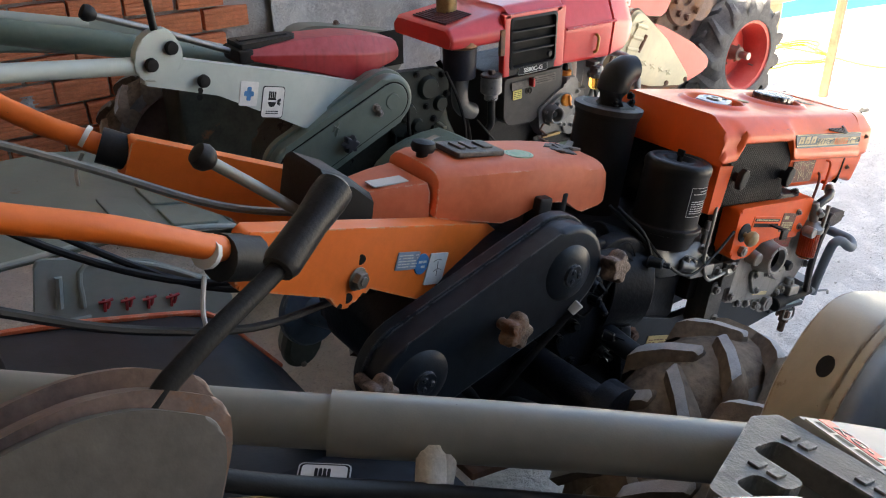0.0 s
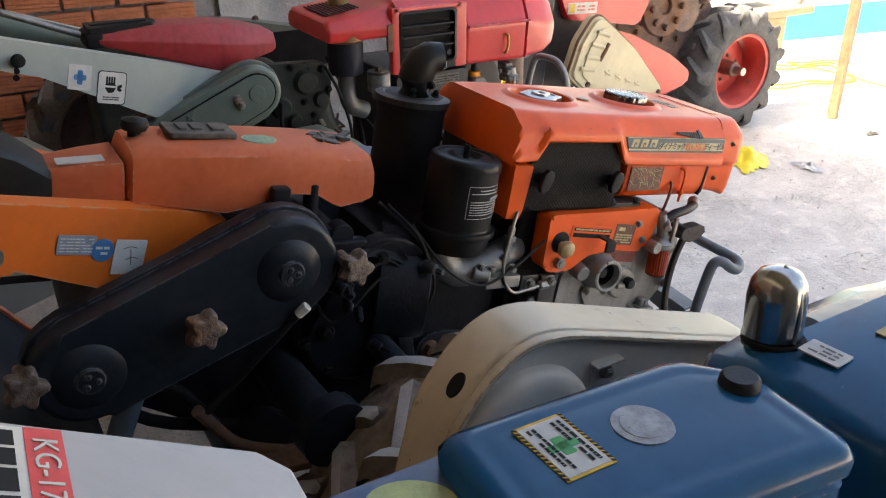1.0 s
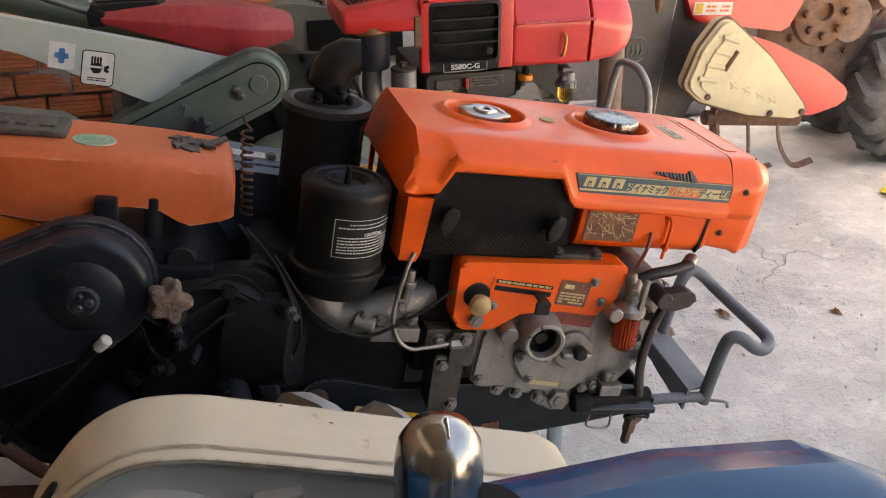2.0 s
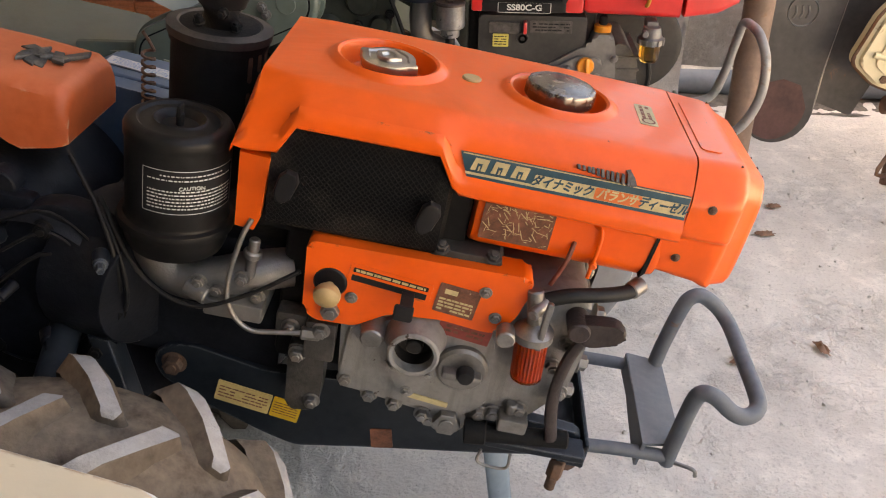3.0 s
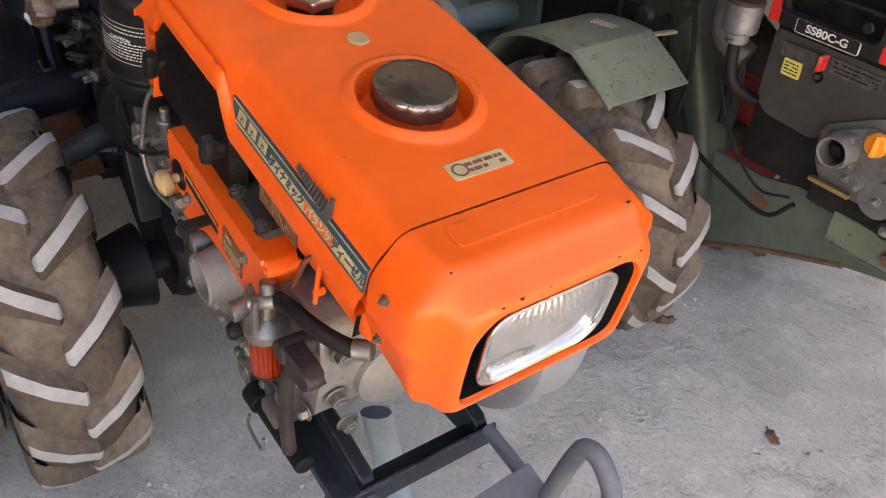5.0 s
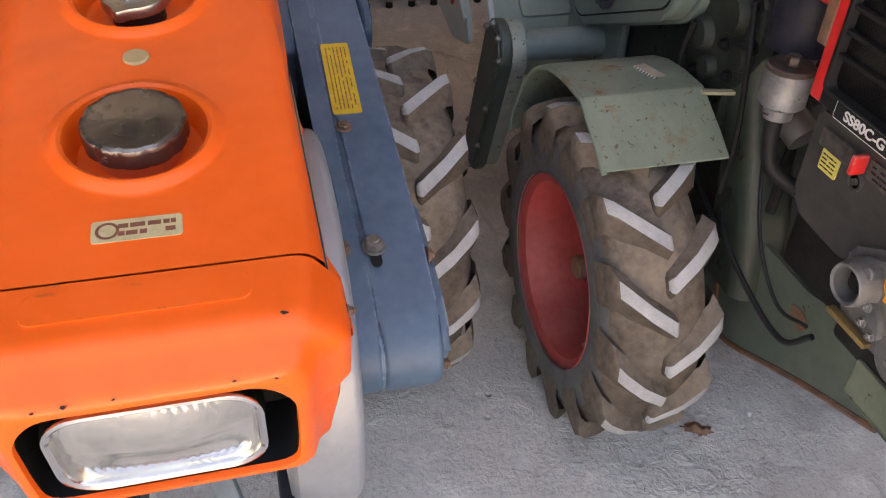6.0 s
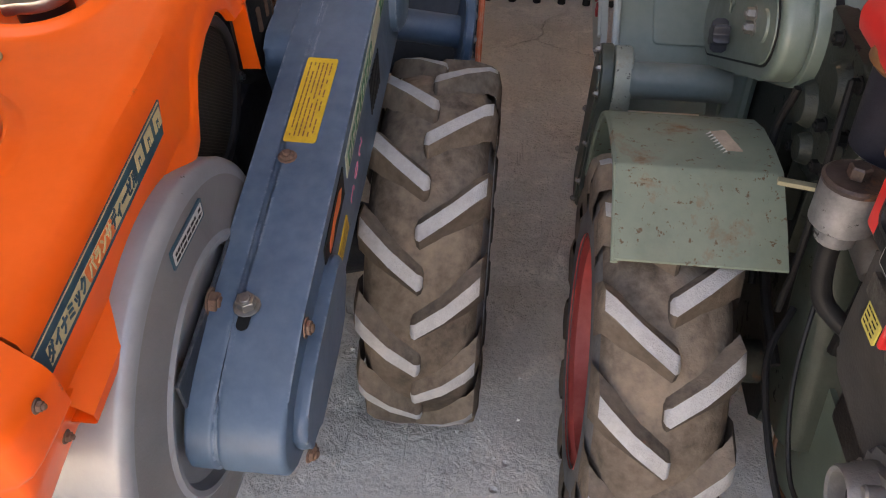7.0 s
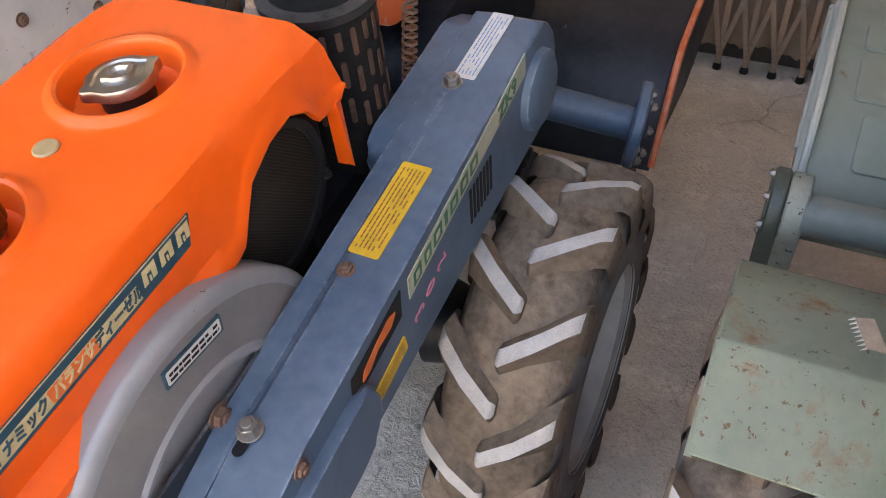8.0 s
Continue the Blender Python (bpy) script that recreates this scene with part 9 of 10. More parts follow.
wheel(tc, (2.235, 2.0, 0.297), 0.302, 0.10, bpy.data.materials["bright_red_rim"], rim_r=0.170, side=1, lugs=13, tread=TYRE_SIDE, face=TYRE_SIDE)
bm = bm_new()
cyl(bm, (2.235, 1.60, 0.297), (2.235, 1.50, 0.297), 0.020, seg=16)
part("axle_stub", bm, STEEL, tc)
bm = bm_new()
tube(bm, [(1.30, 1.55, 0.40), (1.32, 1.56, 0.20), (1.33, 1.56, 0.0)], 0.018, 10, 2)
part("prop_stand", bm, RUSTY, tc)

# ---- round wheel, pole, pipe and litter ----
bm = bm_new()
cyl(bm, (0, 0, 0), (0, 0, ROOF_Z), 0.040, seg=24, bev=0)
cyl(bm, (0, 0, 0), (0, 0, 0.01), 0.050, seg=16)
pole = part("roof_pole", bm, PIPE_PAINT)
pole.matrix_world = pose(0.745, 1.293, 0, 0, -1.2, 0)
tagged(pole, "round brown steel pole with flaking rust", "pole")
bm = bm_new()
box(bm, -0.030, 0.030, -0.022, 0.022, 0, ROOF_Z, 0.004)
post = part("wooden_post", bm, WOOD)
post.matrix_world = pose(2.846, 1.40, 0, 0, 1.0, 20)
tagged(post, "weathered square timber post standing on concrete", "post")
bm = bm_new()
cyl(bm, (0.2, 2.36, 0.052), (1.75, 2.36, 0.052), 0.050, seg=28)
tagged(part("floor_pipe", bm, surface("grey_plastic_pipe", (0.17, 0.195, 0.22), 0.45, var=0.15, scale=8, dust=0.3)), "dusty grey plastic pipe lying along the wall", "pipe")

def soil_shade_strip(x0, x1, y0, y1, h, mat, label):
    bm = bm_new()
    nx, ny = 90, 16
    g = {}
    for i in range(nx + 1):
        for j in range(ny + 1):
            x, y = x0 + (x1 - x0) * i / nx, y0 + (y1 - y0) * j / ny
            e = min(1.0, 3 * min(i / nx, 1 - i / nx, j / ny, 1 - j / ny))
            z = h * e * (0.45 + 0.8 * noise.noise((x * 9, y * 9, 2.0)) + 0.35 * noise.noise((x * 31, y * 31, 4.0))) - 0.004 * (1 - e)
            g[i, j] = bm.verts.new((x, y, z))
    for i in range(nx):
        for j in range(ny):
            bm.faces.new((g[i, j], g[i + 1, j], g[i + 1, j + 1], g[i, j + 1]))
    return tagged(part("soil", bm, mat, angle=60), label, "soil", kind="stuff")


# litter and soil, its dark colour also painting the shadow on this floor
soil_shade_strip(0.25, 1.8, 2.17, 2.62, 0.022, surface("soil_dust_and_shade", (0.12, 0.10, 0.08), 0.95, var=0.4, scale=25, dust=0.3, dust_color=(0.28, 0.24, 0.19), grain=0.8, grain_scale=120), "soil and dust along the foot of the wall, darkened for shade")


def crumple(name, p, sx, sy, h, mat, label, cat, seed, n=18):
    bm = bm_new()
    g = {}
    for i in range(n + 1):
        for j in range(n + 1):
            x, y = i / n * 2 - 1, j / n * 2 - 1
            r = math.hypot(x, y)
            e = 0.8 + 0.25 * noise.noise((x * 1.6 + seed, y * 1.6, 1.0))
            z = max(0.002, h * (0.5 + 0.9 * noise.noise((x * 2.6, y * 2.6, seed)) + 0.3 * noise.noise((x * 7, y * 7, seed))) * max(0.0, 1 - (r / e) ** 2))
            g[i, j] = bm.verts.new((x * sx * e, y * sy * e, z))
    for i in range(n):
        for j in range(n):
            x, y = (i + 0.5) / n * 2 - 1, (j + 0.5) / n * 2 - 1
            if math.hypot(x, y) < 0.86 + 0.22 * noise.noise((x * 2.3, y * 2.3, seed + 5)):
                bm.faces.new((g[i, j], g[i + 1, j], g[i + 1, j + 1], g[i, j + 1]))
    for v in [v for v in bm.verts if not v.link_faces]:
        bm.verts.remove(v)
    ob = part(name, bm, mat, angle=70)
    ob.matrix_world = Matrix.Translation(p) @ pose(0, 0, 0, 0, 0, seed * 47)
    return tagged(ob, label, cat)


crumple("plastic_bag", (1.97, 1.19, 0.002), 0.27, 0.13, 0.08, YELLOW_BAG, "crumpled yellow plastic bag on the floor", "bag", 1)
crumple("silver_wrapper", (2.12, 0.97, 0.002), 0.11, 0.06, 0.03, surface("silver_foil", (0.5, 0.5, 0.48), 0.35, 0.6, var=0.2, scale=30), "crumpled silver wrapper on the floor", "wrapper", 2)
crumple("paper_scrap", (0.83, 1.30, 0.002), 0.045, 0.032, 0.02, PAPER, "folded pale printed paper on the floor", "paper", 3, 10)
for k, (x, y, s) in enumerate(((0.841, 1.18, 0.045), (0.626, 0.576, 0.045), (0.831, 0.632, 0.04), (0.257, 0.763, 0.03), (0.913, 1.36, 0.04), (-0.095, 0.842, 0.04), (1.15, 0.55, 0.03))):
    tagged(crumple("dry_leaf", (x, y, 0.002), s, s * 0.5, 0.02, LEAF, "curled dry brown leaf on the floor", "leaf", 4 + k, 8), group="fallen leaves")
crumple("paper_scrap", (2.78, 1.12, 0.002), 0.06, 0.03, 0.03, STEEL_GREY, "dark scrap lying on bright concrete", "scrap", 15, 10)
bm = bm_new()
pts = []
rnd = random.Random(2)
for k in range(34):
    a = k * 0.42
    r = 0.22 + 0.05 * math.sin(k * 1.7)
    pts.append((3.35 + 1.6 * r * math.cos(a), 2.0 + r * math.sin(a), 0.012 + 0.0012 * k))
pts += [(3.6, 1.9, 0.02), (3.6, 1.6, 0.012), (3.75, 1.35, 0.012), (4.2, 1.1, 0.012)]
tube(bm, pts, 0.007, 8, 3)
tagged(part("rope", bm, YELLOW_ROPE), "loose coil of yellow rope on the floor", "rope")
# signboard beyond
bm = bm_new()
box(bm, 0, 2.6, 0, 0.04, 0, 0.72, 0.004)
sign = part("signboard", bm, surface("white_sign_sheet", (0.80, 0.82, 0.82), 0.5, var=0.05, scale=6))
sign.matrix_world = pose(3.85, 2.75, 0.0, -14, 0, -10)
tagged(sign, "white signboard with cyan letters leaning outdoors", "signboard")
bm = bm_new()
box(bm, 0.02, 2.58, -0.003, 0.0, 0.02, 0.24, 0)
CYAN = surface("cyan_sign_paint", (0.02, 0.50, 0.62), 0.5, var=0.05, scale=8)
part("colour_band", bm, CYAN, sign)
text_part("lettering", "ANH NÔNG", 0.30, CYAN, sign, face_m((1.05, -0.003, 0.45), (1, 0, 0), OUT_R), thick=0.001, bold=0.006)
# folding gate at the back
gate = thing("folding_gate", pose(GATE_X, 0, 0), "brown steel lattice folding gate, closed", "gate")
GATE_SHEET = surface("brown_gate_sheet", (0.25, 0.175, 0.12), 0.65, var=0.25, scale=6, dust=0.2, rust=0.1)
ys = np.arange(-1.02, 2.15, 0.085)


def repeat(name, bm, mat, places):
    """Alike pieces of the gate, each an object on one mesh."""
    first = part(name, bm, mat, gate)
    for k, m in enumerate(places):
        ob = first if k == 0 else new(name, first.data)
        ob.parent = gate
        ob.matrix_local = m


bm = bm_new()
box(bm, -0.14, -0.10, -3.6, 2.2, 0, 2.6, 0)
part("backing_sheet", bm, surface("dark_gate_sheet", (0.05, 0.04, 0.034), 0.7, var=0.2, scale=6, dust=0.2), gate)
bm = bm_new()
prism(bm, [(-0.040, 0.075), (-0.020, 0.062), (0.0, 0.070), (0.022, 0.058), (0.042, 0.078), (0.042, 2.55), (-0.040, 2.55)], -0.004, 0.004, 0.001, Matrix(((0, 0, 1, 0), (1, 0, 0, 0), (0, 1, 0, 0), (0, 0, 0, 1))))
repeat("panel", bm, GATE_SHEET, [pose(-0.035, float(y) + 0.04, 0.008 * (k % 3), 0, 0, 24 if k % 2 else -24) for k, y in enumerate(ys)])
bm = bm_new()
box(bm, -0.010, 0.010, -0.009, 0.009, 0.012, 2.6, 0.002)
repeat("upright", bm, GATE, [pose(0, float(y), 0) for y in ys])
bm = bm_new()
cyl(bm, (0, 0, 0), (0, 0, 0.022), 0.014, 0.012, 12)
repeat("roller", bm, BLACK_DULL, [pose(0.002, float(y), 0) for y in ys])
bm = bm_new()
box(bm, 0.010, 0.014, -0.008, 0.008, -0.19, 0.19, 0.001)
repeat("lattice_bar", bm, GATE, [pose(0.003 * sgn, float(y) + 0.0425, z, sgn * 13.0, 0, 0) for y in ys[:-1] for z in (0.24, 0.60, 0.96) for sgn in (-1, 1)])
# closes the space above the gate, out of view, so no sun enters
bm = bm_new()
box(bm, GATE_X - 0.24, GATE_X - 0.12, SIDE_Y, WALL_Y, 2.55, ROOF_Z, 0)
structure(part("unseen_wall_west", bm, MORTAR, flat=True), "unseen wall added over the folding gate to block the sun")

# ---- the blue tiller nearest to the path ----
td = thing("power_tiller", pose(0, 0, 0), "blue walking tractor with a cream belt guard and grey shift box", "power tiller", "parked power tillers")
# cream belt guard
cg = [(-0.20, 0.722), (-0.34, 0.770), (-0.458, 0.812), (-0.548, 0.843), (-0.595, 0.847), (-0.640, 0.826), (-0.692, 0.765), (-0.725, 0.65), (-0.715, 0.54), (-0.66, 0.46), (-0.50, 0.42), (-0.20, 0.42)]
bm = bm_new()
prism(bm, cg, -0.652, -0.578, 0.008, r=0.03, seg=3)
guard_d = part("belt_guard", bm, CREAM, td, "cream belt guard with chipped paint")
bm = bm_new()
outer = round_poly(cg, 0.03)
inner = [(x + (-0.46 - x) * 0.022, z + (0.63 - z) * 0.03) for x, z in outer]
loft(bm, [[(x, -0.646, z) for x, z in outer], [(x, -0.661, z) for x, z in outer], [(x, -0.6635, z - 0.001) for x, z in outer], [(x, -0.663, z) for x, z in inner], [(x, -0.646, z) for x, z in inner]], caps=False)
part("guard_flange", bm, CREAM, guard_d, angle=40)
bm = bm_new()
prism(bm, inner, -0.6535, -0.648, 0.0)
part("side_face", bm, OFFWHITE, guard_d)
bm = bm_new()
lathe(bm, [(0.088, 0.0), (0.087, 0.010), (0.080, 0.018), (0.066, 0.021), (0.0, 0.022)], (-0.594, -0.652, 0.722), OUT_R, 44)
part("pulley_boss", bm, OFFWHITE, guard_d)
# oval of flat black painted for the dark of a hole
bm = bm_new()
lathe(bm, [(0.0, 0.0008), (0.0125, 0.0008), (0.013, -0.002)], (0, 0, 0), UP, 18, face_m((-0.667, -0.625, 0.7965), (0.648, 0, 0.76), (-0.76, 0, 0.648)) @ Matrix.Diagonal((1.2, 0.8, 1, 1)))
part("hole", bm, BLACK_MARK_SHADE, guard_d)
bm = bm_new()
box(bm, -0.505, -0.465, -0.668, -0.652, 0.784, 0.787, 0.001)
box(bm, -0.505, -0.465, -0.657, -0.6525, 0.760, 0.786, 0.001)
part("clip", bm, OFFWHITE, guard_d)
put_bolts(guard_d, STEEL, [((-0.485, -0.658, 0.772), OUT_R)], 0.007, 0.008)
bm = bm_new()
prism(bm, inner, -0.580, -0.574, 0.002)
back_d = part("back_face", bm, surface("chipped_white_paint", (0.66, 0.65, 0.62), 0.42, var=0.08, scale=9, dust=0.15, chips=0.75, chip_color=(0.10, 0.05, 0.03), rust=0.15, grain=0.05), guard_d, "off-white painted back face with rust chips")
put_bolts(back_d, RUSTY, [((-0.46, -0.573, 0.70), OUT_L), ((-0.62, -0.573, 0.66), OUT_L), ((-0.40, -0.573, 0.60), OUT_L)], 0.009, 0.008)
# fuel tank
bm = bm_new()
rings = []
for z, d, r in ((0.765, 0.0, 0.02), (0.838, 0.0, 0.02), (0.842, -0.005, 0.02), (0.848, -0.005, 0.02), (0.852, 0.003, 0.02), (0.866, 0.004, 0.022), (0.8755, -0.002, 0.02), (0.8795, -0.010, 0.02), (0.8805, -0.018, 0.016), (0.8795, -0.022, 0.016), (0.8800, -0.03, 0.014), (0.882, -0.05, 0.012)):
    poly = [(-0.795 - d, -0.945 - d), (-0.485 + d, -0.965 - d), (-0.478 + d, -0.845), (-0.525 + d * 0.5, -0.792 + d), (-0.785 - d, -0.790 + d)]
    rings.append([(x, y, z + 0.012 * (-0.48 - x) / 0.3) for x, y in round_poly(poly, r)])
loft(bm, rings)
tk = part("fuel_tank", bm, BLUE_GLOSS, td, "glossy blue fuel tank", angle=50)
bm = bm_new()
mm = face_m((-0.706, -0.855, 0.8915), (0.03, -1, 0), (0.04, 0, 1)) @ Matrix.Diagonal((0.62, 0.78, 1, 1))
decal(bm, mm, 0.058, 0.032, 0.001, 0.0006, 0)
for k in range(14):
    for sy in (-1, 1):
        prism(bm, [(-0.058 + 0.0083 * k, sy * 0.032 - (0.004 if sy > 0 else 0)), (-0.054 + 0.0083 * k, sy * 0.032 - (0.004 if sy > 0 else 0)), (-0.051 + 0.0083 * k, sy * 0.032 + (0 if sy > 0 else 0.004)), (-0.055 + 0.0083 * k, sy * 0.032 + (0 if sy > 0 else 0.004))], 0, 0.0010, 0, mm, 1)
decal(bm, mm, 0.053, 0.027, 0.001, 0.0009, 2)
for hx, hy in ((0.018, 0.007), (0.007, 0.018)):
    prism(bm, rrect(hx, hy, 0.001, 2), 0, 0.0013, 0, mm, 3)
bars(bm, mm @ Matrix.Translation((0, 0.016, 0)), 0.045, 0.008, 2, 60, 1, 0.0015, 0.55)
bars(bm, mm @ Matrix.Translation((0, -0.016, 0)), 0.045, 0.007, 2, 61, 1, 0.0015, 0.55)
part("safety_sticker", bm, [YELLOW_TAG, BLACK_MARK_SHADE, WHITE_TAG, surface("green_cross", (0.05, 0.36, 0.10), 0.5, var=0.1, scale=40)], tk, "white sticker with green cross and striped edge")
bm = bm_new()
mm = face_m((-0.630, -0.863, 0.8885), (1, 0, -0.035), (0.04, 0, 1))
lathe(bm, [(0.0, 0.0012), (0.019, 0.0012), (0.0195, 0.0006), (0.0265, 0.0006), (0.027, -0.001)], (0, 0, 0), UP, 30, mm)
part("round_mark", bm, surface("scraped_round_label", (0.28, 0.30, 0.32), 0.5, var=0.4, scale=60, chips=0.5, chip_color=(0.05, 0.1, 0.18)), tk, "scraped round label")
bm = bm_new()
cyl(bm, (-0.510, -0.858, 0.862), (-0.510, -0.858, 0.880), 0.016, seg=24)
cyl(bm, (-0.510, -0.858, 0.880), (-0.510, -0.858, 0.893), 0.0190, 0.0180, 24, bev=0.003)
part("tank_cap", bm, BLACK_PLASTIC, tk, "black tank cap")
# engine hood
bm = bm_new()
rings = []
for x, y0, y1, zt, zb in ((-0.452, -0.90, -0.780, 0.826, 0.790), (-0.444, -0.95, -0.758, 0.842, 0.775), (-0.42, -0.99, -0.745, 0.852, 0.77), (-0.35, -1.0, -0.738, 0.858, 0.77), (-0.20, -1.0, -0.738, 0.860, 0.77), (-0.08, -0.99, -0.748, 0.852, 0.76), (-0.02, -0.96, -0.775, 0.832, 0.74), (0.0, -0.93, -0.80, 0.80, 0.72)):
    w = y1 - y0
    rings.append([(x, y, z) for y, z in ((y1, zb), (y1, zt - 0.030), (y1 - 0.010, zt - 0.018), (y1 - 0.030, zt - 0.012), (y1 - 0.036, zt - 0.006), (y1 - 0.060, zt), (y1 - 0.064, zt + 0.004), ((y0 + y1) / 2, zt + 0.008), (y0 + 0.03, zt), (y0, zt - 0.02), (y0, zb))])
loft(bm, rings)
dh = part("engine_hood", bm, BLUE_GLOSS, td, "glossy dented blue engine hood", angle=50)
# black oval on the hood paints the shaded opening round the stack
bm = bm_new()
lathe(bm, [(0.0, 0.0012), (0.052, 0.0012), (0.053, -0.002)], (0, 0, 0), UP, 28, face_m((-0.366, -0.797, 0.8605), (1, 0, 0), UP) @ Matrix.Diagonal((0.84, 0.62, 1, 1)))
part("stack_hole", bm, BLACK_MARK_SHADE, dh)
for p, hx, hy, mt, lab in (((-0.376, -0.849, 0.8665), 0.0215, 0.0145, WHITE_TAG, "white label with smudged print"), ((-0.280, -0.878, 0.8675), 0.030, 0.017, surface("aged_tan_label", (0.62, 0.46, 0.14), 0.5, var=0.2, scale=30), "tan label with white edge")):
    bm = bm_new()
    mm = face_m(p, (0.12, -1, 0), UP)
    decal(bm, mm, hx, hy, 0.001, 0.001)
    bars(bm, mm, hx * 0.7, hy * 0.7, 3, 55, 1, 0.0014, 0.5)
    part("label", bm, [mt, BADGE], dh, lab)
bm = bm_new()
lathe(bm, [(0.030, -0.01), (0.031, 0.0), (0.0295, 0.004), (0.0300, 0.044), (0.0275, 0.060), (0.0205, 0.071), (0.010, 0.0755), (0.0, 0.0765)], (-0.382, -0.790, 0.858), (0.06, 0.10, 1), 32)
stack = part("exhaust_cap", bm, CHROME_DULL, td, "dented chrome exhaust stack cap")
bm = bm_new()
tube(bm, [(-0.385, -0.820, 0.864), (-0.380, -0.8165, 0.900), (-0.377, -0.804, 0.927), (-0.374, -0.784, 0.9345)], 0.0018, 6, 4)
part("seam", bm, CHROME_WORN, stack)
bm = bm_new()
lathe(bm, [(0.030, 0.0), (0.0315, 0.002), (0.0315, 0.006), (0.030, 0.008)], (-0.384, -0.793, 0.852), (0.06, 0.10, 1), 28)
part("clamp_ring", bm, BLACK_DULL, stack)
bm = bm_new()
cyl(bm, (-0.205, -0.895, 0.862), (-0.205, -0.895, 0.880), 0.030, seg=24)
loft(bm, [[(-0.205 + (0.036 + 0.008 * max(0, math.cos(2 * a)) ** 8) * s * math.cos(a), -0.895 + (0.036 + 0.008 * max(0, math.cos(2 * a)) ** 8) * s * math.sin(a), h) for a in [2 * math.pi * k / 48 for k in range(48)]] for s, h in ((0.95, 0.878), (1.0, 0.881), (1.0, 0.889), (0.96, 0.892), (0.5, 0.893), (0.42, 0.897), (0.05, 0.897))])
part("radiator_cap", bm, CHROME_WORN, td, "dull metal radiator cap")
# body below hood, tank and box, down to wheels and stand
bm = bm_new()
box(bm, -0.96, -0.76, -0.93, -0.775, 0.70, 0.862, 0.015)
box(bm, -0.78, -0.47, -0.93, -0.80, 0.66, 0.80, 0.015)
body = part("body", bm, surface("mid_blue_paint", (0.045, 0.13, 0.28), 0.3, var=0.12, scale=8, dust=0.15, chips=0.2, coat=0.3), td, "blue painted body under the tank")
bm = bm_new()
decal(bm, face_m((-0.868, -0.812, 0.8625), (0.8, -0.55, 0), UP), 0.030, 0.013, 0.002, 0.001, 0)
bars(bm, face_m((-0.868, -0.812, 0.8625), (0.8, -0.55, 0), UP), 0.024, 0.008, 2, 71, 2, 0.0014)
lathe(bm, [(0.0, 0.0012), (0.030, 0.0012), (0.031, -0.001)], (0, 0, 0), UP, 26, face_m((-0.825, -0.822, 0.8625), (0.8, -0.5, 0), UP) @ Matrix.Diagonal((1.2, 0.8, 1, 1)), 1)
part("sticker", bm, [WHITE_TAG, surface("pale_lime_sticker", (0.46, 0.56, 0.26), 0.5, var=0.2, scale=30), BLACK_MARK_SHADE], body, "white label and pale green oval sticker")
bm = bm_new()
box(bm, -0.42, -0.03, -0.96, -0.70, 0.40, 0.775, 0.02)
part("engine", bm, STEEL_GREY, td)
bm = bm_new()
box(bm, -1.0, -0.42, -0.90, -0.72, 0.28, 0.72, 0.03)
cyl(bm, (-0.62, -1.05, 0.297), (-0.62, -0.50, 0.297), 0.03, seg=16)
part("gearbox", bm, BLUE_OIL_SHADE, td)
# shift box
bm = bm_new()
rings = []
for dz, d in ((-0.12, 0.01), (-0.012, 0.0), (-0.004, -0.003), (0.0, -0.010)):
    poly = [(-1.092, -0.808, 1.037), (-0.935, -0.808, 0.952), (-0.918, -0.826, 0.943), (-0.918, -0.905, 0.936), (-0.935, -0.925, 0.942), (-1.085, -0.925, 1.020)]
    cxm, cym = -1.0, -0.866
    rings.append([(cxm + (x - cxm) * (1 + d * 8 * 0.5), cym + (y - cym) * (1 + d * 8), z + dz) for x, y, z in poly])
loft(bm, rings)
sb = part("shift_box_cover", bm, BOX_GREY, td, "light grey gear cover with a red label", angle=30)
bm = bm_new()
mm = face_m((-1.0705, -0.857, 1.0235), (-0.05, -0.99, -0.10), (0.474, -0.099, 0.875))
decal(bm, mm, 0.040, 0.0215, 0.001, 0.0006, 2)
prism(bm, rrect(0.040, 0.0105, 0.0005, 2, 0, 0.011), 0, 0.0010, 0, mm, 0)
text_part("lettering", "KG-170", 0.0195, WHITE_TAG, sb, mm @ Matrix.Translation((0.0, 0.0105, 0.0014)), sx=0.98)
bars(bm, mm @ Matrix.Translation((0, -0.010, 0)), 0.036, 0.0055, 1, 81, 1, 0.0010, 0.9)
part("red_label", bm, [RED_TAG, BLACK_MARK_SHADE, WHITE_TAG], sb, "red and white label with white letters")
# shift gate with H-shaped slot
from mathutils import geometry
bm = bm_new()
gm = face_m((-1.165, -0.862, 1.052), (0.957, 0.02, -0.285), (0.285, 0.0, 0.957))
outer = [(-0.080, -0.075), (0.070, -0.075), (0.072, 0.058), (0.044, 0.064), (-0.078, 0.018)]
slot = round_poly([(-0.056, -0.066), (-0.027, -0.066), (-0.027, -0.027), (-0.003, -0.027), (-0.003, -0.050), (0.031, -0.050), (0.031, 0.036), (-0.003, 0.036), (-0.003, -0.004), (-0.027, -0.004), (-0.027, 0.016), (-0.056, 0.016)], 0.009)
plate = round_poly(outer, 0.004)
tri = geometry.tessellate_polygon([[Vector((x, y, 0)) for x, y in plate], [Vector((x, y, 0)) for x, y in slot]])
grow(bm, [(x, y, 0.004) for x, y in plate + slot], tri, gm)
loft(bm, [[(x, y, h) for x, y in plate] for h in (0.004, 0.002, -0.020)], m=gm, caps=False)
loft(bm, [[(x, y, h) for x, y in slot] for h in (0.004, 0.0, -0.014)], m=gm, caps=False)
bmesh.ops.remove_doubles(bm, verts=bm.verts[:], dist=0.0002)
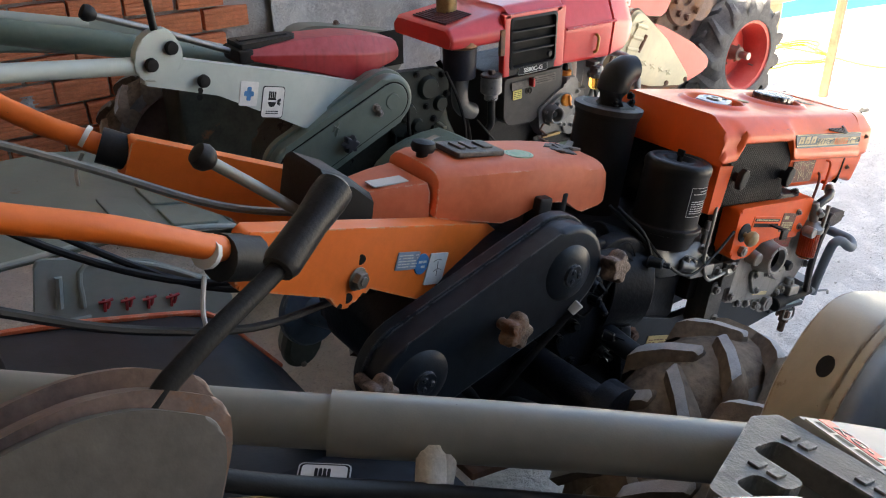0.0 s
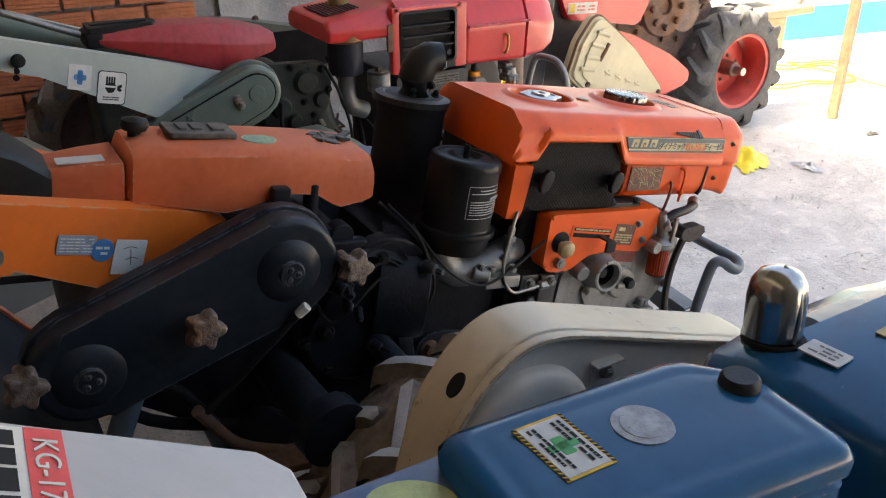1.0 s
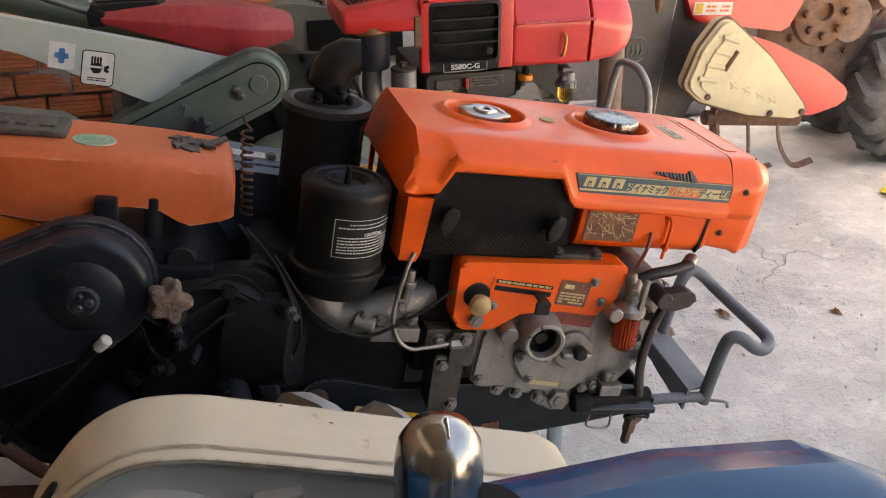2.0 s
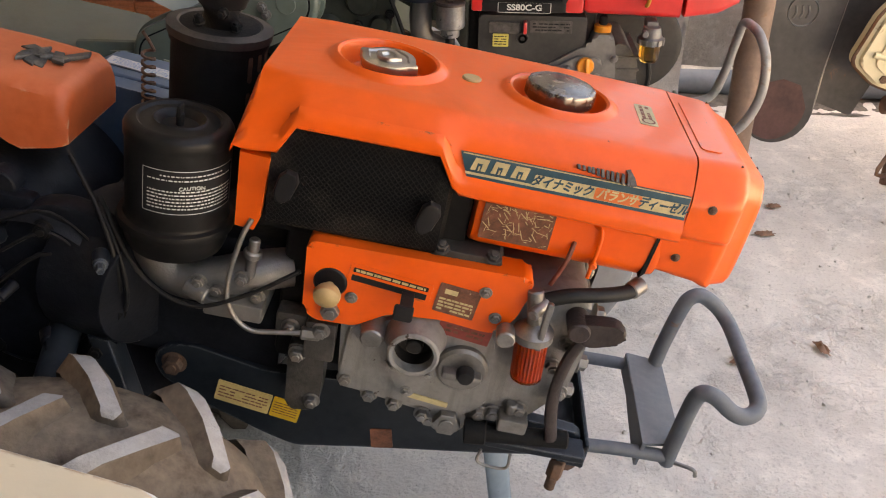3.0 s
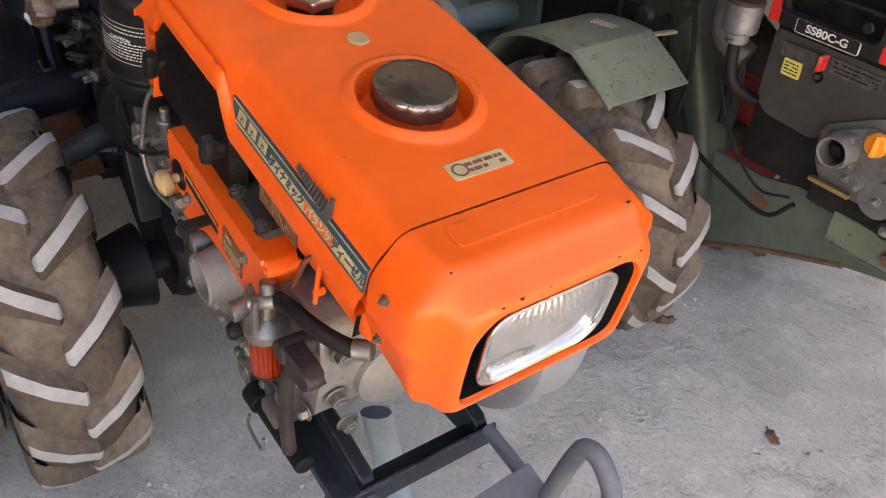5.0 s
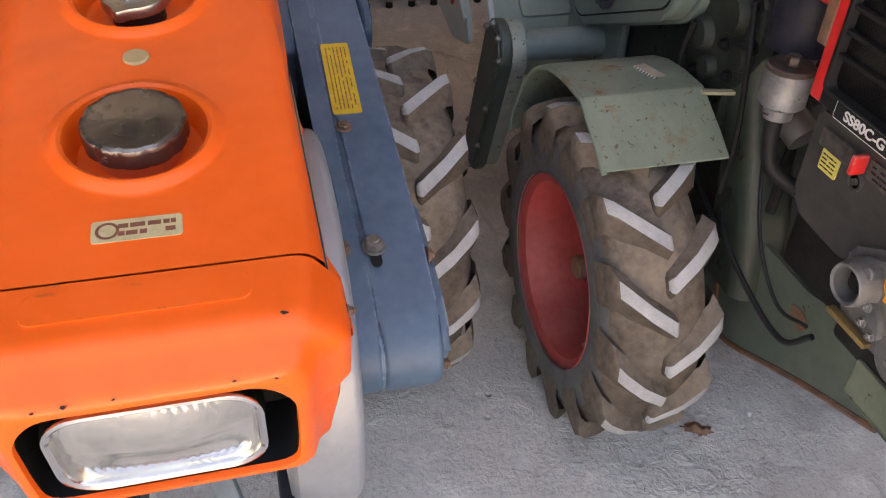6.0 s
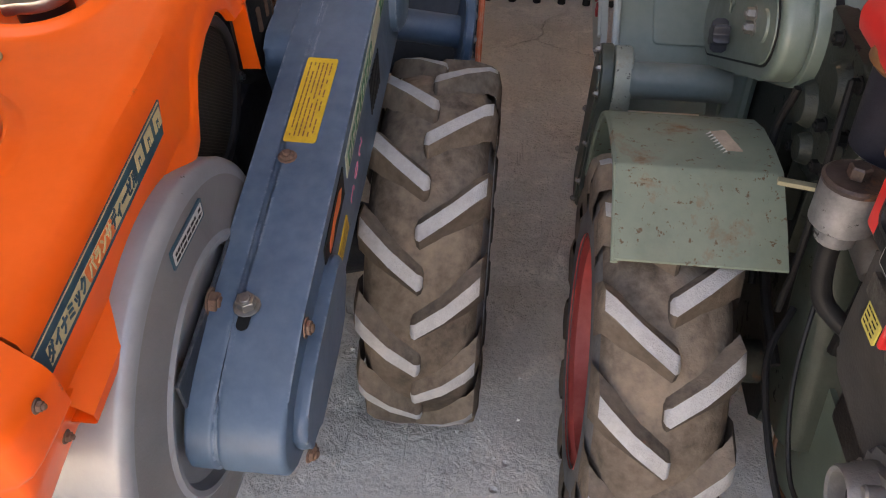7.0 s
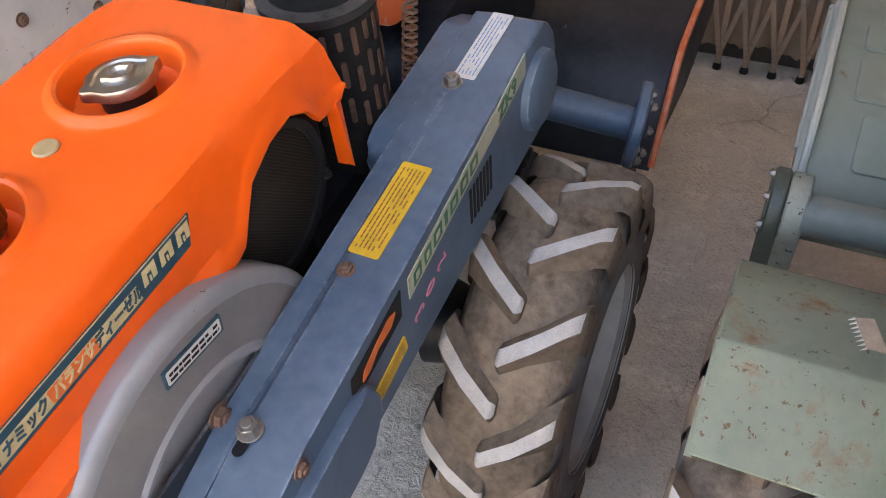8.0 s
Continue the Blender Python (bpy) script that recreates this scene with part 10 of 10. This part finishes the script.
gate = part("shift_gate", bm, surface("cast_grey_gate", (0.10, 0.098, 0.092), 0.5, 0.3, var=0.3, scale=30, dust=0.2, grain=0.4, wear=0.6, wear_color=(0.3, 0.29, 0.27)), td, "cast grey shift gate with slots", angle=20)
bm = bm_new()
for x, y, w in ((0.048, -0.030, 0.007), (0.046, -0.018, 0.007), (0.046, 0.022, 0.007), (0.045, 0.034, 0.007), (-0.016, 0.010, 0.006), (-0.018, 0.022, 0.006), (-0.016, -0.040, 0.006)):
    prism(bm, rrect(w, 0.004, 0.001, 2, x, y), 0.0035, 0.006, 0.0006, gm)
tagged(part("raised_mark", bm, bpy.data.materials["cast_grey_gate"], gate), kind="stuff")
# black boxes added under the slots so that they look deep and unlit
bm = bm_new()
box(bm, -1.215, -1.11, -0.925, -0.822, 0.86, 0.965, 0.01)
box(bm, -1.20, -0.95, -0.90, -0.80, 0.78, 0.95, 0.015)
part("gate_slot_shade", bm, BLACK_MARK_SHADE, td)
# grey handle tube and its sleeve
bm = bm_new()
tube(bm, [(-1.10, -0.822, 1.010), (-1.23, -0.735, 1.034), (-1.372, -0.640, 1.055)], 0.0225, 18, 3)
hb = part("handlebar", bm, GREY_TUBE, td, "grey painted handle tube")
bm = bm_new()
tube(bm, [(-1.37, -0.641, 1.055), (-1.46, -0.580, 1.068), (-1.62, -0.47, 1.092)], 0.0190, 16, 3)
part("inner_tube", bm, GREY_TUBE, hb)
bm = bm_new()
tube(bm, [(-1.311, -0.690, 1.052), (-1.320, -0.700, 1.030), (-1.330, -0.705, 1.008)], 0.0085, 10, 3)
tube(bm, [(-1.322, -0.690, 1.045), (-1.332, -0.702, 1.026)], 0.011, 10, 2)
part("tape_knot", bm, TAPE, hb, "knot of soiled white tape")
bm = bm_new()
tube(bm, [(-1.52, -0.665, 1.115), (-1.44, -0.690, 1.075), (-1.35, -0.705, 1.030), (-1.24, -0.770, 1.005), (-1.12, -0.85, 0.985), (-1.05, -0.90, 0.95)], 0.0068, 10)
part("control_cable", bm, HOSE, td, "black control cable")
bm = bm_new()
tube(bm, [(-1.45, -0.752, 1.083), (-1.364, -0.801, 1.085), (-1.278, -0.849, 1.085), (-1.229, -0.881, 1.085), (-1.215, -0.889, 1.082), (-1.207, -0.892, 1.074), (-1.203, -0.890, 1.060), (-1.200, -0.885, 1.0)], 0.0062, 12)
part("chrome_lever", bm, CHROME, td, "bent chrome lever")
bm = bm_new()
tube(bm, [(-1.55, -0.60, 1.035), (-1.40, -0.66, 1.02), (-1.22, -0.76, 0.99)], 0.003, 8, 3)
part("pull_rod", bm, BRASS, td)
# round quadrant with lever
qm = face_m((-1.53, -0.735, 1.125), (0.994, 0.11, 0), (0.1, -0.902, 0.42))
fan_poly = [(-0.085, 0.045), (-0.035, 0.058), (0.0, 0.059), (0.030, 0.052), (0.064, 0.031), (0.060, 0.010), (0.035, -0.03), (-0.085, -0.05)]
bm = bm_new()
prism(bm, fan_poly, -0.012, 0.0, 0.003, qm, r=0.012)
# cream paint taken down to a dark tone for the shadow over it
quad = part("quadrant", bm, surface("shade_darkened_cream_quadrant", (0.062, 0.054, 0.044), 0.5, var=0.3, scale=14, dust=0.2, chips=0.3, rust=0.1), td, "cream lever quadrant, colour darkened for shade")
bm = bm_new()
prism(bm, [(x * 1.04 + 0.008, y * 1.03 + 0.004) for x, y in fan_poly], -0.032, -0.012, 0.003, qm, r=0.014)
# black middle layer paints the dark inside of the rim's slot
prism(bm, [(x * 1.0 + 0.010, y * 1.0 + 0.002) for x, y in fan_poly], -0.046, -0.032, 0.001, qm, 1, r=0.014)
prism(bm, [(x * 1.06 + 0.014, y * 1.05 + 0.010) for x, y in fan_poly], -0.056, -0.046, 0.003, qm, r=0.014)
part("quadrant_rim", bm, [surface("worn_brown_rim", (0.15, 0.10, 0.08), 0.55, 0.2, var=0.4, scale=30, rust=0.3, chips=0.5, chip_color=(0.35, 0.27, 0.22)), BLACK_MARK_SHADE], quad, "rusty slotted steel rim")
bm = bm_new()
tube(bm, [(-1.515, -0.70, 1.140), (-1.483, -0.690, 1.168), (-1.41, -0.650, 1.182), (-1.395, -0.642, 1.185)], 0.0062, 10, 3)
lever = part("hand_lever", bm, BLACK_DULL, td)
bm = bm_new()
d = (V(-1.338, -0.612, 1.212) - V(-1.400, -0.645, 1.184))
lathe(bm, [(0.0, 0.0), (0.010, 0.001), (0.0118, 0.006), (0.0112, 0.04), (0.0128, 0.062), (0.0125, 0.071), (0.008, 0.0755), (0.0, 0.076)], (-1.400, -0.645, 1.184), d, 18)
part("grip", bm, BLACK_PLASTIC, lever, "black plastic grip")
# dark cover below
bm = bm_new()
rows = [[(x, y, z) for x, z in ((-0.98, 0.50), (-1.02, 0.58), (-1.10, 0.62), (-1.45, 0.65), (-1.60, 0.60))] for y in (-1.05, -0.7, -0.22)]
loft(bm, rows, closed=False)
loft(bm, [[(x, y, z - 0.006) for x, y, z in r] for r in rows], closed=False)
dc = part("rotary_cover", bm, BLUE_DARK, td, "dark blue rotary cover", angle=30)
bm = bm_new()
mm = face_m((-1.20, -0.262, 0.629), (0.80, -0.58, -0.06), (0.08, 0, 1))
decal(bm, mm, 0.036, 0.034, 0.008, 0.0010, 0)
decal(bm, mm, 0.034, 0.032, 0.007, 0.0014, 1)
decal(bm, mm, 0.031, 0.029, 0.006, 0.0018, 0)
prism(bm, [(-0.014, -0.006), (-0.014, 0.006), (0.008, 0.008), (0.012, -0.002), (0.004, -0.010)], 0, 0.0022, 0, mm, 1, r=0.003)
for k in range(4):
    prism(bm, rrect(0.0022, 0.008, 0.002, 2, -0.011 + 0.0058 * k, 0.014), 0, 0.0022, 0, mm, 1)
part("sticker", bm, [WHITE_TAG, BLACK_MARK_SHADE], dc, "white sticker with a black tool sign")
bm = bm_new()
cyl(bm, (-1.19, -0.33, 0.62), (-1.19, -0.33, 0.645), 0.010, seg=12)
part("knob", bm, BLACK_DULL, dc)
bm = bm_new()
for y in (-1.0, -0.3):
    bm = bm_new()
    tube(bm, [(-1.30, y, 0.62), (-1.33, y, 0.3), (-1.34, y, 0.012)], 0.016, 10, 3)
    part("rear_stand", bm, RUSTY, dc)
wheel(td, (-0.62, -0.515, 0.297), 0.293, 0.085, bpy.data.materials["grey_rim_paint"], side=1)
wheel(td, (-0.62, -1.10, 0.297), 0.293, 0.085, bpy.data.materials["grey_rim_paint"], side=-1)
bm = bm_new()
tube(bm, [(-0.20, -0.85, 0.42), (-0.12, -0.85, 0.2), (-0.10, -0.85, 0.0)], 0.022, 10, 2)
part("stand", bm, GREY_BLUE, td)

# ---- bricks of the wall, and grit on the floor ----
def brick_mesh(seed):
    rnd = random.Random(seed)
    bm = bm_new()
    L, H = 0.178, 0.078
    n = 5
    prof = []
    for k in range(n):
        z0, z1 = -H / 2 + H * k / n, -H / 2 + H * (k + 1) / n
        prof += [(z0 + 0.002, 0.0), (z1 - 0.004, 0.0), (z1 - 0.003, 0.004), (z1, 0.004)]
    rows = []
    for x in (-L / 2, L / 2):
        j = rnd.uniform(-0.003, 0.003)
        rows.append([(x + j, -0.012 + d, z) for z, d in prof] + [(x + j, 0.03, H / 2), (x + j, 0.03, -H / 2)])
    loft(bm, rows)
    bmesh.ops.recalc_face_normals(bm, faces=bm.faces)
    me = bpy.data.meshes.new("brick")
    bm.to_mesh(me)
    bm.free()
    me.materials.append(BRICK)
    return me


brick_data = [brick_mesh(k) for k in range(4)]
rnd = random.Random(9)
for row in range(14):
    z = 0.06 + 0.092 * row
    x = -2.3 + (0.095 if row % 2 else 0.0)
    while x < -0.10:
        edge = -0.20 + 0.05 * math.sin(row * 2.1)
        if x < edge:
            ob = new("brick", rnd.choice(brick_data))
            ob.parent = wall_north
            ob.matrix_world = pose(x + rnd.uniform(-0.003, 0.003), WALL_Y - 0.004 + rnd.uniform(-0.004, 0.003), z + rnd.uniform(-0.002, 0.002), 0, rnd.uniform(-0.8, 0.8), rnd.uniform(-0.6, 0.6))
        x += 0.192
bm = bm_new()
rnd = random.Random(17)
for k in range(2600):
    x, y = rnd.uniform(-1.2, 2.6), rnd.uniform(-0.6, 2.0)
    s = 0.0012 + 0.006 * rnd.random() ** 5
    m = pose(x, y, s * 0.35, rnd.uniform(0, 60), rnd.uniform(0, 60), rnd.uniform(0, 360))
    grow(bm, [(s, 0, 0), (-s * 0.6, s * 0.8, 0), (-s * 0.5, -s * 0.7, 0), (0, 0, s * 0.9), (0, 0, -s * 0.7)], [(0, 1, 3), (1, 2, 3), (2, 0, 3), (1, 0, 4), (2, 1, 4), (0, 2, 4)], m)
tagged(part("floor_grit", bm, CONCRETE, flat=True), "loose grit and concrete crumbs on the floor", "grit", kind="stuff")
